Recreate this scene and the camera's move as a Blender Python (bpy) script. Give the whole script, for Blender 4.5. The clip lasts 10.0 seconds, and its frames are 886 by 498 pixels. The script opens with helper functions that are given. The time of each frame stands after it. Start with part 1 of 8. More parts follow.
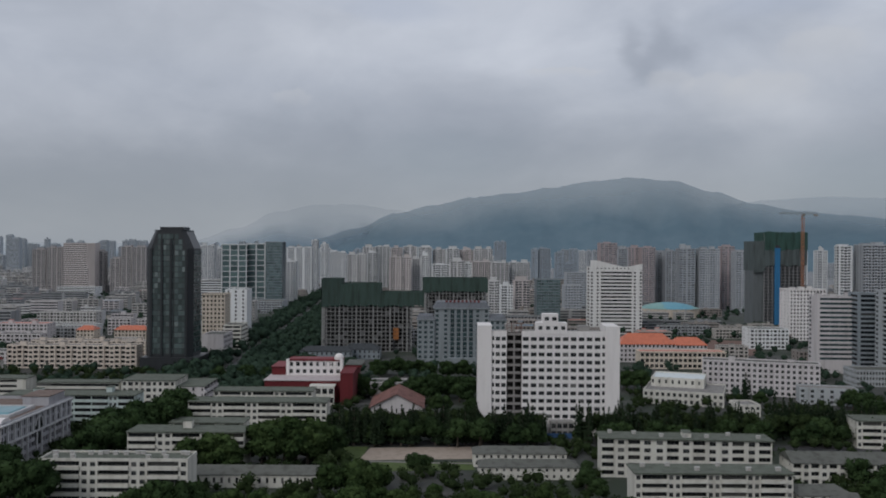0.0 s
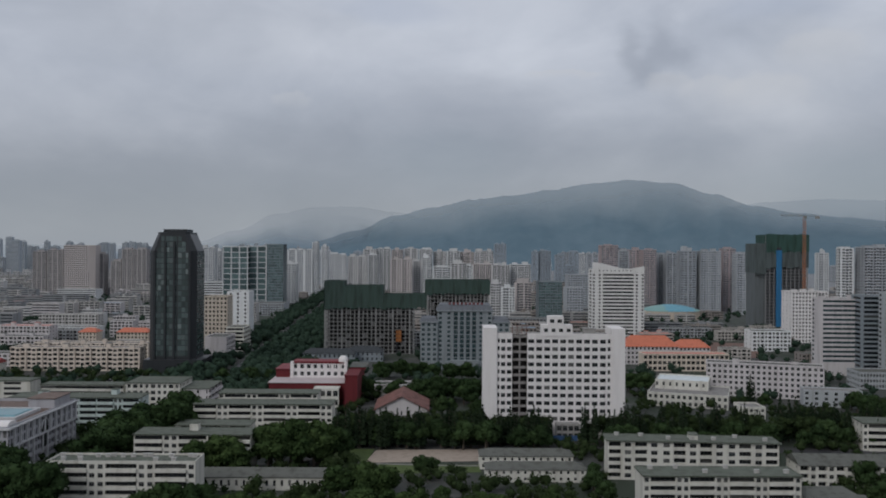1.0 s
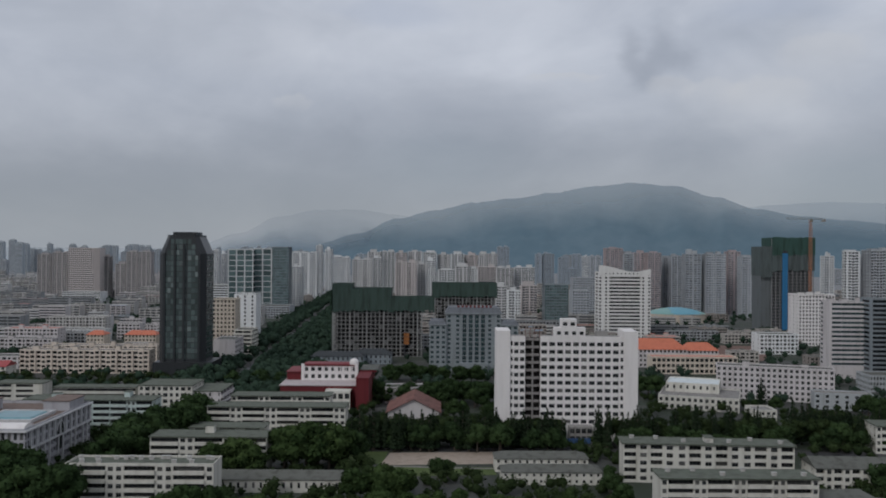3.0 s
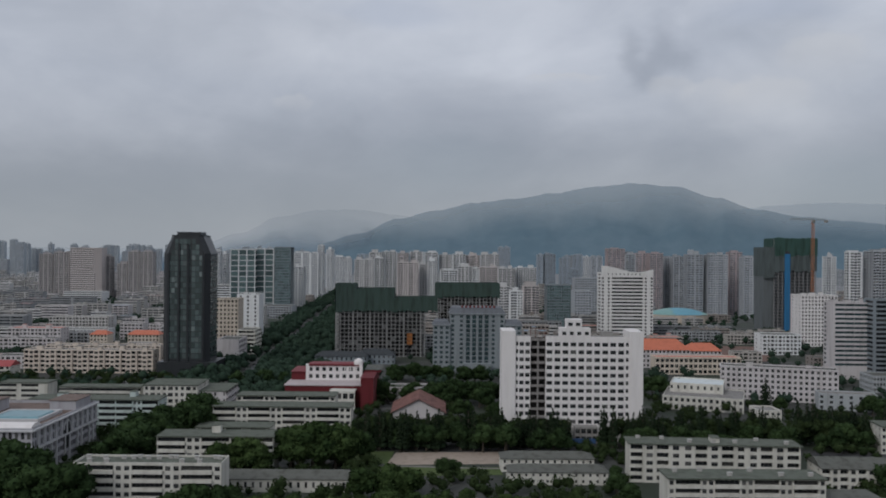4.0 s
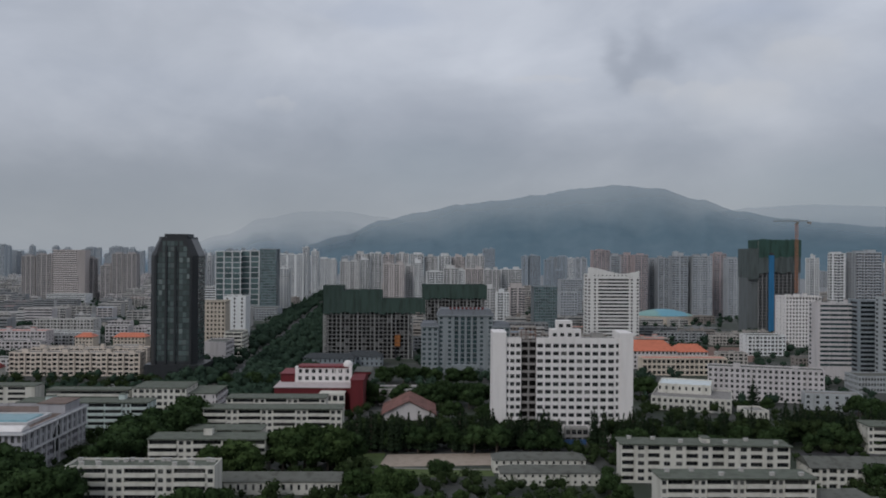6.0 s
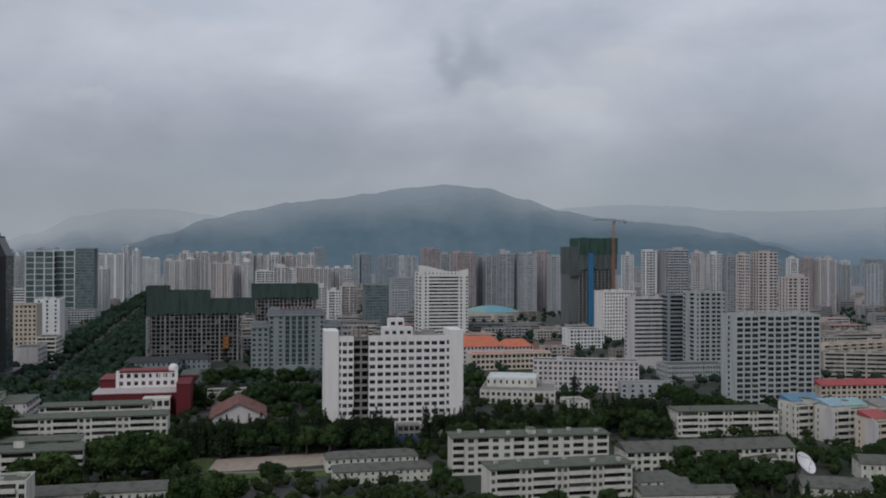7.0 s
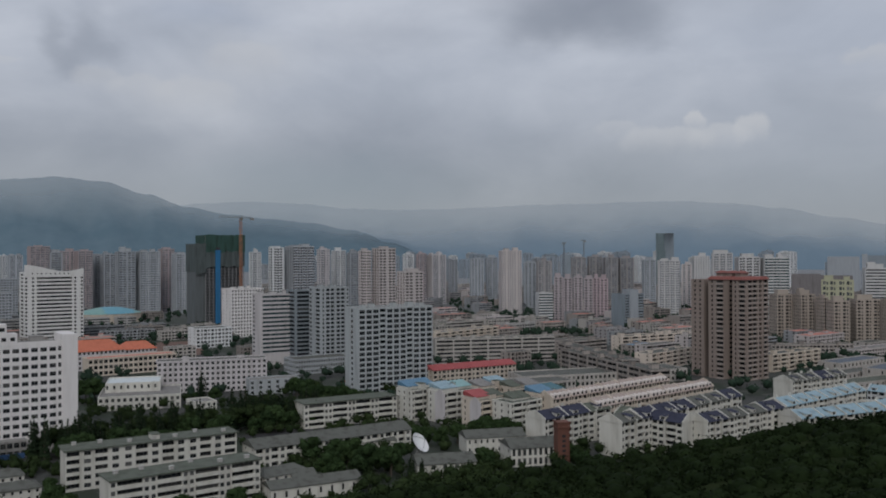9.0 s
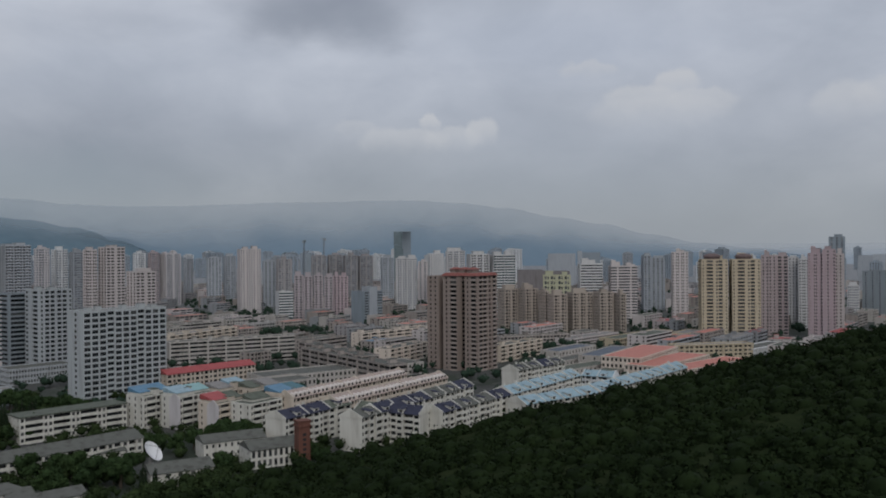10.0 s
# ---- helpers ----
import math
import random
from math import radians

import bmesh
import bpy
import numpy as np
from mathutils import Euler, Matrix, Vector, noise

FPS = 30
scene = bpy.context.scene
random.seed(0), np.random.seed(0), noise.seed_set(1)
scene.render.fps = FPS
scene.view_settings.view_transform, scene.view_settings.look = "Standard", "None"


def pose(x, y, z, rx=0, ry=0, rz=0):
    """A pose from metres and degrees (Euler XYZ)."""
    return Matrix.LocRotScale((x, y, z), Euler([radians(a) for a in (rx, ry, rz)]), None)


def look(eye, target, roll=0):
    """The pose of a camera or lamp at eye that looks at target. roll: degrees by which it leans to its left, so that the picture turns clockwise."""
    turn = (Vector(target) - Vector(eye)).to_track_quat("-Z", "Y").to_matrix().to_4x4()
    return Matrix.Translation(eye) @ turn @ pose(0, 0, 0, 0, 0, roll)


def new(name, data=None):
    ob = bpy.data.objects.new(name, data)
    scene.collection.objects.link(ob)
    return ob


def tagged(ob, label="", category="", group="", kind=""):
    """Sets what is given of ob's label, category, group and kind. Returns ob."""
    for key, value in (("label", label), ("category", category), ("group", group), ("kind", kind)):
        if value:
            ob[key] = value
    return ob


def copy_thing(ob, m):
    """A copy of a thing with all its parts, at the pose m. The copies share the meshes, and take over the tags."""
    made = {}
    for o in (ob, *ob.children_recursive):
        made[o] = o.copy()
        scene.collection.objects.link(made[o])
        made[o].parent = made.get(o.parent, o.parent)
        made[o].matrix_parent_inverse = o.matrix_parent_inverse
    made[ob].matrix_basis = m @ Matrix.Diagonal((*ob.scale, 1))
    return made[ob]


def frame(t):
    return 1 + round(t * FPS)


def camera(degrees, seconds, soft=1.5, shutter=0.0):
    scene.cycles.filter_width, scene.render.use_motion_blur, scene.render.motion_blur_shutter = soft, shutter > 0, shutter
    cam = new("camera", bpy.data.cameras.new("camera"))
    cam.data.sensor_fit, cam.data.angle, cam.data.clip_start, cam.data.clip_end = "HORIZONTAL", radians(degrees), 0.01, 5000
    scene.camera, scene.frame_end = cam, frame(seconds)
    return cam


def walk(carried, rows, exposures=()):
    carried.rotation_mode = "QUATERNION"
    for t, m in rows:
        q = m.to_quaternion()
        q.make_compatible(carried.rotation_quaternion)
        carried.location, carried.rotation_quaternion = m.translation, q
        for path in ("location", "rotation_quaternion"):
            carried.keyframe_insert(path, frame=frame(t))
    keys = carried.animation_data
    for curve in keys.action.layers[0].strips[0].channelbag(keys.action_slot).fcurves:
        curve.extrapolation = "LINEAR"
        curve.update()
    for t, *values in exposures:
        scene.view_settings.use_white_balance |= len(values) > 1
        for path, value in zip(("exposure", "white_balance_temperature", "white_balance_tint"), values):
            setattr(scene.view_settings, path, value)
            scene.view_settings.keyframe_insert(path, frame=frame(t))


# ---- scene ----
import collections

cam = camera(53.1, 10.0, 1.9)
PATH = [
    (0, (3.539, 1.654, 82.054), (3.558, 3.654, 82.05), 0.4),
    (0.5, (2.15, 1.615, 82.067), (2.17, 3.615, 82.066), 0.4),
    (1, (0.756, 1.578, 82.08), (0.777, 3.578, 82.081), 0.4),
    (1.5, (-0.622, 1.512, 82.087), (-0.602, 3.512, 82.09), 0.4),
    (2, (-1.98, 1.364, 82.09), (-1.96, 3.364, 82.094), 0.4),
    (2.5, (-3.289, 1.137, 82.086), (-3.27, 3.137, 82.092), 0.4),
    (4, (-6.906, 0.363, 82.03), (-6.888, 2.363, 82.038), 0.5),
    (4.5, (-7.949, 0.173, 82.037), (-7.932, 2.173, 82.045), 0.5),
    (5, (-8.845, 0.021, 82.041), (-8.829, 2.021, 82.05), 0.5),
    (5.2, (-9.133, -0.039, 82.042), (-9.121, 1.961, 82.051), 0.5),
    (6.3, (-10.315, -0.36, 82.053), (-10.192, 1.636, 82.066), 0.35),
    (6.5, (-10.441, -0.432, 82.055), (-10.23, 1.557, 82.064), 0.3),
    (7, (-10.525, -0.655, 82.066), (-10.094, 1.298, 82.077), 0.2),
    (7.5, (-10.534, -0.895, 82.089), (-9.869, 0.991, 82.099), 0.1),
    (8, (-10.546, -1.149, 82.113), (-9.687, 0.657, 82.121), -0.1),
    (8.5, (-10.551, -1.355, 82.126), (-9.526, 0.362, 82.132), -0.1),
    (9, (-10.548, -1.464, 82.106), (-9.368, 0.151, 82.11), -0.2),
    (9.5, (-10.555, -1.555, 82.089), (-9.176, -0.107, 82.09), -0.3),
    (10, (-10.597, -1.615, 82.049), (-9.003, -0.406, 82.046), -0.4),
]
walk(cam, [(t, look(e, g, r)) for t, e, g, r in PATH], ((0, -0.02), (6.3, -0.02), (8.0, -0.07), (9.0, -0.11), (10.0, -0.07)))

# ---- light ----
SUN_EL, SUN_AZ = 38.0, 220.0      # degrees up; compass from +y, clockwise
sun_dir = Vector((math.sin(radians(SUN_AZ)) * math.cos(radians(SUN_EL)), math.cos(radians(SUN_AZ)) * math.cos(radians(SUN_EL)), math.sin(radians(SUN_EL))))
sun = new("sun", bpy.data.lights.new("sun", "SUN"))
sun.data.energy, sun.data.angle, sun.data.color = 1.1, radians(30), (1.0, 0.98, 0.96)
sun.matrix_world = look(sun_dir * 1000, (0, 0, 0))

world = bpy.data.worlds.new("sky")
scene.world = world
world.use_nodes = True


class Nodes:
    """Short hand for a node tree."""

    def __init__(self, tree):
        self.tree = tree
        tree.nodes.clear()

    def add(self, kind, inputs=(), **props):
        n = self.tree.nodes.new(kind)
        if "operation" in props:
            n.operation = props["operation"]
        if "use_clamp" in props:
            n.use_clamp = props["use_clamp"]
        if "data_type" in props:
            n.data_type = props["data_type"]
        if "attribute_name" in props:
            n.attribute_name = props["attribute_name"]
        if "interpolation_type" in props:
            n.interpolation_type = props["interpolation_type"]
        for k, v in dict(inputs).items():
            if isinstance(v, bpy.types.NodeSocket):
                self.tree.links.new(v, n.inputs[k])
            else:
                n.inputs[k].default_value = v
        return n

    def math(self, op, a, b=0.0, c=0.0, clamp=False):
        return self.add("ShaderNodeMath", {0: a, 1: b, 2: c}, operation=op, use_clamp=clamp).outputs[0]

    def mix(self, f, a, b):
        n = self.add("ShaderNodeMix", {0: f, 6: a, 7: b}, data_type="RGBA")
        return n.outputs[2]

    def smooth(self, v, lo, hi, a=0.0, b=1.0):
        return self.add("ShaderNodeMapRange", {0: v, 1: lo, 2: hi, 3: a, 4: b}, interpolation_type="SMOOTHSTEP").outputs[0]

    def noise(self, vec, scale, detail=4.0, rough=0.55, distortion=0.0):
        return self.add("ShaderNodeTexNoise", {"Vector": vec, "Scale": scale, "Detail": detail, "Roughness": rough, "Distortion": distortion}).outputs[0]


def sky_nodes():
    k = Nodes(world.node_tree)
    way = k.add("ShaderNodeTexCoord").outputs["Generated"]
    sep = k.add("ShaderNodeSeparateXYZ", {0: way})
    up = sep.outputs[2]
    blue = k.add("ShaderNodeTexSky")
    blue.sky_type, blue.sun_disc, blue.sun_elevation, blue.sun_rotation = "NISHITA", False, radians(SUN_EL), radians(SUN_AZ)
    clear = blue.outputs[0]
    clear = k.add("ShaderNodeVectorMath", {0: clear, 3: 0.1}, operation="SCALE").outputs[0]
    # layers of cloud, flattened towards the horizon
    flat = k.add("ShaderNodeMapping", {0: way, 3: (1.0, 1.0, 1.9)}).outputs[0]
    big = k.noise(flat, 3.2, 5.0, 0.5, 0.4)
    fine = k.noise(flat, 8.0, 7.0, 0.55, 0.3)
    n = k.math("ADD", k.math("MULTIPLY", big, 0.68), k.math("MULTIPLY", fine, 0.32))
    cloud = k.add("ShaderNodeValToRGB", {0: n})
    ramp = cloud.color_ramp
    ramp.elements[0].position, ramp.elements[0].color = 0.34, (0.298, 0.326, 0.382, 1)
    ramp.elements[1].position, ramp.elements[1].color = 0.66, (0.460, 0.486, 0.545, 1)
    e = ramp.elements.new(0.47)
    e.color = (0.360, 0.388, 0.448, 1)
    col = cloud.outputs[0]
    lift = k.smooth(up, 0.03, 0.24, 0.86, 1.26)
    col = k.add("ShaderNodeVectorMath", {0: col, 3: lift}, operation="SCALE").outputs[0]
    # dark bellies of single clouds: azimuth, elevation, half width, strength
    wob = k.add("ShaderNodeVectorMath", {0: k.add("ShaderNodeTexNoise", {"Vector": flat, "Scale": 15.0, "Detail": 6.0}).outputs[1], 1: (0.5, 0.5, 0.5)}, operation="SUBTRACT").outputs[0]
    wob = k.add("ShaderNodeVectorMath", {0: wob, 3: 0.042}, operation="SCALE").outputs[0]
    moved = k.add("ShaderNodeVectorMath", {0: way, 1: wob}, operation="ADD").outputs[0]
    for az, el, wide, high, amount, tint in CLOUDS:
        a, b = radians(az), radians(el)
        right = (math.cos(a), -math.sin(a), 0)
        fwd = (math.sin(a) * math.cos(b), math.cos(a) * math.cos(b), math.sin(b))
        top = (-math.sin(a) * math.sin(b), -math.cos(a) * math.sin(b), math.cos(b))
        x, y, z = (k.add("ShaderNodeVectorMath", {0: moved, 1: v}, operation="DOT_PRODUCT").outputs["Value"] for v in (right, top, fwd))
        x, y = k.math("DIVIDE", x, radians(wide)), k.math("DIVIDE", y, radians(high))
        r = k.math("SQRT", k.math("ADD", k.math("MULTIPLY", x, x), k.math("MULTIPLY", y, y)))
        f = k.math("MULTIPLY", k.smooth(r, 0.15, 1.45, 1.0, 0.0), k.math("GREATER_THAN", z, 0.0))
        col = k.mix(k.math("MULTIPLY", f, amount), col, (*tint, 1))
    # bright heads of single cumulus clouds, crisp above and melting away below
    curl = k.add("ShaderNodeVectorMath", {0: k.add("ShaderNodeTexNoise", {"Vector": way, "Scale": 48.0, "Detail": 5.0}).outputs[1], 1: (0.5, 0.5, 0.5)}, operation="SUBTRACT").outputs[0]
    curl = k.add("ShaderNodeVectorMath", {0: curl, 3: 0.017}, operation="SCALE").outputs[0]
    curled = k.add("ShaderNodeVectorMath", {0: way, 1: curl}, operation="ADD").outputs[0]
    for az, el, wide, high, white in CUMULUS:
        a, b = radians(az), radians(el)
        right = (math.cos(a), -math.sin(a), 0)
        fwd = (math.sin(a) * math.cos(b), math.cos(a) * math.cos(b), math.sin(b))
        top = (-math.sin(a) * math.sin(b), -math.cos(a) * math.sin(b), math.cos(b))
        x, y, z = (k.add("ShaderNodeVectorMath", {0: curled, 1: v}, operation="DOT_PRODUCT").outputs["Value"] for v in (right, top, fwd))
        x, y = k.math("DIVIDE", x, radians(wide)), k.math("DIVIDE", y, radians(high))
        r = k.math("SQRT", k.math("ADD", k.math("MULTIPLY", x, x), k.math("MULTIPLY", y, y)))
        f = k.math("MULTIPLY", k.smooth(r, 0.70, 1.06, 1.0, 0.0), k.smooth(y, -1.0, 0.6))
        f = k.math("MULTIPLY", f, k.math("GREATER_THAN", z, 0.0))
        col = k.mix(k.math("MULTIPLY", f, white), col, (0.55, 0.56, 0.59, 1))
    # grey haze low over the land
    low = k.smooth(up, -0.02, 0.14, 1.0, 0.0)
    col = k.mix(k.math("MULTIPLY", low, 0.75), col, (0.300, 0.335, 0.375, 1))
    col = k.mix(0.94, clear, col)
    k.add("ShaderNodeOutputWorld", {0: k.add("ShaderNodeBackground", {0: col, 1: 1.0}).outputs[0]})


BELLY, PALE, BLUE, STEEL, SILVER = (0.225, 0.250, 0.305), (0.60, 0.61, 0.64), (0.40, 0.45, 0.56), (0.205, 0.255, 0.310), (0.50, 0.54, 0.62)
CLOUDS = [(12.3, 12.7, 0.8, 1.3, 0.40, BELLY), (13.2, 11.3, 1.0, 1.0, 0.42, BELLY), (14.2, 12.8, 1.0, 1.6, 0.40, BELLY), (15.6, 12.2, 1.0, 0.8, 0.30, BELLY), (14.0, 10.4, 1.6, 0.6, 0.22, BELLY),
          (42.5, 14.2, 3.0, 1.6, 0.60, BELLY), (46.5, 14.6, 3.6, 2.0, 0.70, BELLY), (49.0, 13.8, 2.0, 1.2, 0.40, BELLY), (45.0, 16.5, 8.0, 2.0, 0.45, BELLY), (30.9, 6.5, 8.0, 3.2, 0.35, BELLY), (-20.0, 3.6, 16.0, 2.8, 0.62, BELLY),
          (8.0, 6.8, 18.0, 1.7, 0.30, BELLY), (2.0, 9.6, 7.0, 1.6, 0.25, BELLY), (32.0, 13.6, 5.0, 1.6, 0.22, BELLY),
          (19.7, 9.6, 5.0, 2.2, 0.26, PALE), (24.1, 12.0, 3.6, 1.9, 0.28, PALE), (-14.0, 13.5, 12.0, 2.4, 0.15, PALE), (50.5, 6.4, 6.5, 1.8, 0.14, PALE), (66.0, 8.6, 7.0, 2.0, 0.12, PALE),
          (0.5, 5.8, 5.5, 2.2, 0.30, STEEL), (28.5, 3.6, 9.0, 2.8, 0.55, STEEL), (60.0, 5.6, 14.0, 5.0, 0.26, SILVER), (62.0, 14.0, 14.0, 3.0, 0.18, SILVER),
          (-2.6, 15.4, 4.0, 1.1, 0.45, BLUE), (20.9, 14.6, 3.6, 1.0, 0.40, BLUE), (61.0, 13.0, 9.0, 2.4, 0.22, BLUE)]
CUMULUS = [(52.0, 8.0, 0.8, 0.65, 0.80), (55.3, 7.3, 1.3, 1.05, 0.72), (53.4, 6.9, 2.2, 1.0, 0.50), (50.2, 6.8, 3.2, 1.1, 0.50), (47.2, 7.6, 1.6, 0.7, 0.30), (67.6, 10.0, 1.6, 1.0, 0.78), (65.4, 9.2, 2.6, 1.0, 0.62),
           (69.2, 8.9, 2.4, 0.9, 0.50), (66.5, 8.3, 4.8, 1.2, 0.40), (62.2, 11.1, 2.1, 0.7, 0.48), (77.4, 8.2, 2.2, 1.5, 0.50), (79.5, 8.8, 2.0, 1.0, 0.40), (17.5, 9.9, 2.2, 1.0, 0.34), (20.5, 9.5, 2.8, 1.4, 0.40),
           (23.6, 11.9, 2.6, 1.3, 0.38), (14.9, 10.3, 1.6, 0.9, 0.34), (-9.2, 9.3, 1.4, 0.6, 0.26), (8.2, 11.1, 2.6, 0.4, 0.40)]
sky_nodes()

# ---- materials ----
MATS = {}


def surface(name, rgb, rough=0.8, grain=6.0, stain=0.25, spread=0.0, bump=0.0, metal=0.0, streak=True, island=0.0):
    """A weathered surface: rgb with large stains, streaks and fine grain, in metres. spread: how far alike objects differ; island: loose pieces."""
    if name in MATS:
        return MATS[name]
    m = MATS[name] = bpy.data.materials.new(name)
    m.use_nodes = True
    k = Nodes(m.node_tree)
    pos = k.add("ShaderNodeTexCoord").outputs["Object"]
    info = k.add("ShaderNodeObjectInfo").outputs["Random"]
    tall = k.add("ShaderNodeMapping", {0: pos, 3: (1.0, 1.0, 0.12 if streak else 1.0)}).outputs[0]
    big = k.noise(tall, 0.35, 5.0, 0.6)
    small = k.noise(pos, grain, 3.0, 0.6)
    dirty = tuple(c * f for c, f in zip(rgb, (0.52, 0.50, 0.47))) + (1,)
    col = k.mix(k.math("MULTIPLY", k.smooth(big, 0.42, 0.75), stain * 1.6, clamp=True), (*rgb, 1), dirty)
    v = k.math("ADD", 1.0 - 0.10, k.math("MULTIPLY", small, 0.20))
    if spread:
        v = k.math("MULTIPLY", v, k.math("ADD", 1.0 - spread, k.math("MULTIPLY", info, 2 * spread)))
    if island:
        isl = k.add("ShaderNodeNewGeometry").outputs["Random Per Island"]
        v = k.math("MULTIPLY", v, k.math("ADD", 1.0 - island, k.math("MULTIPLY", isl, 2 * island)))
    col = k.add("ShaderNodeVectorMath", {0: col, 3: v}, operation="SCALE").outputs[0]
    b = k.add("ShaderNodeBsdfPrincipled", {"Base Color": col, "Roughness": rough, "Metallic": metal})
    b.inputs["Specular IOR Level"].default_value = 0.3
    if bump:
        k.tree.links.new(k.add("ShaderNodeBump", {"Strength": 0.5, "Distance": bump, "Height": small}).outputs[0], b.inputs["Normal"])
    k.add("ShaderNodeOutputMaterial", {0: b.outputs[0]})
    return m


def glass(name, rgb, rough=0.12, island=0.5, light=0.0, curtain=(0.30, 0.29, 0.27)):
    """Window panes seen from outside: dark rooms behind, some with pale curtains."""
    if name in MATS:
        return MATS[name]
    m = MATS[name] = bpy.data.materials.new(name)
    m.use_nodes = True
    k = Nodes(m.node_tree)
    r = k.math("FRACT", k.math("ADD", k.add("ShaderNodeObjectInfo").outputs["Random"], k.add("ShaderNodeNewGeometry").outputs["Random Per Island"]))
    pos = k.add("ShaderNodeTexCoord").outputs["Object"]
    pale = k.math("MULTIPLY", k.smooth(r, 0.80, 0.9), light, clamp=True)
    col = k.mix(pale, (*rgb, 1), (*curtain, 1))
    v = k.math("ADD", 1.0 - island, k.math("MULTIPLY", k.math("FRACT", k.math("MULTIPLY", r, 7.31)), 2 * island))
    v = k.math("MULTIPLY", v, k.math("ADD", 0.8, k.math("MULTIPLY", k.noise(pos, 0.9, 3.0), 0.4)))
    col = k.add("ShaderNodeVectorMath", {0: col, 3: v}, operation="SCALE").outputs[0]
    b = k.add("ShaderNodeBsdfPrincipled", {"Base Color": col, "Roughness": rough})
    b.inputs["Specular IOR Level"].default_value = 0.3
    k.add("ShaderNodeOutputMaterial", {0: b.outputs[0]})
    return m


def foliage(name, dark, bright, scale=0.5):
    if name in MATS:
        return MATS[name]
    m = MATS[name] = bpy.data.materials.new(name)
    m.use_nodes = True
    k = Nodes(m.node_tree)
    isl = k.add("ShaderNodeNewGeometry").outputs["Random Per Island"]
    pos = k.add("ShaderNodeTexCoord").outputs["Object"]
    info = k.add("ShaderNodeObjectInfo").outputs["Random"]
    f = k.math("ADD", k.math("MULTIPLY", isl, 0.32), k.math("MULTIPLY", k.noise(pos, scale, 4.0), 0.78))
    f = k.math("ADD", f, k.math("MULTIPLY", k.math("SUBTRACT", info, 0.5), 0.5), clamp=True)
    col = k.mix(f, (*dark, 1), (*bright, 1))
    b = k.add("ShaderNodeBsdfPrincipled", {"Base Color": col, "Roughness": 0.9})
    b.inputs["Specular IOR Level"].default_value = 0.05
    k.add("ShaderNodeOutputMaterial", {0: b.outputs[0]})
    return m


PALE_CONC = surface("pale_concrete", (0.46, 0.45, 0.43), stain=0.4)
CONC = surface("weathered_concrete", (0.30, 0.29, 0.275), stain=0.5)
ROOF_GREY = surface("roof_felt_grey", (0.110, 0.113, 0.100), stain=0.6, streak=False, grain=2.0)
ROOF_GREEN = surface("roof_felt_green", (0.108, 0.121, 0.096), stain=0.6, streak=False, grain=2.0)
ROOF_PALE = surface("roof_pale", (0.23, 0.22, 0.21), stain=0.5, streak=False, grain=2.0)
ROOF_ORANGE = surface("roof_orange_sheet", (0.50, 0.155, 0.090), rough=0.6, stain=0.3, streak=False)
ROOF_RED = surface("roof_red_sheet", (0.34, 0.075, 0.075), rough=0.6, stain=0.3, streak=False)
ROOF_PINK = surface("roof_salmon", (0.48, 0.19, 0.15), rough=0.7, stain=0.35, streak=False)
ROOF_BLUE = surface("roof_blue_sheet", (0.10, 0.21, 0.31), rough=0.5, stain=0.35, streak=False)
ROOF_NAVY = surface("roof_purple_tile", (0.034, 0.037, 0.062), rough=0.8, stain=0.35, streak=False)
ROOF_LIGHTBLUE = surface("roof_light_blue", (0.265, 0.375, 0.43), rough=0.55, stain=0.4, streak=False)
ROOF_SLATE = surface("roof_slate_blue", (0.105, 0.125, 0.155), rough=0.7, stain=0.4, streak=False)
ROOF_DARK = surface("roof_dark_slate", (0.045, 0.050, 0.054), rough=0.8, stain=0.3, streak=False)
ROOF_TEAL = surface("roof_teal_sheet", (0.07, 0.16, 0.19), rough=0.6, stain=0.35, streak=False)
ROOF_AQUA = surface("roof_aqua", (0.24, 0.40, 0.40), rough=0.55, stain=0.3, streak=False)
GLASS = glass("window_glass", (0.018, 0.020, 0.022), light=0.25)
# haze painted into distant panes: GLASS_PALE most, GLASS_MID less
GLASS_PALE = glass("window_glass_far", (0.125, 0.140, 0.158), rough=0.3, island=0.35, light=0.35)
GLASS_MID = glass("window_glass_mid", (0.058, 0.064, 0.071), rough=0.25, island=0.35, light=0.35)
ROOF_CREAM = surface("roof_cream", (0.37, 0.30, 0.265), rough=0.7, stain=0.3, streak=False)
GLASS_BLUE = glass("curtain_wall_glass", (0.082, 0.122, 0.124), rough=0.10, island=0.35)
GLASS_BLACK = glass("black_tower_glass", (0.080, 0.105, 0.103), rough=0.10, island=0.4, light=0.5, curtain=(0.20, 0.235, 0.23))
GLASS_DARK = glass("window_glass_dark", (0.016, 0.019, 0.022), rough=0.15, light=0.12)
GLASS_TEAL = glass("ribbon_glass_teal", (0.030, 0.054, 0.058), rough=0.15, island=0.3)
ROOF_WHITE = surface("roof_white_sheet", (0.58, 0.63, 0.64), rough=0.55, stain=0.3, streak=False)
# near-black fill for openings: their inner shade as a colour
SHADE_DARK = surface("dark_interior", (0.028, 0.028, 0.028), rough=0.9, stain=0.1)
WHITE = surface("white_paint", (0.72, 0.70, 0.69), stain=0.22)
DARK_METAL = surface("dark_metal", (0.05, 0.05, 0.055), rough=0.5, metal=0.3)


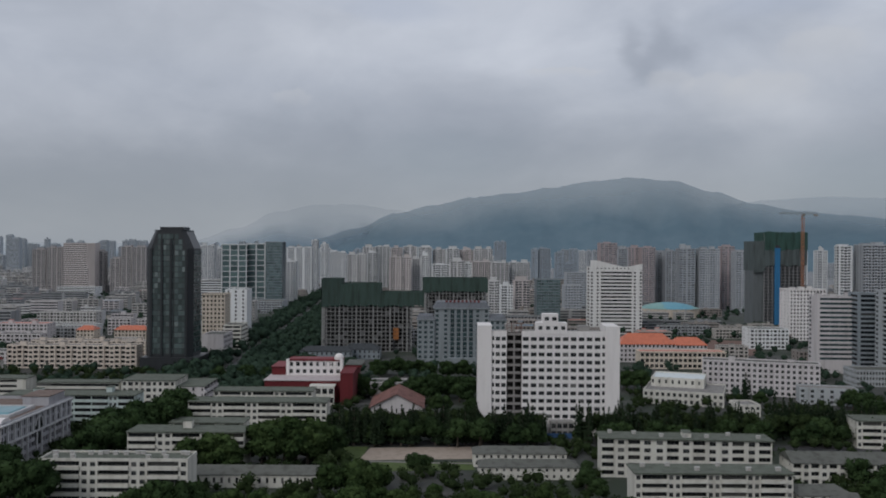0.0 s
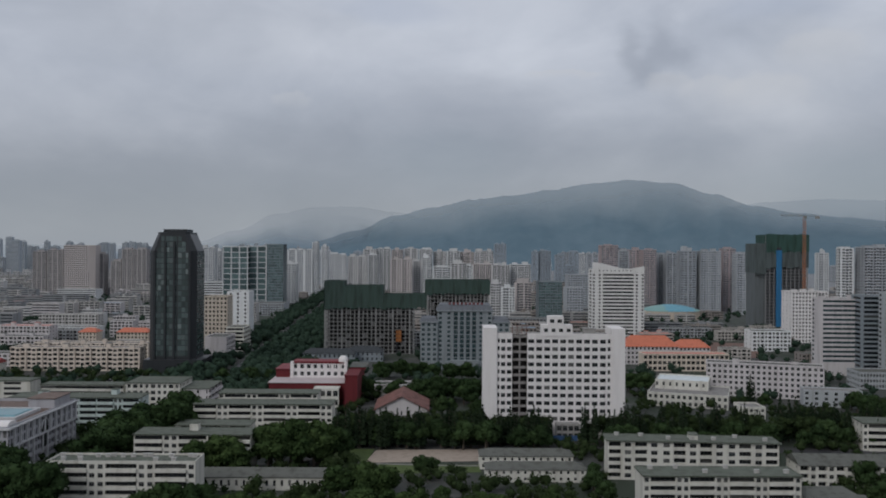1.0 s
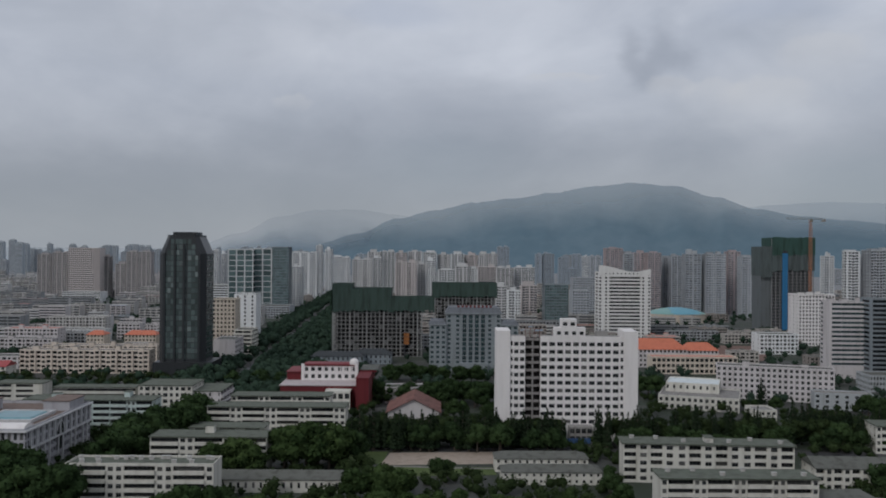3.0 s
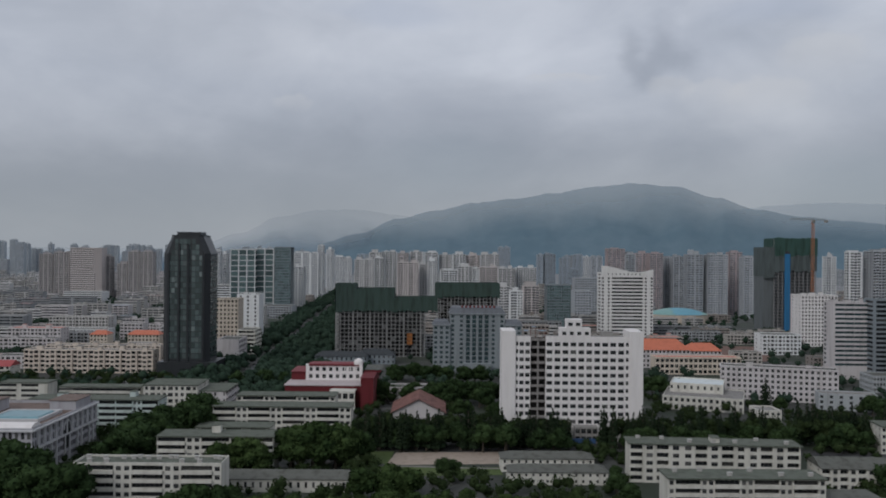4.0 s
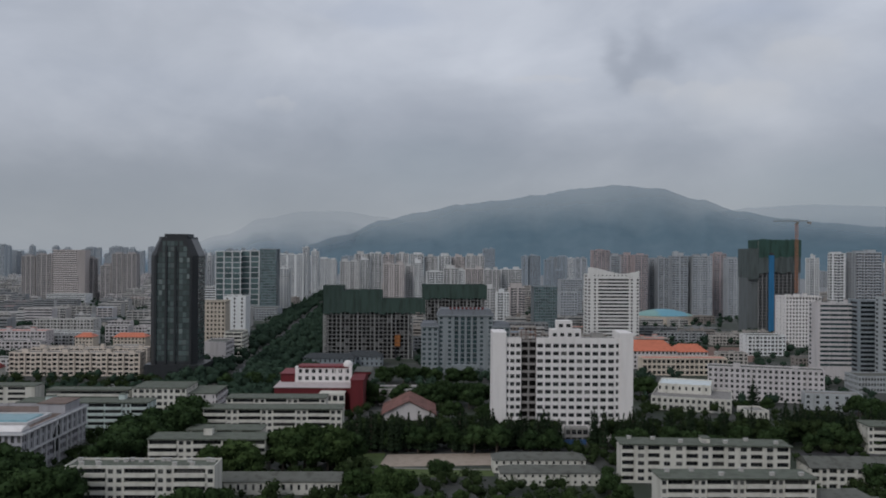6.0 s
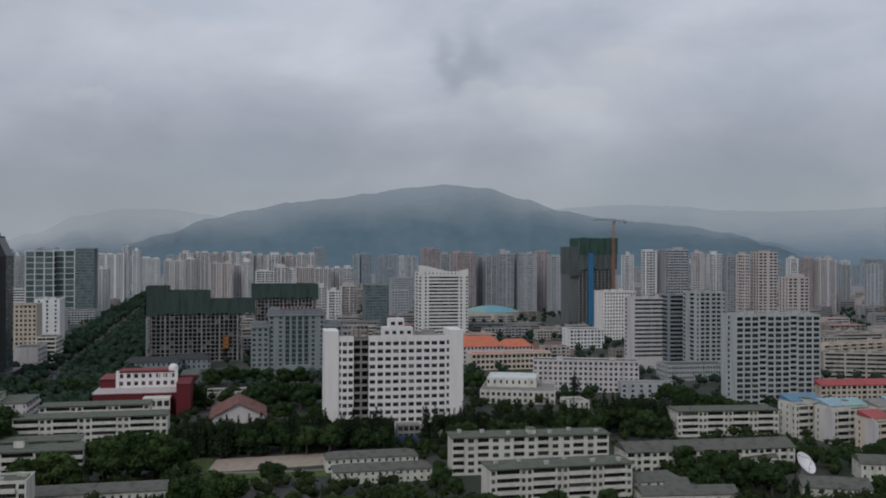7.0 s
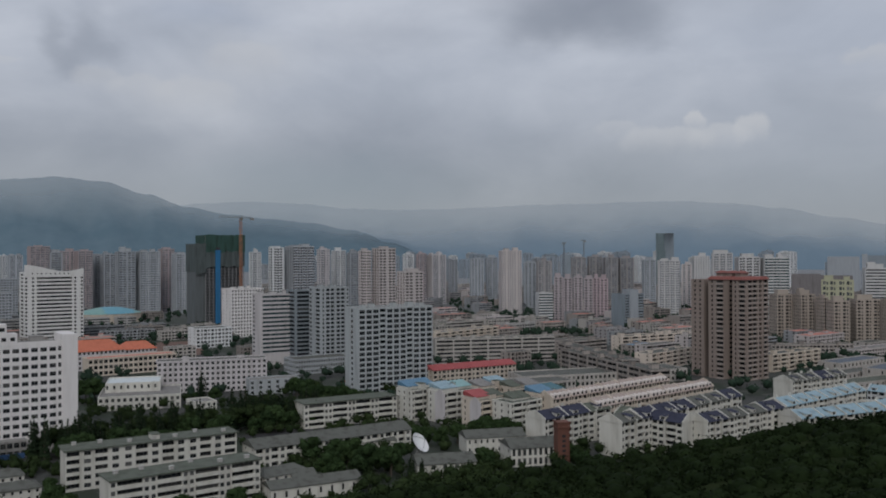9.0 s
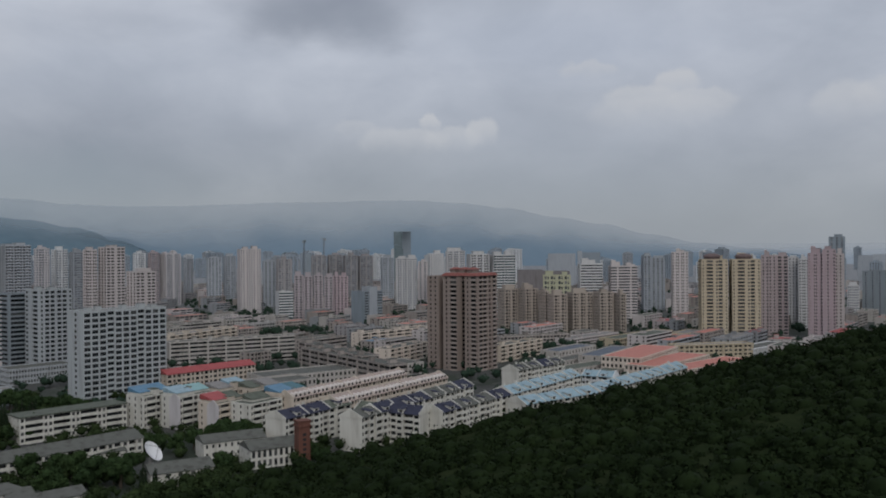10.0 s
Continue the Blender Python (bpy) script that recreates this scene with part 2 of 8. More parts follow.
# ---- mesh helpers ----
class Geo:
    """Vertices and faces of one mesh, built up piece by piece."""

    def __init__(self):
        self.v, self.f, self.m = [], [], []

    def poly(self, pts, mat=0):
        i = len(self.v)
        self.v += [tuple(p) for p in pts]
        self.f.append(tuple(range(i, i + len(pts))))
        self.m.append(mat)

    def box(self, x0, y0, z0, x1, y1, z1, mat=0, bottom=True):
        i = len(self.v)
        self.v += [(x0, y0, z0), (x1, y0, z0), (x1, y1, z0), (x0, y1, z0), (x0, y0, z1), (x1, y0, z1), (x1, y1, z1), (x0, y1, z1)]
        fs = [(4, 5, 6, 7), (0, 1, 5, 4), (1, 2, 6, 5), (2, 3, 7, 6), (3, 0, 4, 7)] + ([(3, 2, 1, 0)] if bottom else [])
        for f in fs:
            self.f.append(tuple(i + j for j in f))
            self.m.append(mat)

    def prism(self, ring, z0, z1, mat=0, top=None):
        """An upright prism on a ring of (x, y), counter-clockwise; top: another ring of the same length for a taper."""
        top = top or ring
        n, i = len(ring), len(self.v)
        self.v += [(x, y, z0) for x, y in ring] + [(x, y, z1) for x, y in top]
        for j in range(n):
            self.f.append((i + j, i + (j + 1) % n, i + n + (j + 1) % n, i + n + j))
            self.m.append(mat)
        self.f.append(tuple(i + n + j for j in range(n)))
        self.m.append(mat)

    def tube(self, a, b, r0, r1, n=6, mat=0):
        a, b = Vector(a), Vector(b)
        q = (b - a).to_track_quat("Z", "Y")
        i = len(self.v)
        for p, r in ((a, r0), (b, r1)):
            for j in range(n):
                w = 2 * math.pi * j / n
                self.v.append(tuple(p + q @ Vector((r * math.cos(w), r * math.sin(w), 0))))
        for j in range(n):
            self.f.append((i + j, i + (j + 1) % n, i + n + (j + 1) % n, i + n + j))
            self.m.append(mat)
        self.f.append(tuple(i + n + j for j in range(n)))
        self.m.append(mat)

    def mesh(self, name, mats, smooth=False):
        me = bpy.data.meshes.new(name)
        me.from_pydata(self.v, [], self.f)
        for m in mats:
            me.materials.append(m)
        me.polygons.foreach_set("material_index", self.m)
        if smooth:
            me.polygons.foreach_set("use_smooth", [True] * len(self.f))
        me.update()
        return me


def part(name, geo, mats, parent, label="", kind="", smooth=False):
    """One mesh object under a thing or under a part."""
    me = geo if isinstance(geo, bpy.types.Mesh) else geo.mesh(name, mats if isinstance(mats, (list, tuple)) else [mats], smooth)
    ob = new(name, me)
    ob.parent = parent
    return tagged(ob, label=label, kind=kind)


def thing(name, x, y, z=0.0, rot=0.0, label="", category="", group="", kind=""):
    ob = new(name)
    ob.empty_display_size = 1.0
    ob.matrix_world = pose(x, y, z, 0, 0, rot)
    return tagged(ob, label=label, category=category, group=group, kind=kind)


# column kinds of a facade: width, opening's share of width, sill and head as shares of the storey, depth of the reveal, parapet's overhang
COLS = {
    "w": (3.0, 0.52, 0.30, 0.84, 0.25, 0.0),
    "W": (3.3, 0.72, 0.26, 0.84, 0.25, 0.0),
    "G": (3.2, 0.84, 0.18, 0.86, 0.35, 0.0),
    "H": (3.3, 0.72, 0.28, 0.78, 0.30, 0.0),
    "K": (3.2, 0.80, 0.16, 0.80, 0.40, 0.0),
    "n": (1.8, 0.62, 0.32, 0.84, 0.22, 0.0),
    "s": (2.6, 0.34, 0.34, 0.78, 0.22, 0.0),
    "b": (5.0, 0.95, 0.36, 0.92, 0.9, 0.45),
    "B": (7.0, 0.96, 0.36, 0.92, 0.8, 0.75),
    "l": (3.4, 0.86, 0.32, 0.92, 1.0, 0.0),
    "r": (6.0, 1.0, 0.36, 0.86, 0.35, 0.0),
    "p": (8.0, 0.95, 0.06, 0.94, 0.25, 0.0),
    "g": (2.4, 0.86, 0.06, 0.90, 0.18, 0.0),
    "t": (2.2, 0.55, 0.18, 0.90, 0.25, 0.0),
    ".": (1.6, 0.0, 0, 0, 0, 0),
    "|": (0.9, 0.0, 0, 0, 0, 0.5),
}
PANES = {}
ROOF_PART = {}   # the roof of each flat-roofed building, by name


def pane_mesh(w, h, mat):
    key = (round(w, 1), round(h, 1), mat.name)
    if key not in PANES:
        g = Geo()
        w, h = key[0], key[1]
        g.box(-w / 2, -0.03, -h / 2, w / 2, 0.03, h / 2, 0)
        if 1.0 < w < 4 and h > 0.9:
            t = 0.045
            g.box(-t, -0.07, -h / 2, t, -0.03, h / 2, 1)
            g.box(-w / 2, -0.07, h * 0.18 - t, -t, -0.03, h * 0.18 + t, 1)
            g.box(t, -0.07, h * 0.18 - t, w / 2, -0.03, h * 0.18 + t, 1)
        elif w >= 4:
            n = int(w / 1.4)
            for i in range(1, n):
                x = -w / 2 + w * i / n
                g.box(x - 0.04, -0.07, -h / 2, x + 0.04, -0.03, h / 2, 1)
        PANES[key] = g.mesh("window", [mat, surface("window_frame", (0.13, 0.135, 0.135), stain=0.2)])
    return PANES[key]


def facade(wall, o, u, width, z0, fh, nfl, cols, panes, skip=None, extra=None, flat=False):
    """A storeyed wall with real openings: wall is its Geo, o its lower left corner as seen from outside, u the unit way along it.
    panes: a list that takes (centre, u, w, h) of every pane, set back in its reveal."""
    ux, uy = u
    nx, ny = uy, -ux
    total = sum(COLS[c][0] for c in cols)

    def P(s, z, d=0.0):
        return (o[0] + ux * s - nx * d, o[1] + uy * s - ny * d, z)

    def q(s0, s1, za, zb, d=0.0):
        wall.poly((P(s0, za, d), P(s1, za, d), P(s1, zb, d), P(s0, zb, d)))

    top = z0 + fh * nfl
    s = 0.0
    for ci, c in enumerate(cols):
        cw, share, sill, head, rev, over = COLS[c]
        cw = cw * width / total
        s1 = s + cw
        if share <= 0:
            q(s, s1, z0, top)
            if over:
                a, b = P(s, z0, 0), P(s1, z0, -over)
                slab = (min(a[0], b[0]), min(a[1], b[1]), z0, max(a[0], b[0]), max(a[1], b[1]), top + 0.3)
                if extra is None:
                    wall.box(*slab)
                else:
                    extra.append(("pilaster", slab))
            s = s1
            continue
        gap = cw * (1 - share) / 2
        a, b = s + gap, s1 - gap
        if gap > 0.01:
            q(s, a, z0, top)
            q(b, s1, z0, top)
        zc = z0
        for k in range(nfl):
            zs = z0 + k * fh
            if skip and skip(ci, k):
                continue
            lo, hi = zs + sill * fh, zs + head * fh
            q(a, b, zc, lo)
            if flat:
                rev = 0.12
            else:
                wall.poly((P(a, lo), P(b, lo), P(b, lo, rev), P(a, lo, rev)))
                wall.poly((P(a, hi, rev), P(b, hi, rev), P(b, hi), P(a, hi)))
                wall.poly((P(a, lo), P(a, lo, rev), P(a, hi, rev), P(a, hi)))
                wall.poly((P(b, lo, rev), P(b, lo), P(b, hi), P(b, hi, rev)))
            panes.append((P((a + b) / 2, (lo + hi) / 2, rev), (ux, uy), b - a, hi - lo))
            if over:
                p0, p1 = P(a, lo), P(b, lo, -over)
                slab = (min(p0[0], p1[0]), min(p0[1], p1[1]), lo - 0.40 * fh, max(p0[0], p1[0]), max(p0[1], p1[1]), lo + 0.03)
                if extra is None:
                    wall.box(*slab)
                else:
                    extra.append(("balcony", slab))
            zc = hi
        q(a, b, zc, top)
        s = s1


def set_panes(panes, parent, mat, near, name="window"):
    if near:
        for c, (ux, uy), w, h in panes:
            ob = new(name, pane_mesh(w, h, mat))
            ob.parent = parent
            ob.matrix_basis = Matrix.Translation(c) @ Matrix(((ux, -uy, 0, 0), (uy, ux, 0, 0), (0, 0, 1, 0), (0, 0, 0, 1)))
    elif panes:
        g = Geo()
        for c, (ux, uy), w, h in panes:
            x, y, z = c
            a, b = w / 2, h / 2
            g.poly(((x - ux * a, y - uy * a, z - b), (x + ux * a, y + uy * a, z - b), (x + ux * a, y + uy * a, z + b), (x - ux * a, y - uy * a, z + b)))
        part("window_panes", g, mat, parent, kind="stuff")


BARS = {}


def set_extra(extra, parent, mat, near):
    """Balcony fronts and pilasters: parts of their own on near buildings, one joined part on far ones."""
    if near:
        for name, (x0, y0, z0, x1, y1, z1) in extra:
            key = (round(x1 - x0, 2), round(y1 - y0, 2), round(z1 - z0, 2), mat.name)
            if key not in BARS:
                g = Geo()
                g.box(0, 0, 0, *key[:3])
                BARS[key] = g.mesh(name, [mat])
            ob = new(name, BARS[key])
            ob.parent = parent
            ob.matrix_basis = Matrix.Translation((x0, y0, z0))
    elif extra:
        g = Geo()
        for _, b in extra:
            g.box(*b, bottom=False)
        part("facade_relief", g, mat, parent, kind="stuff")


def fill_cols(pattern, width):
    """Repeats a pattern of columns until their natural width comes near to the facade's."""
    one = sum(COLS[c][0] for c in pattern)
    return pattern * max(1, round(width / one))


def block(x, y, rot, w, h, d=12.0, fl=3.0, front="w", side="..n..", wall=WHITE, roof=ROOF_GREY, pane=GLASS, near=False, base=0.0, name="apartment_building",
          label="", category="building", group="", sheds=0, parapet=0.7, cornice=0.0, repeat=True, back=True, skip=None, z0=0.0, bar=None, vents=0, eave=0.0):
    """A flat-roofed building of storeys. (x, y): the front's left corner as seen from the front; rot: degrees of the front's line from +x."""
    rng = random.Random(int(x * 7 + y * 13))
    ob = thing(name, x, y, z0, rot, label, category, group)
    nfl = max(1, round((h - base - parapet) / fl))
    fh = (h - base - parapet) / nfl
    g, panes, hidden, extra = Geo(), [], [], []
    for o, u, wd, pat in (((0, 0), (1, 0), w, front), ((w, 0), (0, 1), d, side), ((w, d), (-1, 0), w, front if back and near else "."), ((0, d), (0, -1), d, side)):
        cols = fill_cols(pat, wd) if repeat and len(pat) < 40 else pat
        if base:
            p0, p1 = o, (o[0] + u[0] * wd, o[1] + u[1] * wd)
            g.poly(((*p0, 0), (*p1, 0), (*p1, base), (*p0, base)))
        facade(g, o, u, wd, base, fh, nfl, cols, hidden if u == (-1, 0) else panes, skip if u == (1, 0) else None, [] if u == (-1, 0) else extra, not near and math.hypot(x, y) > 900)
    t, e = base + nfl * fh, 0.3
    for a in ((0, 0, w, e), (0, d - e, w, d), (0, e, e, d - e), (w - e, e, w, d - e)) if not eave else ():
        g.box(a[0], a[1], t, a[2], a[3], h, 0)
    if cornice:
        c, cg = cornice, Geo()
        for a in ((-c, -c, w + c, 0), (-c, d, w + c, d + c), (-c, 0, 0, d), (w, 0, w + c, d)):
            cg.box(a[0], a[1], t - 0.05, a[2], a[3], t + 0.28, 0)
        part("cornice", cg, [wall], ob)
    part("wall", g, [wall], ob)
    r = Geo()
    if eave:   # a thin slab that runs out over the walls, with a low rim
        q = eave + 0.25 if "B" in front else eave
        r.box(-eave, -q, t, w + eave, d + q, t + 0.3, 0)
        for a in ((-eave, -q, w + eave, 0.18 - q), (-eave, d + q - 0.18, w + eave, d + q), (-eave, 0.18 - q, 0.18 - eave, d + q - 0.18), (w + eave - 0.18, 0.18 - q, w + eave, d + q - 0.18)):
            r.box(a[0], a[1], t + 0.3, a[2], a[3], t + 0.42, 0)
        t += 0.26
    else:
        r.poly(((e, e, t + 0.06), (w - e, e, t + 0.06), (w - e, d - e, t + 0.06), (e, d - e, t + 0.06)))
    top = ROOF_PART[ob.name] = part("roof", r, [roof], ob)
    for i in range(sheds):
        sw, sd, sh = rng.uniform(2.5, 4.5), rng.uniform(2.5, min(5, d * 0.5)), rng.uniform(1.6, 3.0)
        sx = w * (i + 0.5) / sheds - sw / 2 + rng.uniform(-1.5, 1.5)
        sy = rng.uniform(0.5, d - sd - 0.5)
        s = Geo()
        s.box(sx, sy, t, sx + sw, sy + sd, t + sh, 0)
        s.box(sx - 0.25, sy - 0.25, t + sh, sx + sw + 0.25, sy + sd + 0.25, t + sh + 0.18, 1)
        part("roof_shed", s, [wall, roof], top)
    if vents:
        vm = Geo()
        vm.box(-0.7, -0.45, 0, 0.7, 0.45, 1.0, 0)
        vm.box(-0.85, -0.6, 1.0, 0.85, 0.6, 1.12, 0)
        vm = vm.mesh("roof_vent", [PALE_CONC])
        for i in range(vents):
            v = new("roof_vent", vm)
            v.parent = top
            v.matrix_basis = Matrix.Translation((w * (i + 0.5) / vents + rng.uniform(-0.8, 0.8), d * rng.choice((0.72, 0.8, 0.3)), t + 0.06))
    set_extra(extra, ob, bar or wall, near)
    if len(panes) > 300:
        hidden += panes[300:]
        panes = panes[:300]
    set_panes(panes, ob, pane, near)
    if near:
        set_panes(hidden, ob, pane, False)
    return ob, t

# ---- wall paints ----
PLASTER = surface("plaster_offwhite", (0.575, 0.56, 0.505), stain=0.35, spread=0.06)
CREAM = surface("plaster_cream", (0.55, 0.48, 0.40), stain=0.3, spread=0.08)
TEALWALL = surface("plaster_teal", (0.47, 0.54, 0.52), stain=0.35)
PINKWHITE = surface("plaster_pink_white", (0.53, 0.50, 0.50), stain=0.28)
GREYWALL = surface("plaster_grey", (0.36, 0.38, 0.39), stain=0.3)
SLATEWALL = surface("cladding_slate", (0.22, 0.25, 0.27), stain=0.25)
BEIGE = surface("plaster_beige", (0.40, 0.375, 0.345), stain=0.3, spread=0.10)
TAUPE = surface("plaster_taupe", (0.265, 0.215, 0.187), stain=0.25)
MAUVE = surface("plaster_mauve", (0.41, 0.345, 0.345), stain=0.25, spread=0.06)
YELLOW = surface("plaster_yellow", (0.48, 0.41, 0.30), stain=0.22)
# far, hazy and misty walls below have distance haze mixed into their colour
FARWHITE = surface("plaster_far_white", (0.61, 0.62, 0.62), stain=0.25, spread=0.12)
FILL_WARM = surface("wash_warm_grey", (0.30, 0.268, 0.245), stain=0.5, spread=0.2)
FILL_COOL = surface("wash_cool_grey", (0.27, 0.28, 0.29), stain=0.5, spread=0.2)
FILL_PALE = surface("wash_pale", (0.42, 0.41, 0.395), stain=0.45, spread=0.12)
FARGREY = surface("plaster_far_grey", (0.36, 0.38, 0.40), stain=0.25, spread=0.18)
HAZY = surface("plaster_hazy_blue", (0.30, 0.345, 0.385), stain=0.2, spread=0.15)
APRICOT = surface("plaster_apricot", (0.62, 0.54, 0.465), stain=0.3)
# haze tone near the sky's, for towers on the horizon
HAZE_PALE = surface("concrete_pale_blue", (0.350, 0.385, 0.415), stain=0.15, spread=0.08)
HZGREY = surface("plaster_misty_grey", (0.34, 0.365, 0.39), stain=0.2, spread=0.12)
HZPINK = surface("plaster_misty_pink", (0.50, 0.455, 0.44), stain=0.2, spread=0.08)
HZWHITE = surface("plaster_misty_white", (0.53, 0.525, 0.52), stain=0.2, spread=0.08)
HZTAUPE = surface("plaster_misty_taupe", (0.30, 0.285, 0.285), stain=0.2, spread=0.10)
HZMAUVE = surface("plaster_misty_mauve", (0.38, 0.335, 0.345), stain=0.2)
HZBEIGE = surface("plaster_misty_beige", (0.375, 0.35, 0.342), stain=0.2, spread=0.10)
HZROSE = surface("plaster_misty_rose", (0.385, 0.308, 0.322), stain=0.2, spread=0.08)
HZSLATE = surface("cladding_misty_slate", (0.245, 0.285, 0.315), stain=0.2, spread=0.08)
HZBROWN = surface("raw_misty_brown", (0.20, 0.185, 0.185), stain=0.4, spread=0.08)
DUNE = surface("plaster_dune", (0.37, 0.32, 0.275), stain=0.25, spread=0.10)
LEMON = surface("plaster_lemon", (0.41, 0.41, 0.285), stain=0.2)
RED = surface("paint_deep_red", (0.125, 0.018, 0.022), stain=0.25)
BRICK = surface("brick_red_brown", (0.14, 0.062, 0.045), stain=0.3)
NET = surface("green_safety_net", (0.048, 0.078, 0.066), rough=0.9, stain=0.6, grain=1.5)


BROWN_HEAD = surface("roof_brown_tile", (0.145, 0.105, 0.10), stain=0.3)


def gable(x, y, rot, w, h, d=10.0, rise=3.0, fl=3.0, wall=PLASTER, roof=ROOF_GREY, pane=GLASS, front="w", near=False, name="gabled_house", label="", category="building", group="", along=True, over=0.4, hip=0.0):
    """A building under a pitched roof; h is the eaves' height; along: the ridge runs along the front; hip: how far its ends lean in."""
    ob = thing(name, x, y, 0, rot, label, category, group)
    g, panes, hidden, extra = Geo(), [], [], []
    nfl = max(1, round(h / fl))
    for o, u, wd, pat in (((0, 0), (1, 0), w, front), ((w, 0), (0, 1), d, ".s."), ((w, d), (-1, 0), w, front), ((0, d), (0, -1), d, ".s.")):
        facade(g, o, u, wd, 0, h / nfl, nfl, fill_cols(pat, wd), hidden if u == (-1, 0) else panes, None, extra)
    o, t = over, 0.22
    r = Geo()
    if along:
        if not hip:
            g.poly(((0, 0, h), (0, d / 2, h + rise), (0, d, h)))
            g.poly(((w, 0, h), (w, d, h), (w, d / 2, h + rise)))
        k = hip
        e = h - rise * o / (d / 2)
        for dz in (0, t):
            a, b, c, q = (-o, -o, e + dz), (w + o, -o, e + dz), (w + o, d + o, e + dz), (-o, d + o, e + dz)
            m0, m1 = (-o + k, d / 2, h + rise + dz), (w + o - k, d / 2, h + rise + dz)
            r.poly((a, b, m1, m0))
            r.poly((c, q, m0, m1))
            if k or dz:
                r.poly((b, c, m1))
                r.poly((q, a, m0))
        for p, q2 in (((-o, -o), (w + o, -o)), ((w + o, d + o), (-o, d + o))):
            r.poly(((*p, e), (*q2, e), (*q2, e + t), (*p, e + t)))
    else:
        g.poly(((0, 0, h), (w, 0, h), (w / 2, 0, h + rise)))
        g.poly(((w, d, h), (0, d, h), (w / 2, d, h + rise)))
        e = h - rise * o / (w / 2)
        for dz in (0, t):
            r.poly(((-o, -o, e + dz), (w / 2, -o, h + rise + dz), (w / 2, d + o, h + rise + dz), (-o, d + o, e + dz)))
            r.poly(((w + o, d + o, e + dz), (w / 2, d + o, h + rise + dz), (w / 2, -o, h + rise + dz), (w + o, -o, e + dz)))
        for s in (-o, d + o):
            r.poly(((-o, s, e), (w / 2, s, h + rise), (w / 2, s, h + rise + t), (-o, s, e + t)))
            r.poly(((w / 2, s, h + rise), (w + o, s, e), (w + o, s, e + t), (w / 2, s, h + rise + t)))
    part("wall", g, [wall], ob)
    part("roof", r, [roof], ob)
    set_extra(extra, ob, wall, False)
    set_panes(panes, ob, pane, near)
    set_panes(hidden, ob, pane, False)
    return ob, h


def tower(x, y, rot, w, h, d=18.0, fl=3.0, front="", side="", wall=FARWHITE, pane=None, roof=ROOF_GREY, crown=1, base=0.0, name="tower_block", label="", category="building", group="", near=False, crown_mat=None, dome=False):
    """A residential high-rise with a stepped crown of lift houses on its roof."""
    pick = random.Random(int(x * 11 + y * 7))
    front = front or pick.choice(("|GlG", ".lGl.", "|ll|ww", "lW|Wl", "|Gl|lG"))
    side = side or pick.choice(("|w.l", "w|l", ".G|"))
    # default panes pale with distance: haze carried by the glass colour
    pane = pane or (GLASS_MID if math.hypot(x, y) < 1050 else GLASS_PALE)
    ob, t = block(x, y, rot, w, h, d, fl, front, side, wall, roof, pane, near, base, name, label, category, group, 0, 0.9)
    rng = random.Random(int(x * 3 + y * 5))
    if dome:   # a low rounded brown head on a drum
        g, m = Geo(), 12
        cx, cy, R = w * 0.45, d * 0.4, min(w * 0.36, d * 0.38)
        rings = [(R * a, t + b) for a, b in ((1.0, 0.0), (1.0, 2.6), (1.12, 2.7), (1.05, 3.8), (0.8, 5.0), (0.4, 5.7), (0.0, 5.9))]
        for (r0, z0), (r1, z1) in zip(rings, rings[1:]):
            for i in range(m):
                a, b = 2 * math.pi * i / m, 2 * math.pi * (i + 1) / m
                g.poly(((cx + r0 * math.cos(a), cy + r0 * math.sin(a), z0), (cx + r0 * math.cos(b), cy + r0 * math.sin(b), z0), (cx + r1 * math.cos(b), cy + r1 * math.sin(b), z1), (cx + r1 * math.cos(a), cy + r1 * math.sin(a), z1)))
        part("roof_dome", g, [BROWN_HEAD], ROOF_PART[ob.name], "rounded brown roof head")
    n = 0 if front == "." else max(1, round(w / 16)) * crown
    for i in range(n):
        cw = w / n * rng.uniform(0.35, 0.75)
        cx = w * (i + rng.uniform(0.4, 0.6)) / n - cw / 2
        cd, ch = d * rng.uniform(0.35, 0.5), rng.uniform(1.8, 5.0)
        g = Geo()
        g.box(cx, d * 0.3, t, cx + cw, d * 0.3 + cd, t + ch, 0)
        g.box(cx - 0.4, d * 0.3 - 0.4, t + ch, cx + cw + 0.4, d * 0.3 + cd + 0.4, t + ch + 0.4, 0)
        if rng.random() < 0.3:
            g.box(cx, d * 0.32, t + ch + 0.4, cx + cw * 0.5, d * 0.3 + cd * 0.75, t + ch + 2.2, 0)
        part("lift_house", g, [crown_mat or wall], ROOF_PART[ob.name])
    return ob


# ---- ground, hill and mountains ----
def hill_height(x, y):
    """The wooded spur: a crest that climbs from its toe towards the east, steep on the town's side."""
    tx, ty, ex, ey = HILL
    L = math.hypot(ex - tx, ey - ty)
    ux, uy = (ex - tx) / L, (ey - ty) / L
    dx, dy = x - tx, y - ty
    u, v = dx * ux + dy * uy, dx * uy - dy * ux
    crest = 0.15 + 0.1435 * min(u, 420.0)
    z = crest + 0.0245 * v if v > 0 else crest + 0.70 * v
    z += 1.4 * noise.noise(Vector((x * 0.018, y * 0.018, 3.0)))
    return z


HILL = (56.1, 255.3, 335.8, 79.8)


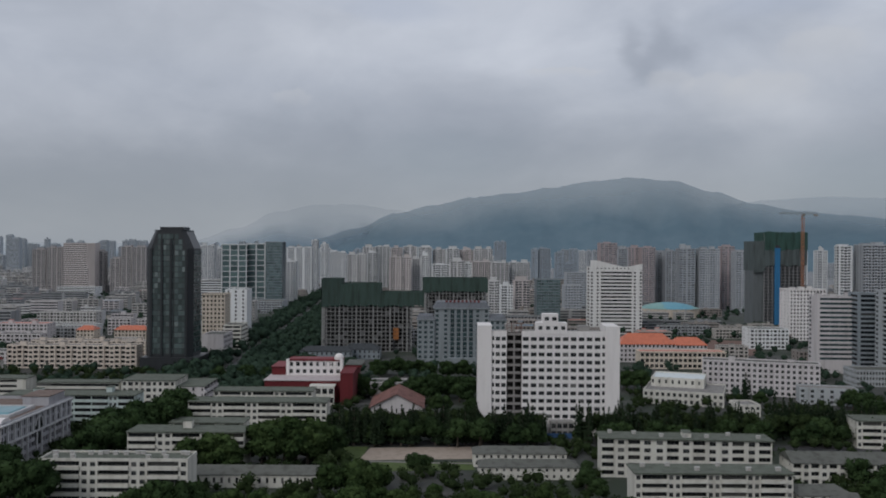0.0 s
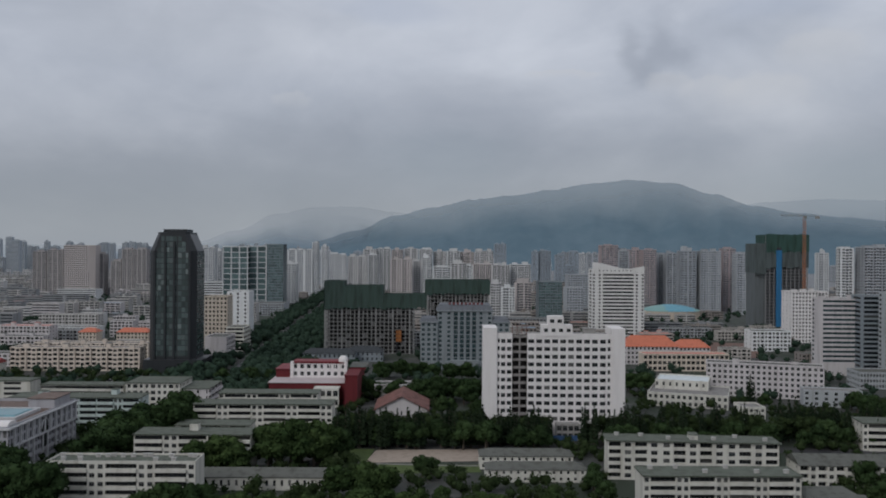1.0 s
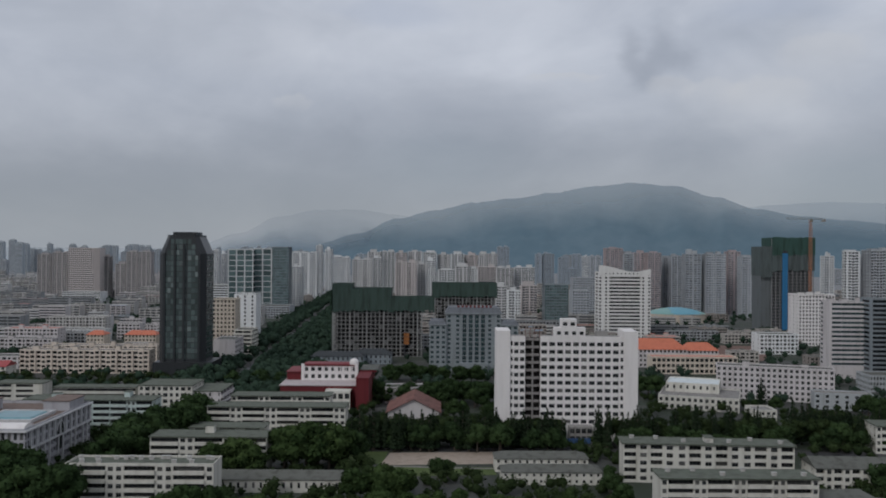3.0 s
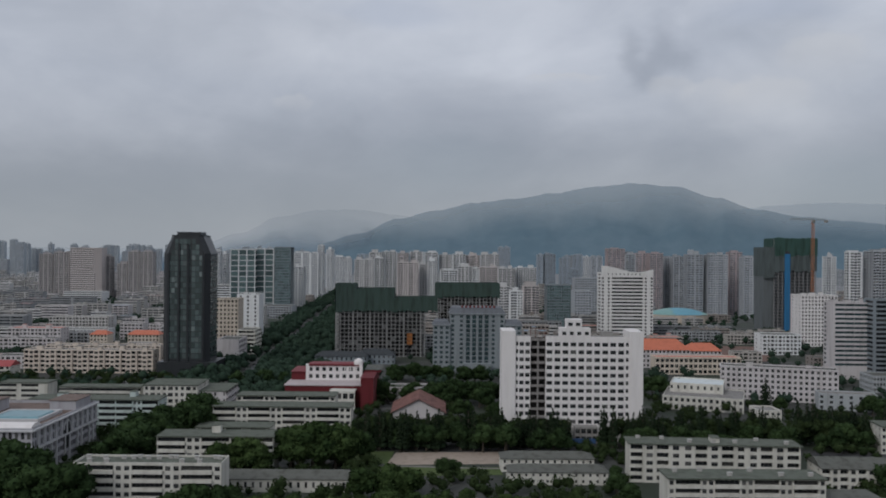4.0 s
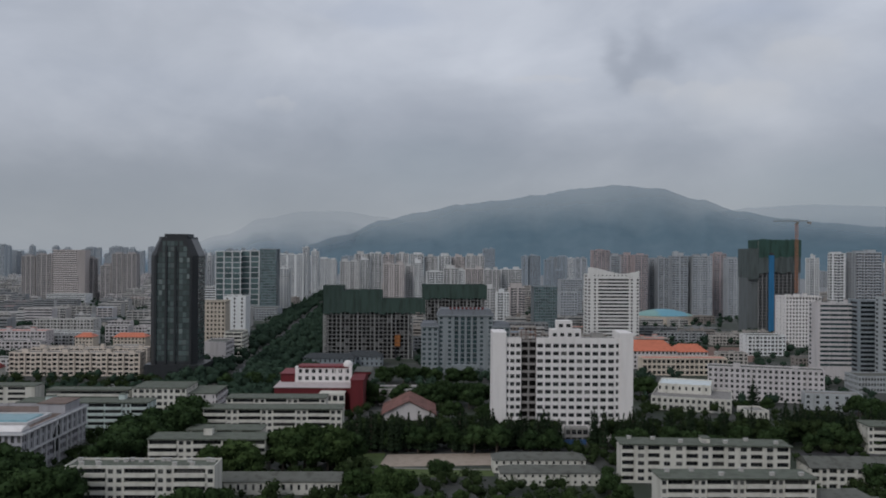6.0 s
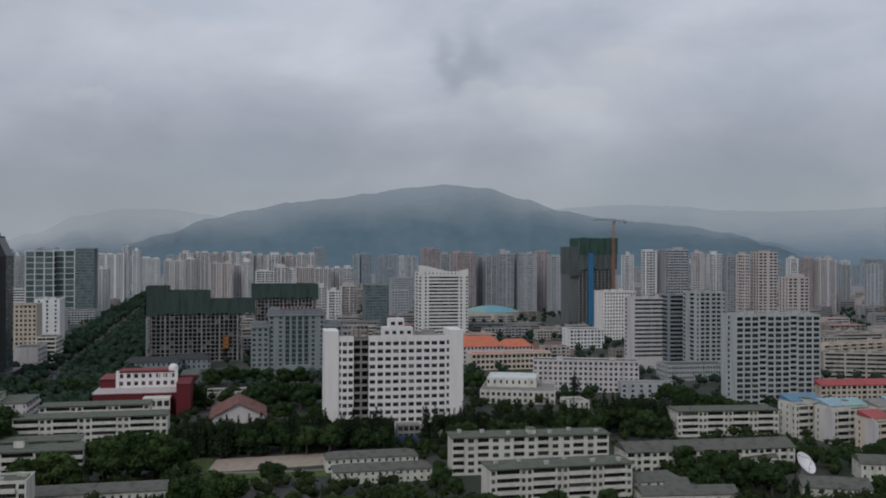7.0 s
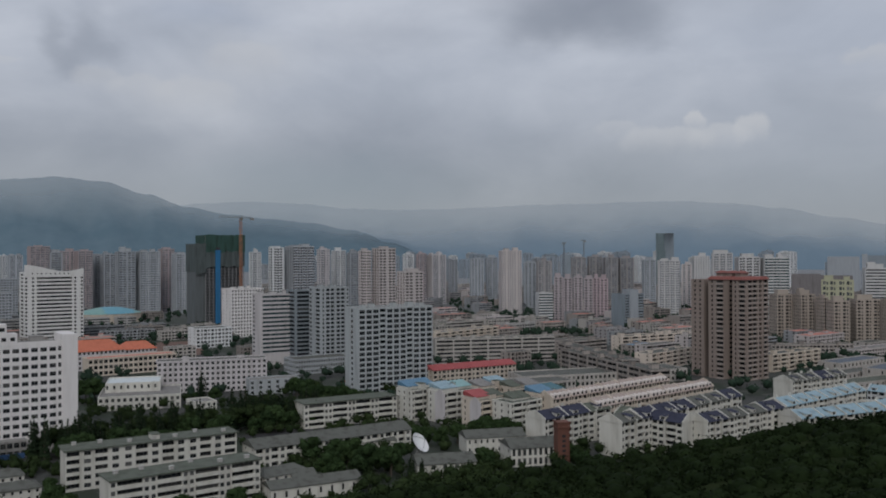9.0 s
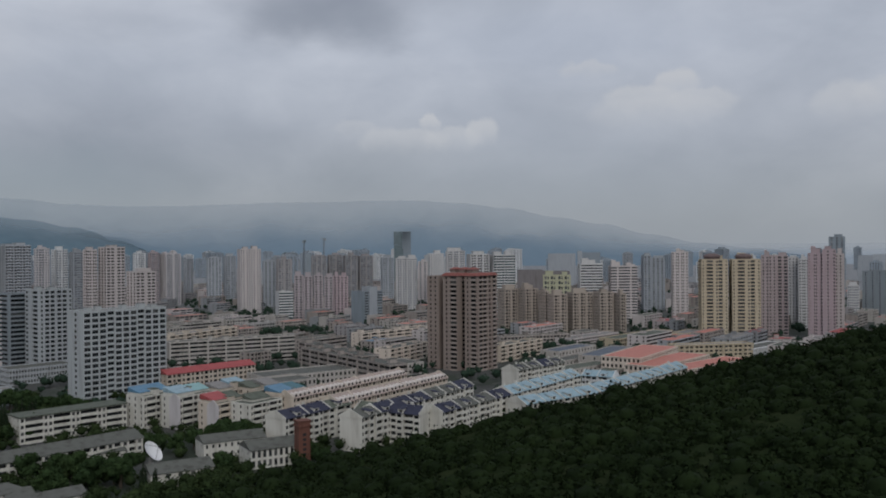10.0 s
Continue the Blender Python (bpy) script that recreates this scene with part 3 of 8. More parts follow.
def mountain(name, az0, az1, dist, heights, mat, label, depth=700.0):
    """A far range: heights at even steps of azimuth, with gullies and spurs."""
    g = Geo()
    na, nr = 180, 26
    hs = heights
    for j in range(nr + 1):
        for i in range(na + 1):
            f = i / na * (len(hs) - 1)
            a = int(min(f, len(hs) - 2))
            s = f - a
            s = s * s * (3 - 2 * s)
            h = hs[a] * (1 - s) + hs[a + 1] * s
            az = radians(az0 + (az1 - az0) * i / na)
            q = j / nr
            r = dist - depth + depth * q
            rough = noise.fractal(Vector((az * 14, q * 2.2, dist * 0.01)), 0.9, 2.1, 5)
            rise = q ** 1.15
            z = h * rise + h * 0.10 * rough * (1 - q) * q * 4 + h * 0.012 * noise.fractal(Vector((az * 120, 0, 4)), 0.8, 2, 4)
            g.v.append((r * math.sin(az), r * math.cos(az), max(z, -1.0) - (2 if j == 0 else 0)))
    for j in range(nr):
        for i in range(na):
            p = j * (na + 1) + i
            g.f.append((p, p + 1, p + na + 2, p + na + 1))
            g.m.append(0)
    me = g.mesh(name, [mat], True)
    at = me.attributes.new("rise", "FLOAT", "POINT")   # 0 at the foot, 1 on the crest
    at.data.foreach_set("value", [j / nr for j in range(nr + 1) for _ in range(na + 1)])
    return tagged(new(name, me), label=label, category="mountain", kind="structure")


def ground_material():
    m = bpy.data.materials.new("town_ground")
    m.use_nodes = True
    k = Nodes(m.node_tree)
    pos = k.add("ShaderNodeTexCoord").outputs["Object"]
    a = k.noise(pos, 0.018, 4.0)
    b = k.noise(pos, 0.11, 5.0)
    c = k.noise(pos, 1.4, 4.0)
    col = k.mix(k.smooth(a, 0.42, 0.56), (0.048, 0.050, 0.045, 1), (0.022, 0.032, 0.018, 1))
    col = k.mix(k.smooth(b, 0.55, 0.70), col, (0.082, 0.079, 0.073, 1))
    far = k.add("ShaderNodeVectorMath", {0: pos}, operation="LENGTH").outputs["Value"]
    # pale blue-grey that stands in for haze over distant ground
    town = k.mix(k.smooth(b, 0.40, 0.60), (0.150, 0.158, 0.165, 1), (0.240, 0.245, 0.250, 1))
    col = k.mix(k.smooth(far, 900.0, 1900.0), col, town)   # haze painted into the ground, growing from 900 to 1900 m
    col = k.add("ShaderNodeVectorMath", {0: col, 3: k.math("ADD", 0.75, k.math("MULTIPLY", c, 0.5))}, operation="SCALE").outputs[0]
    p = k.add("ShaderNodeBsdfPrincipled", {"Base Color": col, "Roughness": 0.9})
    k.add("ShaderNodeOutputMaterial", {0: p.outputs[0]})
    return m


def land(name, rgb1, rgb2, scale, veil=None):
    m = bpy.data.materials.new(name)
    m.use_nodes = True
    k = Nodes(m.node_tree)
    pos = k.add("ShaderNodeTexCoord").outputs["Object"]
    f = k.math("ADD", k.math("MULTIPLY", k.noise(pos, scale, 6.0, 0.6), 0.6), k.math("MULTIPLY", k.noise(pos, scale * 7, 5.0, 0.6), 0.4))
    col = k.mix(k.smooth(f, 0.35, 0.65), (*rgb1, 1), (*rgb2, 1))
    p = k.add("ShaderNodeBsdfPrincipled", {"Base Color": col, "Roughness": 1.0})
    p.inputs["Specular IOR Level"].default_value = 0.0
    if veil:   # crest fades out by alpha, in place of haze and cloud
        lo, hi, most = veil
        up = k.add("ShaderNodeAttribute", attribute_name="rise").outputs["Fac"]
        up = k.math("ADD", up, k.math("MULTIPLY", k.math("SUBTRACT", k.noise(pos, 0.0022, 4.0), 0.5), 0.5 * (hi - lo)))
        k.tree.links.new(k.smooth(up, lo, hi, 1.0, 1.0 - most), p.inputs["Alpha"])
    k.add("ShaderNodeOutputMaterial", {0: p.outputs[0]})
    return m


def build_land():
    g = Geo()
    g.poly(((-5000, -5000, 0), (5000, -5000, 0), (5000, 5000, 0), (-5000, 5000, 0)))
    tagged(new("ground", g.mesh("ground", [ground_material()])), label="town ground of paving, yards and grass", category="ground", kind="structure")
    g, step, n, m = Geo(), 8.0, 100, 84
    x0, y0 = -60.0, -420.0
    for j in range(m + 1):
        for i in range(n + 1):
            x, y = x0 + i * step, y0 + j * step
            g.v.append((x, y, max(hill_height(x, y), -3.0)))
    for j in range(m):
        for i in range(n):
            p = j * (n + 1) + i
            q = (p, p + 1, p + n + 2, p + n + 1)
            if max(g.v[k][2] for k in q) > -2.5:
                g.f.append(q)
                g.m.append(0)
    soil = land("hill_soil", (0.014, 0.022, 0.010), (0.026, 0.034, 0.016), 0.08)
    tagged(new("hill", g.mesh("hill", [soil], True)), label="dark green wooded hillside falling to the town", category="hill", kind="structure")
    # haze is painted into these colours: bluer and paler for farther ranges
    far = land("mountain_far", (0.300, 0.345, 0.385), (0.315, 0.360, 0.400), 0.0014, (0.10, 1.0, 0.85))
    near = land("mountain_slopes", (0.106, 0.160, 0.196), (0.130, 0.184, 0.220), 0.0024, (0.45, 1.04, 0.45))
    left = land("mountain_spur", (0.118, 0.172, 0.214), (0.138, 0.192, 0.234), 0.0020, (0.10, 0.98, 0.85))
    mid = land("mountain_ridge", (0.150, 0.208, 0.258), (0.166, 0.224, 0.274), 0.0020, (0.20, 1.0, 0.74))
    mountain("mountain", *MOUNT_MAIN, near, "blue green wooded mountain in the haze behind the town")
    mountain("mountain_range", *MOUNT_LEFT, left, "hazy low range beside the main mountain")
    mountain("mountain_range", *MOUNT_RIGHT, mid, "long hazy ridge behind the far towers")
    # no real range: added low band in haze colour, hides the ground's edge
    mountain("mountain_range", *HORIZON_BAND, far, "palest range on the horizon under cloud")


MOUNT_MAIN = (-7.5, 37.5, 4300.0, (120, 170, 244, 286, 325, 345, 372, 402, 418, 402, 348, 290, 256, 236, 218, 185, 140, 95, 60))
MOUNT_LEFT = (-20.0, 5.0, 4500.0, (60, 80, 110, 170, 255, 292, 295, 270, 230, 180, 120))
MOUNT_RIGHT = (18.0, 75.0, 4600.0, (300, 325, 335, 325, 302, 295, 298, 308, 318, 320, 327, 328, 312, 284, 236, 198, 142, 98, 70, 50))
HORIZON_BAND = (-36.0, 96.0, 4850.0, (90, 92, 95, 92, 90, 92, 95, 92, 90))
build_land()

LILAC = surface("plaster_lilac_grey", (0.375, 0.37, 0.39), stain=0.3)
RUST = surface("rusty_sheet_roof", (0.185, 0.085, 0.070), rough=0.8, stain=1.0, streak=False, grain=1.0)
GREYTILE = surface("grey_facade_tile", (0.37, 0.395, 0.405), stain=0.22)
PALETILE = surface("pale_facade_tile", (0.40, 0.425, 0.43), stain=0.3)
ROOF_ROSE = surface("roof_rose_sheet", (0.20, 0.050, 0.056), rough=0.7, stain=0.35, streak=False)
PINKTILE = surface("pinkish_white_tile", (0.71, 0.68, 0.665), stain=0.15)


def slab_hotel(x, y, rot, w, h, d=16.0):
    """The white slab with punched windows, a dark open stair slot, plain end walls and a stepped crest."""
    ob = thing("slab_building", x, y, 0, rot, "tall pinkish white slab with square dark windows and stepped crest", "building")
    g, panes, hollow = Geo(), [], Geo()
    e = 6.0                                    # blank end walls, proud of the middle
    base, top = 6.6, h - 3.2
    nfl = 11
    fh = (top - base - 1.0) / nfl
    sx0, sx1 = e + 6.6, e + 13.2              # the slot
    for x0, x1 in ((0, e), (w - e, w)):
        n = Geo()
        n.box(x0, -0.6, 0, x1, d, h, 0)
        part("end_wall", n, [PINKTILE], ob)
    facade(g, (e, 0), (1, 0), sx0 - e, base, fh, nfl, "nHH", panes)
    facade(g, (sx1, 0), (1, 0), w - e - sx1, base, fh, nfl, "HHHHHHHHHHn", panes)
    for x0, x1 in ((e, sx0), (sx1, w - e)):
        g.poly(((x0, 0, base + nfl * fh), (x1, 0, base + nfl * fh), (x1, 0, top), (x0, 0, top)))
        g.poly(((x0, 0, 0), (x1, 0, 0), (x1, 0, base), (x0, 0, base)))
    g.box(e, 0.02, top - 0.4, sx0, d, top, 1)
    g.box(sx1, 0.02, top - 0.4, w - e, d, top, 1)
    g.poly(((w - e, d, 0), (e, d, 0), (e, d, top), (w - e, d, top)))
    for x0, x1 in ((e, sx0), (sx1, w - e)):
        g.box(x0, 0.0, top, x1, 0.35, top + 0.9, 0)
    # slot: open landings behind the facade line
    for k in range(nfl + 2):
        z = k * fh + base - fh
        hollow.box(sx0, 0.5, z - 0.14, sx1, 5.0, z + 0.14, 0)
        hollow.box(sx0, 0.5, z + 0.14, sx1, 0.7, z + 1.0, 0)
    # back wall coloured dark to give the stairwell its shade
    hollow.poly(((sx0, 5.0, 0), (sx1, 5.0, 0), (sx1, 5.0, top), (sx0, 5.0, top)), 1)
    hollow.box((sx0 + sx1) / 2 - 0.35, 0.3, 0, (sx0 + sx1) / 2 + 0.35, 1.0, top, 0)
    for xx in (sx0, sx1):
        hollow.poly(((xx, 0, 0), (xx, 5, 0), (xx, 5, top), (xx, 0, top)), 0)
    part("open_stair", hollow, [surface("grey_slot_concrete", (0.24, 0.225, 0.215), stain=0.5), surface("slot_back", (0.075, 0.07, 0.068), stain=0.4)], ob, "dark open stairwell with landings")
    wall = part("wall", g, [PINKTILE, ROOF_PALE], ob)
    # stepped crest over the middle
    c = Geo()
    cp = []
    m0 = w * 0.41
    c.box(m0, -0.25, top - 0.4, m0 + 13.5, 6, top + 4.6, 0)
    c.box(m0 + 2.9, -0.25, top + 4.6, m0 + 9.6, 6, top + 8.4, 0)
    for i in range(4):
        cp.append(((m0 + 1.9 + i * 3.3, -0.27, top + 2.3), (1, 0), 1.7, 1.5))
    for i in range(2):
        cp.append(((m0 + 4.6 + i * 3.3, -0.27, top + 6.3), (1, 0), 1.9, 1.5))
    part("crest", c, [PINKTILE], ob)
    # rooftop plant and scaffolding frame over the slot
    r = Geo()
    for i in range(4):
        r.box(sx0 + i * 2.1, 2, top, sx0 + i * 2.1 + 0.25, 2.25, top + 4, 0)
    for z in (1.9, 3.9):
        r.box(sx0, 2, top + z, sx1 + 1, 2.2, top + z + 0.2, 0)
    part("roof_scaffold", r, [BRICK], ob, "rusty scaffold frame above the stair slot")
    for x0, y0, x1, y1, up in ((w * 0.72, 5, w * 0.80, 10, 2.6), (w * 0.2, 6, w * 0.27, 11, 3.0)):
        r = Geo()
        r.box(x0, y0, top, x1, y1, top + up, 0)
        r.box(x0 - 0.3, y0 - 0.3, top + up, x1 + 0.3, y1 + 0.3, top + up + 0.2, 0)
        part("roof_house", r, [CONC], ob)
    # two storeys of glazed entrance below
    b = Geo()
    bx0, bx1 = w * 0.51, w * 0.67
    b.box(bx0, -5, 0, bx1, 0, 7.2, 0)
    part("porch", b, [CONC], ob)
    for i in range(4):
        for z in (2.0, 5.3):
            cp.append(((bx0 + (bx1 - bx0) * (i + 0.5) / 4, -5.03, z), (1, 0), 1.9, 2.0))
    set_panes(panes + cp, ob, GLASS, True)


def black_tower(x, y, rot, w, h, d=38.0):
    """Dark glass tower with chamfered corners that lean in at the head."""
    ob = thing("black_glass_tower", x, y, 0, rot, "tall black glass office tower with chamfered corners", "building")
    c = w * 0.12

    def ring(m, i=0.0):
        return [(c + m, m), (w - c - m, m), (w - m, c + m), (w - m, d - c - m), (w - c - m, d - m), (c + m, d - m), (m, d - c - m), (m, c + m)]

    g = Geo()
    z1 = h - 13.5
    g.prism(ring(0), 0, z1, 0)
    head = [(w * 0.24, 0.4), (w * 0.76, 0.4), (w * 0.84, c), (w * 0.84, d - c), (w * 0.76, d - 1), (w * 0.24, d - 1), (w * 0.16, d - c), (w * 0.16, c)]
    g.prism(ring(0), z1, h - 2.6, 0, head)
    g.prism(head, h - 2.6, h - 1.4, 0)
    g.prism([(w * 0.26, d * 0.2), (w * 0.76, d * 0.2), (w * 0.76, d * 0.8), (w * 0.26, d * 0.8)], h - 1.2, h + 0.6, 0)
    g.box(-2.5, -2.5, 0, w + 4.5, d + 2, 9.5, 0)
    part("shell", g, [surface("black_cladding", (0.034, 0.037, 0.040), rough=0.35, stain=0.2)], ob)
    panes = []
    fh = 3.55
    nfl = int((z1 - 11) / fh)
    for k in range(nfl + 3):
        z = 11.5 + k * fh + fh * 0.5
        lean = 0.0
        for a, b in ((0.125, 0.335), (0.36, 0.595), (0.62, 0.865)):
            n = 3
            for i in range(n):
                px0 = w * (a + (b - a) * i / n)
                px1 = w * (a + (b - a) * (i + 1) / n)
                if k >= nfl and (px0 < w * (0.14 + 0.035 * (k - nfl + 1)) or px1 > w * (0.86 - 0.035 * (k - nfl + 1))):
                    continue
                panes.append((((px0 + px1) / 2, -0.06 + lean, z), (1, 0), px1 - px0 - 0.14, fh - 0.5))
        if k < nfl:
            for i in range(6):
                yy = d * (0.16 + 0.68 * (i + 0.5) / 6)
                panes.append(((w + 0.06, yy, z), (0, 1), 3.6, fh - 0.8))
                panes.append(((-0.06, yy, z), (0, -1), 3.6, fh - 0.8))
    set_panes(panes, ob, GLASS_BLACK, False)
    r = Geo()
    for i in range(4):
        xx = w * (0.13 + 0.74 * (0, 0.30, 0.56, 1.0)[i])
        r.box(xx - 0.7, -0.9, 9.5, xx + 0.7, -0.05, z1 + (6 if 0 < i < 3 else 0), 0)
    part("ribs", r, [surface("black_cladding", (0.022, 0.024, 0.027), rough=0.35)], ob)


def frame_building(x, y, rot, w, h, d=24.0, nets=()):
    """A concrete frame going up: slabs, columns, some infill, a core coloured dark as shade, and safety netting round
    its head. nets: from, to (shares of the width), height.
    """
    ob = thing("unfinished_building", x, y, 0, rot, "unfinished concrete frame with green safety netting on top", "building", "unfinished buildings")
    rng = random.Random(int(x))
    fl = 3.1
    n = int(h / fl)
    bars, infill = [], Geo()
    for k in range(n + 1):
        bars.append(("floor_slab", (-0.4, -0.4, max(0, k * fl - 0.16), w + 0.4, d, k * fl + 0.16)))
    bays = max(6, round(w / 3.3))
    for i in range(bays + 1):
        xx, half = w * i / bays, (0.55 if i % 4 == 0 else 0.22 if i % 4 == 2 else 0.3)
        bars.append(("column", (xx - half, -0.05 if i % 4 == 0 else 0.1, 0, xx + half, 0.7, n * fl)))
    for j in range(1, 4):
        bars.append(("column", (w - 0.7, d * j / 4 - 0.3, 0, w, d * j / 4 + 0.3, n * fl)))
        bars.append(("column", (0, d * j / 4 - 0.3, 0, 0.7, d * j / 4 + 0.3, n * fl)))
    # solid core in a dark colour, standing for shade within the open floors
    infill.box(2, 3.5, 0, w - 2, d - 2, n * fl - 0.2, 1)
    for k in range(n):
        for i in range(bays):
            if rng.random() < (0.62 if i % 4 == 1 else 0.2):
                a = w * i / bays + 0.3
                infill.box(a, 0.5, k * fl + 0.16, a + w / bays - 0.6, 0.7, k * fl + rng.choice((1.0, 1.0, 2.9)), 0)
    set_extra([b for b in bars if b[0] == "column"], ob, surface("raw_concrete", (0.30, 0.30, 0.293), stain=0.5), True)
    set_extra([b for b in bars if b[0] != "column"], ob, surface("raw_slab_concrete", (0.23, 0.23, 0.226), stain=0.5), True)
    part("infill", infill, [surface("block_infill", (0.15, 0.15, 0.148), stain=0.4), SHADE_DARK], ob)
    e = Geo()
    e.box(w * 0.80, -1.9, 0, w * 0.815, -0.5, h * 0.25, 1)
    e.box(w * 0.80, -1.9, h * 0.25, w * 0.86, -0.5, h * 0.5, 0)
    for k in range(4):
        e.box(w * 0.795, -2.0, h * 0.25 + k * h * 0.08, w * 0.865, -0.4, h * 0.25 + k * h * 0.08 + 0.3, 1)
    part("site_hoist", e, [surface("hoist_orange", (0.30, 0.12, 0.04), stain=0.4), DARK_METAL], ob, "orange hoist cage on the concrete frame")
    for a, b, up in nets:
        g = Geo()
        x0, x1, z0 = w * a - 0.8, w * b + 0.8, n * fl - 0.6
        m = 24
        rng2 = random.Random(5)
        for i in range(m):
            xa, xb = x0 + (x1 - x0) * i / m, x0 + (x1 - x0) * (i + 1) / m
            t = z0 + up - rng2.uniform(0, 1.6)
            g.box(xa, -1.2 - rng2.uniform(0, 0.25), z0 - rng2.uniform(0, 2.0), xb, -0.9, t, 0)
        g.box(x1 - 0.2, -0.9, z0, x1, d, z0 + up - 0.8, 0)
        g.box(x0, -0.9, z0, x0 + 0.2, d, z0 + up - 0.8, 0)
        g.box(x0, d - 0.2, z0, x1, d, z0 + up - 0.8, 0)
        g.box(x0 + 0.3, -0.8, z0 + up - 3.4, x1 - 0.3, d - 0.3, z0 + up - 3.1, 1)
        for i in range(12):
            xx = x0 + (x1 - x0) * (i + 0.5) / 12
            g.box(xx - 0.06, -1.5, z0, xx + 0.06, -1.42, z0 + up + rng2.uniform(0, 1.2), 1)
        part("safety_net", g, [NET, DARK_METAL], ob, "dark green safety netting on scaffold poles")


def institute(x, y, rot, w, h, d=34.0):
    """Lilac institute: tall narrow windows over a mid cornice, pilasters, an arched bay on its east side, roof terraces."""
    ob = thing("institute_building", x, y, 0, rot, "pale lilac institute with pilasters, cornices and aqua roof light", "building")
    g, panes, extra = Geo(), [], []
    m = h * 0.56
    for z0, fh, n, pa, pb in ((0, m / 3, 3, "lW", "l|l|l"), (m, (h - 1.2 - m) / 2, 2, "tt", "tt|tt|")):
        for o, u, wd, pat in (((0, 0), (1, 0), w, pa), ((w, 0), (0, 1), d, pb), ((w, d), (-1, 0), w, "."), ((0, d), (0, -1), d, ".")):
            facade(g, o, u, wd, z0, fh, n, fill_cols(pat, wd), panes, None, extra)
    part("wall", g, [LILAC], ob)
    for z, c in ((m - 0.3, 0.7), (h - 1.2, 1.0)):
        e = Geo()
        for a in ((-c, -c, w + c, 0), (w, 0, w + c, d), (-c, d, w + c, d + c), (-c, 0, 0, d)):
            e.box(a[0], a[1], z, a[2], a[3], z + 0.6, 0)
        part("cornice", e, [surface("cornice_white", (0.50, 0.495, 0.50), stain=0.3)], ob)
    e = Geo()
    for a in ((0, 0, w, 0.4), (0, d - 0.4, w, d), (0, 0.4, 0.4, d - 0.4), (w - 0.4, 0.4, w, d - 0.4)):
        e.box(a[0], a[1], h - 1.2, a[2], a[3], h, 0)
    part("parapet", e, [LILAC], ob)
    r = Geo()
    r.box(0.4, 0.4, h - 1.3, w - 0.4, d - 0.4, h - 1.15, 0)
    part("roof", r, [surface("roof_russet", (0.17, 0.125, 0.105), stain=0.5, streak=False)], ob)
    r = Geo()
    r.prism([(w * 0.60, d * 0.30), (w * 0.90, d * 0.30), (w * 0.90, d * 0.62), (w * 0.60, d * 0.62)], h - 1.15, h + 0.3, 0, [(w * 0.62, d * 0.35), (w * 0.88, d * 0.35), (w * 0.88, d * 0.57), (w * 0.62, d * 0.57)])
    part("roof_light", r, [surface("roof_light_glass", (0.16, 0.30, 0.34), rough=0.3, stain=0.3, streak=False)], ob, "pale blue glazed roof light")
    e = Geo()
    for a in ((w * 0.585, d * 0.28, w * 0.915, d * 0.30), (w * 0.585, d * 0.62, w * 0.915, d * 0.64), (w * 0.585, d * 0.30, w * 0.60, d * 0.62), (w * 0.90, d * 0.30, w * 0.915, d * 0.62)):
        e.box(a[0], a[1], h - 1.15, a[2], a[3], h + 0.1, 0)
    part("roof_kerb", e, [surface("cornice_white", (0.50, 0.495, 0.50))], ob, "pale kerb round the roof light")
    for x0, y0, x1, y1, up in ((w * 0.80, d * 0.72, w * 0.97, d * 0.97, 2.6), (w * 0.30, d * 0.3, w * 0.5, d * 0.8, 3.2), (w * 0.04, d * 0.1, w * 0.22, d * 0.5, 2.2)):
        b = Geo()
        b.box(x0, y0, h - 1.15, x1, y1, h + up, 0)
        b.box(x0 - 0.4, y0 - 0.4, h + up, x1 + 0.4, y1 + 0.4, h + up + 0.3, 1)
        part("penthouse", b, [LILAC, surface("roof_russet", (0.17, 0.125, 0.105))], ob)
    v = Geo()   # white barrel canopy on the front corner of the roof
    x0, x1, R = w * 0.74, w * 0.985, 4.2
    arc = [(5.2 + R * math.cos(math.pi * k / 10), h - 1.1 + 0.55 * R * math.sin(math.pi * k / 10)) for k in range(11)]
    for (y0, z0), (y1, z1) in zip(arc, arc[1:]):
        v.poly(((x0, y0, z0), (x1, y0, z0), (x1, y1, z1), (x0, y1, z1)))
    for xx in (x0, x1):
        v.poly([(xx, yy, zz) for yy, zz in arc])
    part("barrel_roof", v, [PINKTILE], ob, "white barrel roof over the corner")
    a = Geo()
    yc, zc, R = d * 0.5, m + 2.0, 3.2
    ring = [(yc + R * math.cos(math.pi * k / 12), zc + R * math.sin(math.pi * k / 12)) for k in range(13)]
    a.poly([(w + 0.12, yy, zz) for yy, zz in [(yc - R, zc - 7.5), (yc + R, zc - 7.5)] + ring])
    part("arched_window", a, [GLASS], ob, "tall arched dark window")
    k = Geo()
    for (y0, z0), (y1, z1) in zip(ring, ring[1:]):
        k.tube((w + 0.2, y0, z0), (w + 0.2, y1, z1), 0.35, 0.35, 5)
    part("arch_moulding", k, [surface("cornice_white", (0.50, 0.495, 0.50))], ob)
    set_extra(extra, ob, surface("cornice_white", (0.50, 0.495, 0.50)), True)
    set_panes(panes, ob, GLASS, True)


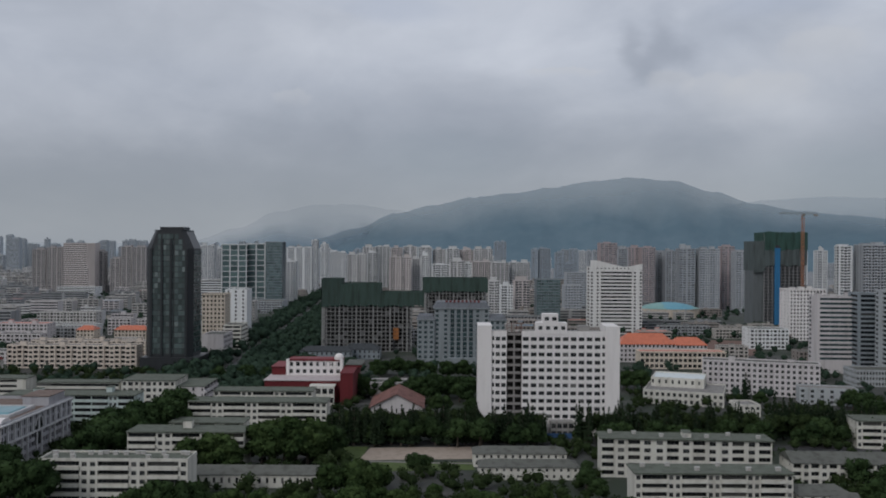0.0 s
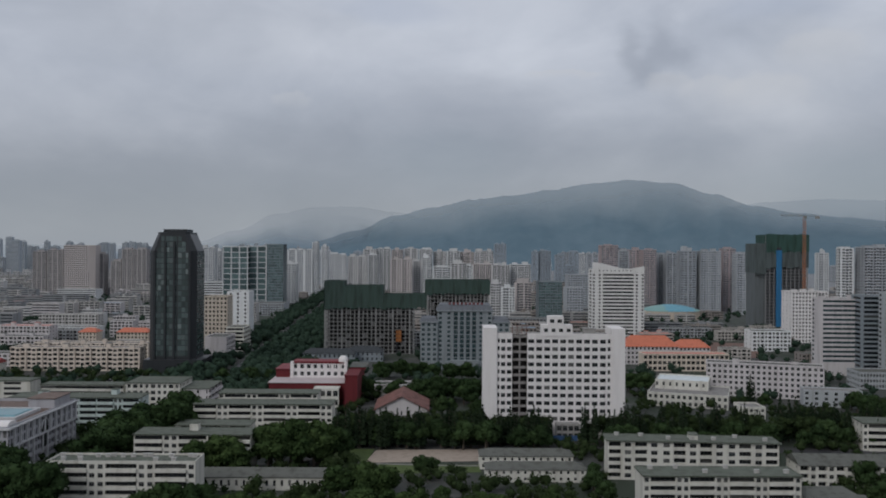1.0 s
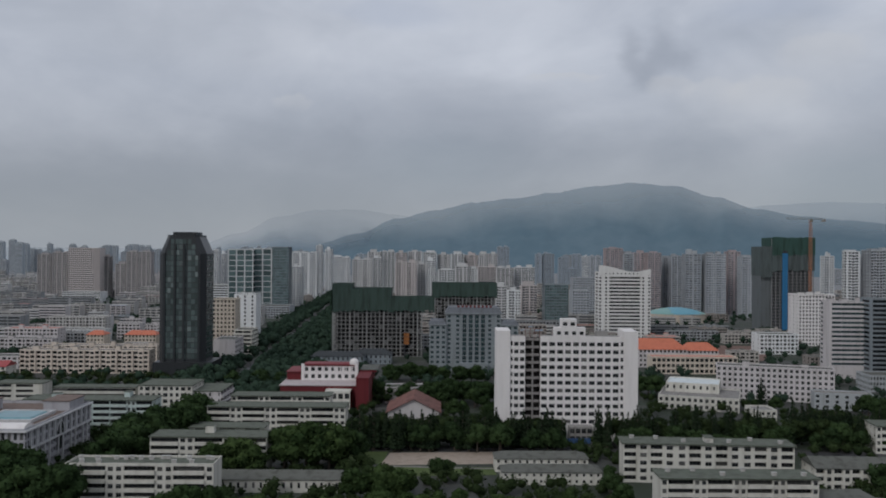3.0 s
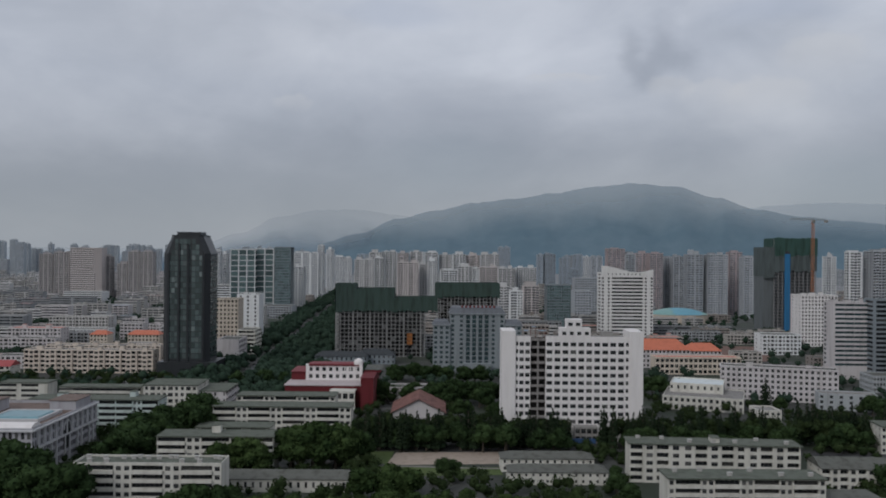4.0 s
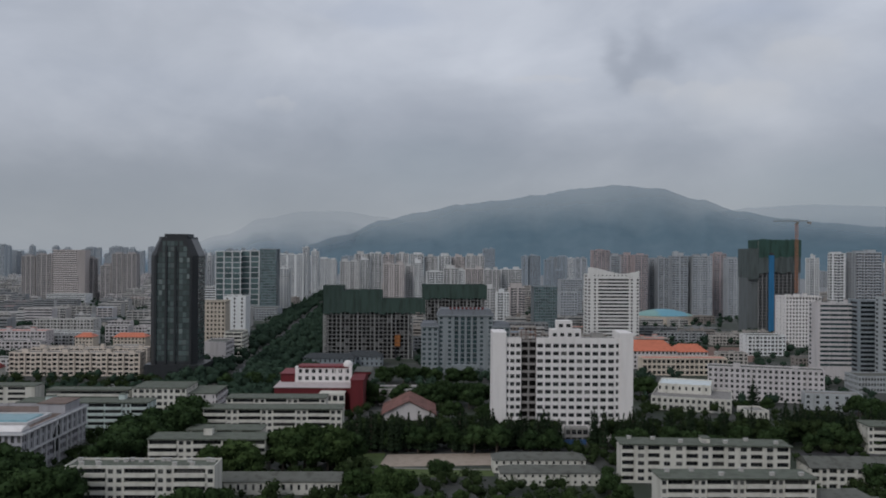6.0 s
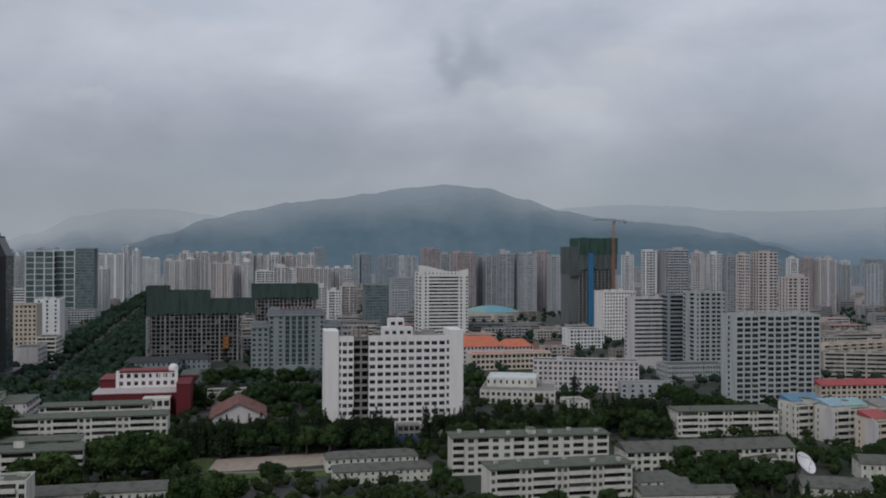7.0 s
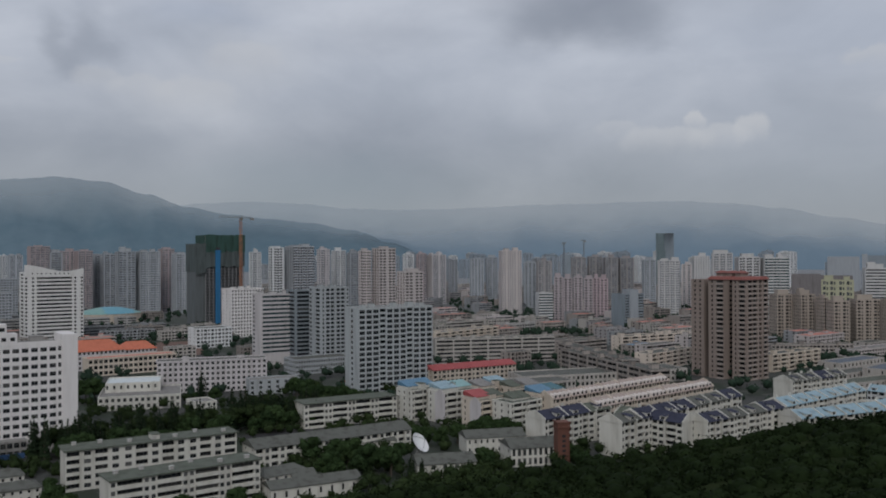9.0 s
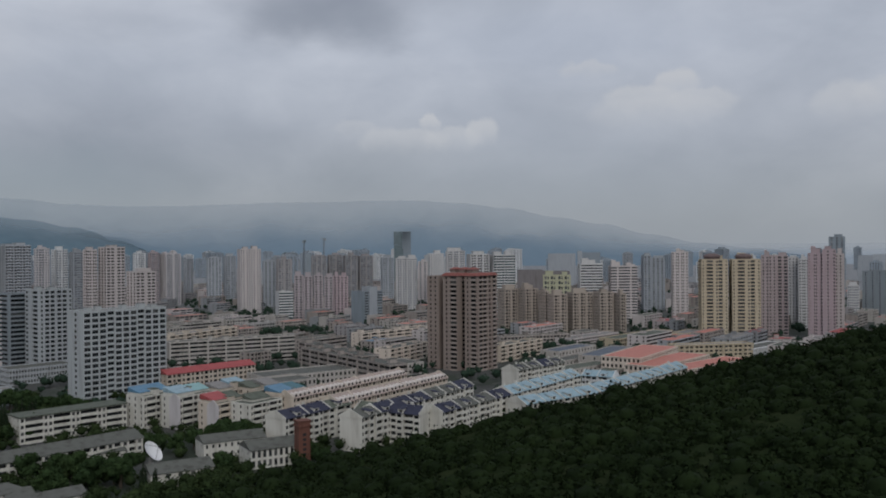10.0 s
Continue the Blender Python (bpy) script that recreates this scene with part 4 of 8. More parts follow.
def unfinished_tower(x, y, rot, w, h, d=30.0):
    """A dark high-rise shell: floors and columns, netting round its head, a blue hoist shaft and a lower ribbed wing."""
    ob = thing("unfinished_tower", x, y, 0, rot, "dark unfinished high-rise with green netting and blue hoist shaft", "building", "unfinished buildings")
    dark = surface("dark_concrete", (0.19, 0.195, 0.20), stain=0.45)
    fl = 3.3
    n = int(h / fl)
    bars, c = [], Geo()
    for k in range(n):
        bars.append(("floor_slab", (w * 0.2, -0.3, max(0, k * fl - 0.25), w, d, k * fl + 0.25)))
    for i in range(11):
        xx = w * (0.2 + 0.8 * i / 10)
        bars.append(("column", (xx - 0.35, 0.1, 0, xx + 0.35, 0.9, n * fl)))
    # solid dark core: the shade behind the columns put into its colour
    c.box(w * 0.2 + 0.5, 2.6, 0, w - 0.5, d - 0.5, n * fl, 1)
    set_extra(bars, ob, surface("mid_concrete", (0.23, 0.23, 0.23), stain=0.4), True)
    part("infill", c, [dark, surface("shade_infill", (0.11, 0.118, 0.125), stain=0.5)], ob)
    e = Geo()
    e.box(0, 2, 0, w * 0.2, d - 2, h * 0.66, 0)
    for i in range(4):
        e.box(w * 0.05 * i, 1.5, 0, w * 0.05 * i + 0.6, 2, h * 0.66, 0)
    part("side_wing", e, [surface("ribbed_taupe", (0.125, 0.138, 0.142), stain=0.3)], ob)
    b = Geo()
    b.box(w * 0.39, -2.2, 0, w * 0.49, -0.4, h - 16, 0)
    b.box(w * 0.40, -2.0, h - 16, w * 0.48, -0.4, h - 13, 1)
    part("hoist_shaft", b, [surface("hoist_blue", (0.03, 0.15, 0.30), stain=0.25), DARK_METAL], ob, "tall blue clad hoist shaft")
    for z0, z1, x0, x1, m in ((h - 17, h + 1.5, 0.2, 1.02, 0), (h - 33, h - 17, 0.04, 1.01, 1), (h * 0.60, h - 8, 0.0, 0.20, 1)):
        g = Geo()
        rng = random.Random(3)
        for i in range(16):
            a, q = w * (x0 + (x1 - x0) * i / 16), w * (x0 + (x1 - x0) * (i + 1) / 16)
            g.box(a, -1.0 - rng.uniform(0, 0.2), z0 - rng.uniform(0, 2.5), q, -0.8, z1 - rng.uniform(0, 1.2), 0)
        g.box(w * x0, d, z0, w * x1, d + 0.2, z1 - 1, 0)
        g.box(w * x0 - 0.2, -0.8, z0, w * x0, d, z1 - 1, 0)
        g.box(w * x1, -0.8, z0, w * x1 + 0.2, d, z1 - 1, 0)
        part("safety_net", g, [(surface("tower_net_green", (0.036, 0.080, 0.066), stain=0.6), surface("tower_net_grey", (0.085, 0.104, 0.104), stain=0.6))[m]], ob)


def grey_hall(x, y, rot, w, h, d=24.0):
    """Grey civic building: tall middle with ribs and a dark mansard, lower wings."""
    stone = surface("grey_stone_facade", (0.225, 0.25, 0.262), stain=0.25)
    slate = surface("slate_mansard", (0.125, 0.135, 0.15), rough=0.7, stain=0.35)
    ob = thing("civic_building", x, y, 0, rot, "grey stone civic building with dark mansard roof", "building")
    g, panes, extra = Geo(), [], []
    top = h - 5.5
    facade(g, (0, 0), (1, 0), w, 6, (top - 6) / 11, 11, "w.w|g|g|g|g|w.w", panes, None, extra)
    facade(g, (w, 0), (0, 1), d, 6, (top - 6) / 11, 11, "wwww", panes)
    facade(g, (0, d), (0, -1), d, 6, (top - 6) / 11, 11, "wwww", panes)
    g.poly(((w, d, 0), (0, d, 0), (0, d, top), (w, d, top)))
    for a, b in (((0, 0), (w, 0)), ((w, 0), (w, d)), ((0, d), (0, 0))):
        g.poly(((*a, 0), (*b, 0), (*b, 6), (*a, 6)))
    g.box(-0.8, -0.8, top, w + 0.8, d, top + 0.9, 0)
    ww, wt = 11.5, h - 13.0
    for x0, s in ((-ww, 1), (w, 1)):
        k = Geo()
        facade(k, (x0, -1.5), (1, 0), ww, 6, (wt - 6) / 8, 8, "www", panes)
        facade(k, (x0 + ww, -1.5), (0, 1), d, 6, (wt - 6) / 8, 8, "www", panes)
        facade(k, (x0, d - 1.5), (0, -1), d, 6, (wt - 6) / 8, 8, "www", panes)
        k.poly(((x0, -1.5, 0), (x0 + ww, -1.5, 0), (x0 + ww, -1.5, 6), (x0, -1.5, 6)))
        part("wing", k, [stone], ob)
        e = Geo()
        e.box(x0 - 0.6, -2.1, wt, x0 + ww + 0.6, d - 1.5, wt + 0.7, 0)
        part("wing_cornice", e, [stone], ob)
    e = Geo()
    e.box(w * 0.25, -5, 0, w * 0.75, 0, 7.5, 0)
    part("portico", e, [stone], ob)
    part("wall", g, [stone], ob)
    r = Geo()
    r.prism([(-0.6, -0.6), (w + 0.6, -0.6), (w + 0.6, d), (-0.6, d)], top + 0.9, top + 4.6, 0, [(1.6, 1.6), (w - 1.6, 1.6), (w - 1.6, d - 2), (1.6, d - 2)])
    for x0 in (-ww, w):
        r.prism([(x0 - 0.4, -1.9), (x0 + ww + 0.4, -1.9), (x0 + ww + 0.4, d - 1.5), (x0 - 0.4, d - 1.5)], wt + 0.7, wt + 3.0, 0, [(x0 + 1, -0.5), (x0 + ww - 1, -0.5), (x0 + ww - 1, d - 3), (x0 + 1, d - 3)])
    part("roof", r, [slate], ob)
    l = Geo()
    for i in range(9):
        xx = w * (0.2 + 0.66 * i / 9)
        l.box(xx, 0.6, top + 4.6, xx + 1.5, 0.8, top + 6.1, 0)
    part("roof_sign", l, [surface("sign_red", (0.16, 0.05, 0.05))], ob, "row of plain dark red sign boards")
    set_extra(extra, ob, stone, True)
    set_panes(panes, ob, GLASS_TEAL, True)


def red_theatre(x, y, rot, w, h, d=30.0):
    """Red assembly hall: low red front with a pale terrace roof, white stage house with a red rim, red east wing."""
    ob = thing("assembly_hall", x, y, 0, rot, "deep red assembly hall with white upper storey", "building")
    g = Geo()
    h1 = h * 0.56
    g.box(0, 0, 0, w * 0.86, d, h1, 0)
    g.box(-0.5, -0.5, h1, w * 0.86, d, h1 + 0.5, 1)
    part("lower_body", g, [RED, surface("terrace_roof_pinkish", (0.46, 0.40, 0.40), stain=0.3, streak=False), ROOF_PINK], ob, "low red body under a pale terrace roof")
    for box, mat in (((w * 0.86, -7, 0, w, d, h * 0.80), RED), ((w * 0.86 - 0.3, -7.3, h * 0.80, w + 0.3, d, h * 0.80 + 0.4), RED), ((0.5, d * 0.46, h1 + 0.5, w * 0.18, d, h * 0.80), RED),
                     ((0.2, d * 0.44, h * 0.80, w * 0.18, d + 0.3, h * 0.80 + 0.3), ROOF_ROSE), ((w * 0.86, 18, h * 0.80, w * 1.05, d, h * 0.86), RED), ((w * 0.86, 17.7, h * 0.86, w * 1.06, d, h * 0.86 + 0.3), ROOF_GREY)):
        b = Geo()
        b.box(*box)
        part("red_wing", b, [mat], ob)
    s, panes = Geo(), []
    x0, x1, y0 = w * 0.20, w * 0.82, d * 0.42
    z0, z1 = h1 + 0.5, h - 0.6
    facade(s, (x0, y0), (1, 0), x1 - x0, z0, (z1 - z0) / 2, 2, "wwwwwwww", panes)
    facade(s, (x1, y0), (0, 1), d * 0.32, z0, (z1 - z0) / 2, 2, "www", panes)
    facade(s, (x0, y0 + d * 0.32), (0, -1), d * 0.32, z0, (z1 - z0) / 2, 2, "www", panes)
    s.poly(((x1, y0 + d * 0.32, z0), (x0, y0 + d * 0.32, z0), (x0, y0 + d * 0.32, z1), (x1, y0 + d * 0.32, z1)))
    for xx in (x0, x1):
        s.box(xx - 0.8, y0 - 0.6, z0, xx + 0.8, y0 + 1.2, z1 + 1.0, 0)
    part("stage_house", s, [PINKTILE], ob, "white upper storey with window arcade")
    r = Geo()
    r.box(x0 - 0.4, y0 - 0.4, z1, x1 + 0.4, y0 + d * 0.32 + 0.4, z1 + 0.6, 0)
    r.box(x0 + 1, y0 + 1.2, z1 + 0.6, x1 - 1, y0 + d * 0.32 - 1, z1 + 1.0, 2)
    for i in range(9):
        r.box(x0 + (x1 - x0) * (i + 0.2) / 9, y0 - 0.5, z0 + (z1 - z0) * 0.5, x0 + (x1 - x0) * (i + 0.2) / 9 + 0.5, y0 - 0.05, z1, 1)
    part("roof", r, [RED, PINKTILE, ROOF_ROSE], ob, "red rimmed flat roof")
    b = Geo()
    n, m, R = 14, 7, 2.6
    cx, cy, cz = x1 - 1.5, y0 + 2, z1 + 1.6
    for j in range(m):
        for i in range(n):
            q = []
            for a, c in ((i, j), (i + 1, j), (i + 1, j + 1), (i, j + 1)):
                th, ph = 2 * math.pi * a / n, math.pi * (c / m - 0.5)
                q.append((cx + R * math.cos(ph) * math.cos(th), cy + R * math.cos(ph) * math.sin(th), cz + R * math.sin(ph)))
            b.poly(q)
    part("roof_globe", b, [PINKTILE], ob, "white globe on the roof", smooth=True)
    p = Geo()
    px0, px1 = w * 0.52, w * 0.80
    facade(p, (px0, -9), (1, 0), px1 - px0, 0, h1 * 0.42, 2, "WWWW", panes)
    p.box(px0, -8.9, h1 * 0.84, px1, 0, h1 * 0.88, 0)
    p.poly(((px0, 0, 0), (px0, -9, 0), (px0, -9, h1 * 0.84), (px0, 0, h1 * 0.84)))
    part("porch", p, [PLASTER], ob, "white two storey porch")
    set_panes(panes, ob, GLASS, True)


def wave_tower(x, y, rot, w, h, d=22.0):
    """White office tower with a swooping parapet."""
    ob, t = block(x, y, rot, w, h - 4.0, d, 3.4, "n.n|rrr|n.n", "w", surface("white_tile", (0.66, 0.65, 0.63), stain=0.15), ROOF_PALE, GLASS, False, 0, "office_tower",
                  "white office tower with a curved swooping parapet", "building", "", 1, 0.8, 0.0, False)
    g = Geo()
    n = 28
    for i in range(n):
        f = (i + 0.5) / n
        z = t + 6.2 * (0.5 + 0.5 * math.cos(math.pi * min(1.0, f / 0.72))) + 3.0 * max(0.0, f - 0.72) / 0.28 + 1.0
        g.box(w * i / n, -0.25, t - 2.2, w * (i + 1) / n, 0.35, z, 0)
    for i in range(10):
        g.box(w * 0.12 + w * 0.76 * i / 10, -0.28, t - 1.2, w * 0.12 + w * 0.76 * i / 10 + 1.2, -0.24, t - 0.1, 1)
    part("parapet", g, [surface("white_tile", (0.66, 0.65, 0.63)), GLASS], ob, "curved white parapet wall")
    return ob


def stadium(x, y, rot, w, h, d=56.0):
    """Sports hall: cream drum with a low pale dome, half aqua, half sky blue."""
    ob = thing("sports_hall", x, y, 0, rot, "cream sports hall under a low aqua and blue dome", "building")
    n = 48
    ring = [(w / 2 + w / 2 * math.cos(2 * math.pi * i / n), d / 2 + d / 2 * math.sin(2 * math.pi * i / n)) for i in range(n)]
    g = Geo()
    g.prism(ring, 0, h, 0)
    for i in range(n):
        a = 2 * math.pi * (i + 0.5) / n
        cx, cy = w / 2 + w / 2 * math.cos(a), d / 2 + d / 2 * math.sin(a)
        g.box(cx - 0.4, cy - 0.4, 0, cx + 0.4, cy + 0.4, h + 0.4, 0)
    part("drum", g, [CREAM], ob)
    r = Geo()
    m, rise = 8, 7.0
    for j in range(m):
        for i in range(n):
            q = []
            for a, c in ((i, j), (i + 1, j), (i + 1, j + 1), (i, j + 1)):
                rr, th = 1.02 - c / m, 2 * math.pi * a / n
                q.append((w / 2 + w / 2 * rr * math.cos(th), d / 2 + d / 2 * rr * math.sin(th), h + rise * (1 - rr ** 2) + 0.3))
            r.poly(q, 1 if math.cos(2 * math.pi * (i + 0.5) / n) * (m - j) / m > -0.32 and math.cos(2 * math.pi * (i + 0.5) / n) * (m - j) / m < 0.75 else 0)
    part("dome", r, [surface("dome_aqua", (0.19, 0.34, 0.32), rough=0.5, stain=0.2, streak=False), surface("dome_blue", (0.13, 0.32, 0.40), rough=0.5, stain=0.2, streak=False)], ob, "low sheet metal dome")


DORMER = surface("dormer_pinkish_white", (0.60, 0.545, 0.51), stain=0.2)


def fire_wall(g, x0, x1, y0, y1, z0, eave, ridge, mat=0):
    """A gable-shaped cross wall that stands proud of the roof."""
    ym = (y0 + y1) / 2
    ring = ((y0, z0), (y1, z0), (y1, eave), (ym, ridge), (y0, eave))
    g.poly([(x0, a, b) for a, b in reversed(ring)], mat)
    g.poly([(x1, a, b) for a, b in ring], mat)
    for (a, b), (c, e) in zip(ring, ring[1:] + ring[:1]):
        g.poly(((x0, a, b), (x0, c, e), (x1, c, e), (x1, a, b)), mat)


def terrace(x, y, rot, w, h, d=11.0, roof=ROOF_NAVY, wall=PLASTER, fl=2.8, mix=()):
    """A long five storey walk-up row: pitched roof unit by unit, white cross walls and gable ends, dormers and balconies."""
    colour = {"roof_purple_tile": "navy tiled", "roof_light_blue": "light blue", "roof_cream": "cream", "roof_salmon": "salmon", "roof_felt_grey": "grey"}[roof.name]
    ob = thing("apartment_row", x, y, 0, rot, "long pale apartment row with stepped %s roof" % colour, "building", "apartment rows")
    rng = random.Random(int(x * 5 + y * 3))
    g, panes, extra = Geo(), [], []
    nfl = max(1, round(h / fl))
    cols = fill_cols("nlH|bH" if roof is not ROOF_CREAM else "nHlHn", w)
    for o, u, wd, pat in (((0, 0), (1, 0), w, cols), ((w, 0), (0, 1), d, "...n"), ((w, d), (-1, 0), w, cols), ((0, d), (0, -1), d, ".....")):
        facade(g, o, u, wd, 0, h / nfl, nfl, pat, panes, None, extra)
    g.poly(((0, 0, h), (w, 0, h), (w, d, h), (0, d, h)))
    part("wall", g, [wall], ob)
    n = max(2, round(w / 13))
    for i in range(n):
        a, b = w * i / n, w * (i + 1) / n
        zr = h + 2.5 + rng.uniform(0, 0.6)
        r = Geo()
        for y0, z0, y1, z1 in ((-0.5, h - 0.1, d / 2, zr), (d + 0.5, h - 0.1, d / 2, zr)):
            q = [(a + 0.15, y0, z0), (b - 0.15, y0, z0), (b - 0.15, y1, z1), (a + 0.15, y1, z1)]
            r.poly(q if y0 < 0 else q[::-1])
            q = [(vx, vy, vz - 0.22) for vx, vy, vz in q]
            r.poly(q[::-1] if y0 < 0 else q)
            r.poly(((a + 0.15, y0, z0 - 0.22), (b - 0.15, y0, z0 - 0.22), (b - 0.15, y0, z0), (a + 0.15, y0, z0)))
        top = part("roof", r, [rng.choice(mix) if mix else roof], ob)
        f = Geo()
        fire_wall(f, a - 0.17, a + 0.17, -0.35, d + 0.35, h - 0.4, h + 0.35, zr + 0.55)
        part("cross_wall", f, [wall], ob)
        k = Geo()
        if roof is ROOF_CREAM:      # round-topped dormers in a close row
            for q in (0.16, 0.38, 0.62, 0.84):
                c, R = a + (b - a) * q, 1.05
                arc = [(c + R * math.cos(math.pi * e / 6), h + 1.0 + R * math.sin(math.pi * e / 6)) for e in range(7)]
                ring = [(c + R, h - 0.1)] + arc + [(c - R, h - 0.1)]
                k.poly([(vx, 0.35, vz) for vx, vz in ring][::-1], 0)
                for (vx, vz), (wx, wz) in zip(ring, ring[1:]):
                    k.poly(((vx, 0.35, vz), (wx, 0.35, wz), (wx, d * 0.45, wz), (vx, d * 0.45, vz)), 0)
                panes.append(((c, 0.32, h + 0.75), (1, 0), 1.3, 1.1))
        else:
            c, R = a + (b - a) * rng.uniform(0.35, 0.65), rng.uniform(1.0, 1.7)
            k.box(c - R, 0.2, h - 0.1, c + R, d * 0.40, h + 1.55, 0)
            k.poly(((c - R - 0.25, 0.0, h + 1.55), (c + R + 0.25, 0.0, h + 1.55), (c + R + 0.25, d * 0.5, h + 2.4), (c - R - 0.25, d * 0.5, h + 2.4)), 1)
            panes.append(((c, 0.17, h + 0.8), (1, 0), R * 1.2, 0.9))
            if rng.random() < 0.6:
                e = a + (b - a) * rng.uniform(0.15, 0.85)
                k.box(e - 0.5, d * 0.55, h + 0.6, e + 0.5, d * 0.55 + 0.9, zr + 0.9, 0)
        part("dormer", k, [DORMER if roof is ROOF_CREAM else wall, roof], top)
    f = Geo()
    fire_wall(f, w - 0.17, w + 0.17, -0.35, d + 0.35, h - 0.4, h + 0.35, h + 3.5)
    part("cross_wall", f, [wall], ob)
    set_extra(extra, ob, wall, False)
    set_panes(panes, ob, GLASS, False)
    return ob


def coloured_block(x, y, rot, w, h, d, wall, sheets, gabled=False):
    """A five storey block with patches of sheet roofing on low roof rooms, and a white gable wall at one end."""
    ob, t = block(x, y, rot, w, h, d, 2.8, "nBl", ".n.", wall, ROOF_GREEN, GLASS, True, label="cream five storey block with patched sheet roofs", group="coloured roof blocks", sheds=1, parapet=0.5)
    for x0, x1, y0, y1, up, mat in sheets:
        a, b, c, e = w * x0, w * x1, d * y0, d * y1
        g = Geo()
        g.box(a + 0.3, c + 0.3, t + 0.06, b - 0.3, e - 0.3, t + up, 0)
        room = part("roof_room", g, [wall], ob)
        r = Geo()
        r.prism([(a, c), (b, c), (b, e), (a, e)], t + up, t + up + 0.15, 0)
        q = [(a, c, t + up + 0.16), (b, c, t + up + 0.16), (b, e, t + up + 2.3), (a, e, t + up + 2.3)]
        r.poly(q)
        r.poly((q[1], (b, e, t + up + 0.16), q[2]))
        r.poly((q[0], q[3], (a, e, t + up + 0.16)))
        r.poly((q[2], (b, e, t + up + 0.16), (a, e, t + up + 0.16), q[3]))
        part("sheet_roof", r, [mat], room)
    f = Geo()
    if gabled:
        fire_wall(f, -0.2, 0.15, -0.3, d * 0.55, 0.0, t - 0.6, t + 1.9)
        part("gable_wall", f, [PINKWHITE], ob, "plain pale gable wall")
    return ob


def brown_tower(x, y, rot, w, h, d=24.0):
    """Taupe residential tower: three joined shafts with balconies under red tiled eaves."""
    ob = thing("apartment_tower", x, y, 0, rot, "tall taupe apartment tower with red tiled roof edges", "building")
    panes = []
    fl = 3.0
    n = int(h / fl)
    spans = ((0.0, 0.25, 0.0, ".n.n."), (0.25, 0.37, 6.0, "l"), (0.37, 0.66, -1.5, ".n.b"), (0.66, 0.76, 10.0, "l"), (0.76, 1.0, 2.0, ".n.b"))
    g, r, extra = Geo(), Geo(), []
    for a, b, back, pat in spans:
        x0, x1 = w * a, w * b
        facade(g, (x0, back), (1, 0), x1 - x0, 0, fl, n, pat, panes, None, extra)
        facade(g, (x1, back), (0, 1), d - back, 0, fl, n, "n.bb.l.b" if b > 0.99 else ".n.n.", panes, None, extra)
        facade(g, (x0, d), (0, -1), d - back, 0, fl, n, ".n.n.", panes)
        g.poly(((x1, d, 0), (x0, d, 0), (x0, d, n * fl), (x1, d, n * fl)))
        g.poly(((x0, back, n * fl), (x1, back, n * fl), (x1, d, n * fl), (x0, d, n * fl)))
        part("shaft", g, [TAUPE], ob)
        g = Geo()
        if a > 0.2:
            r.prism([(x0 - 0.9, back - 0.9), (x1 + 0.9, back - 0.9), (x1 + 0.9, d + 0.9), (x0 - 0.9, d + 0.9)], n * fl + 0.2, n * fl + 2.0, 0, [(x0 + 0.6, back + 0.6), (x1 - 0.6, back + 0.6), (x1 - 0.6, d - 0.6), (x0 + 0.6, d - 0.6)])
    for cx in (0.35, 0.55, 0.72):
        g.box(w * cx - 2, d * 0.4, n * fl, w * cx + 2, d * 0.7, n * fl + 4.2, 0)
        r.prism([(w * cx - 3, d * 0.4 - 1), (w * cx + 3, d * 0.4 - 1), (w * cx + 3, d * 0.7 + 1), (w * cx - 3, d * 0.7 + 1)], n * fl + 4.2, n * fl + 5.6, 0, [(w * cx - 1, d * 0.5), (w * cx + 1, d * 0.5), (w * cx + 1, d * 0.6), (w * cx - 1, d * 0.6)])
    part("turret", g, [TAUPE], ob)
    part("roof", r, [surface("red_roof_tile", (0.23, 0.085, 0.072), stain=0.3)], ob, "red tiled eaves and turret roofs")
    set_extra(extra, ob, surface("balcony_pale_taupe", (0.33, 0.28, 0.25), stain=0.25), True)
    set_panes(panes, ob, GLASS, False)


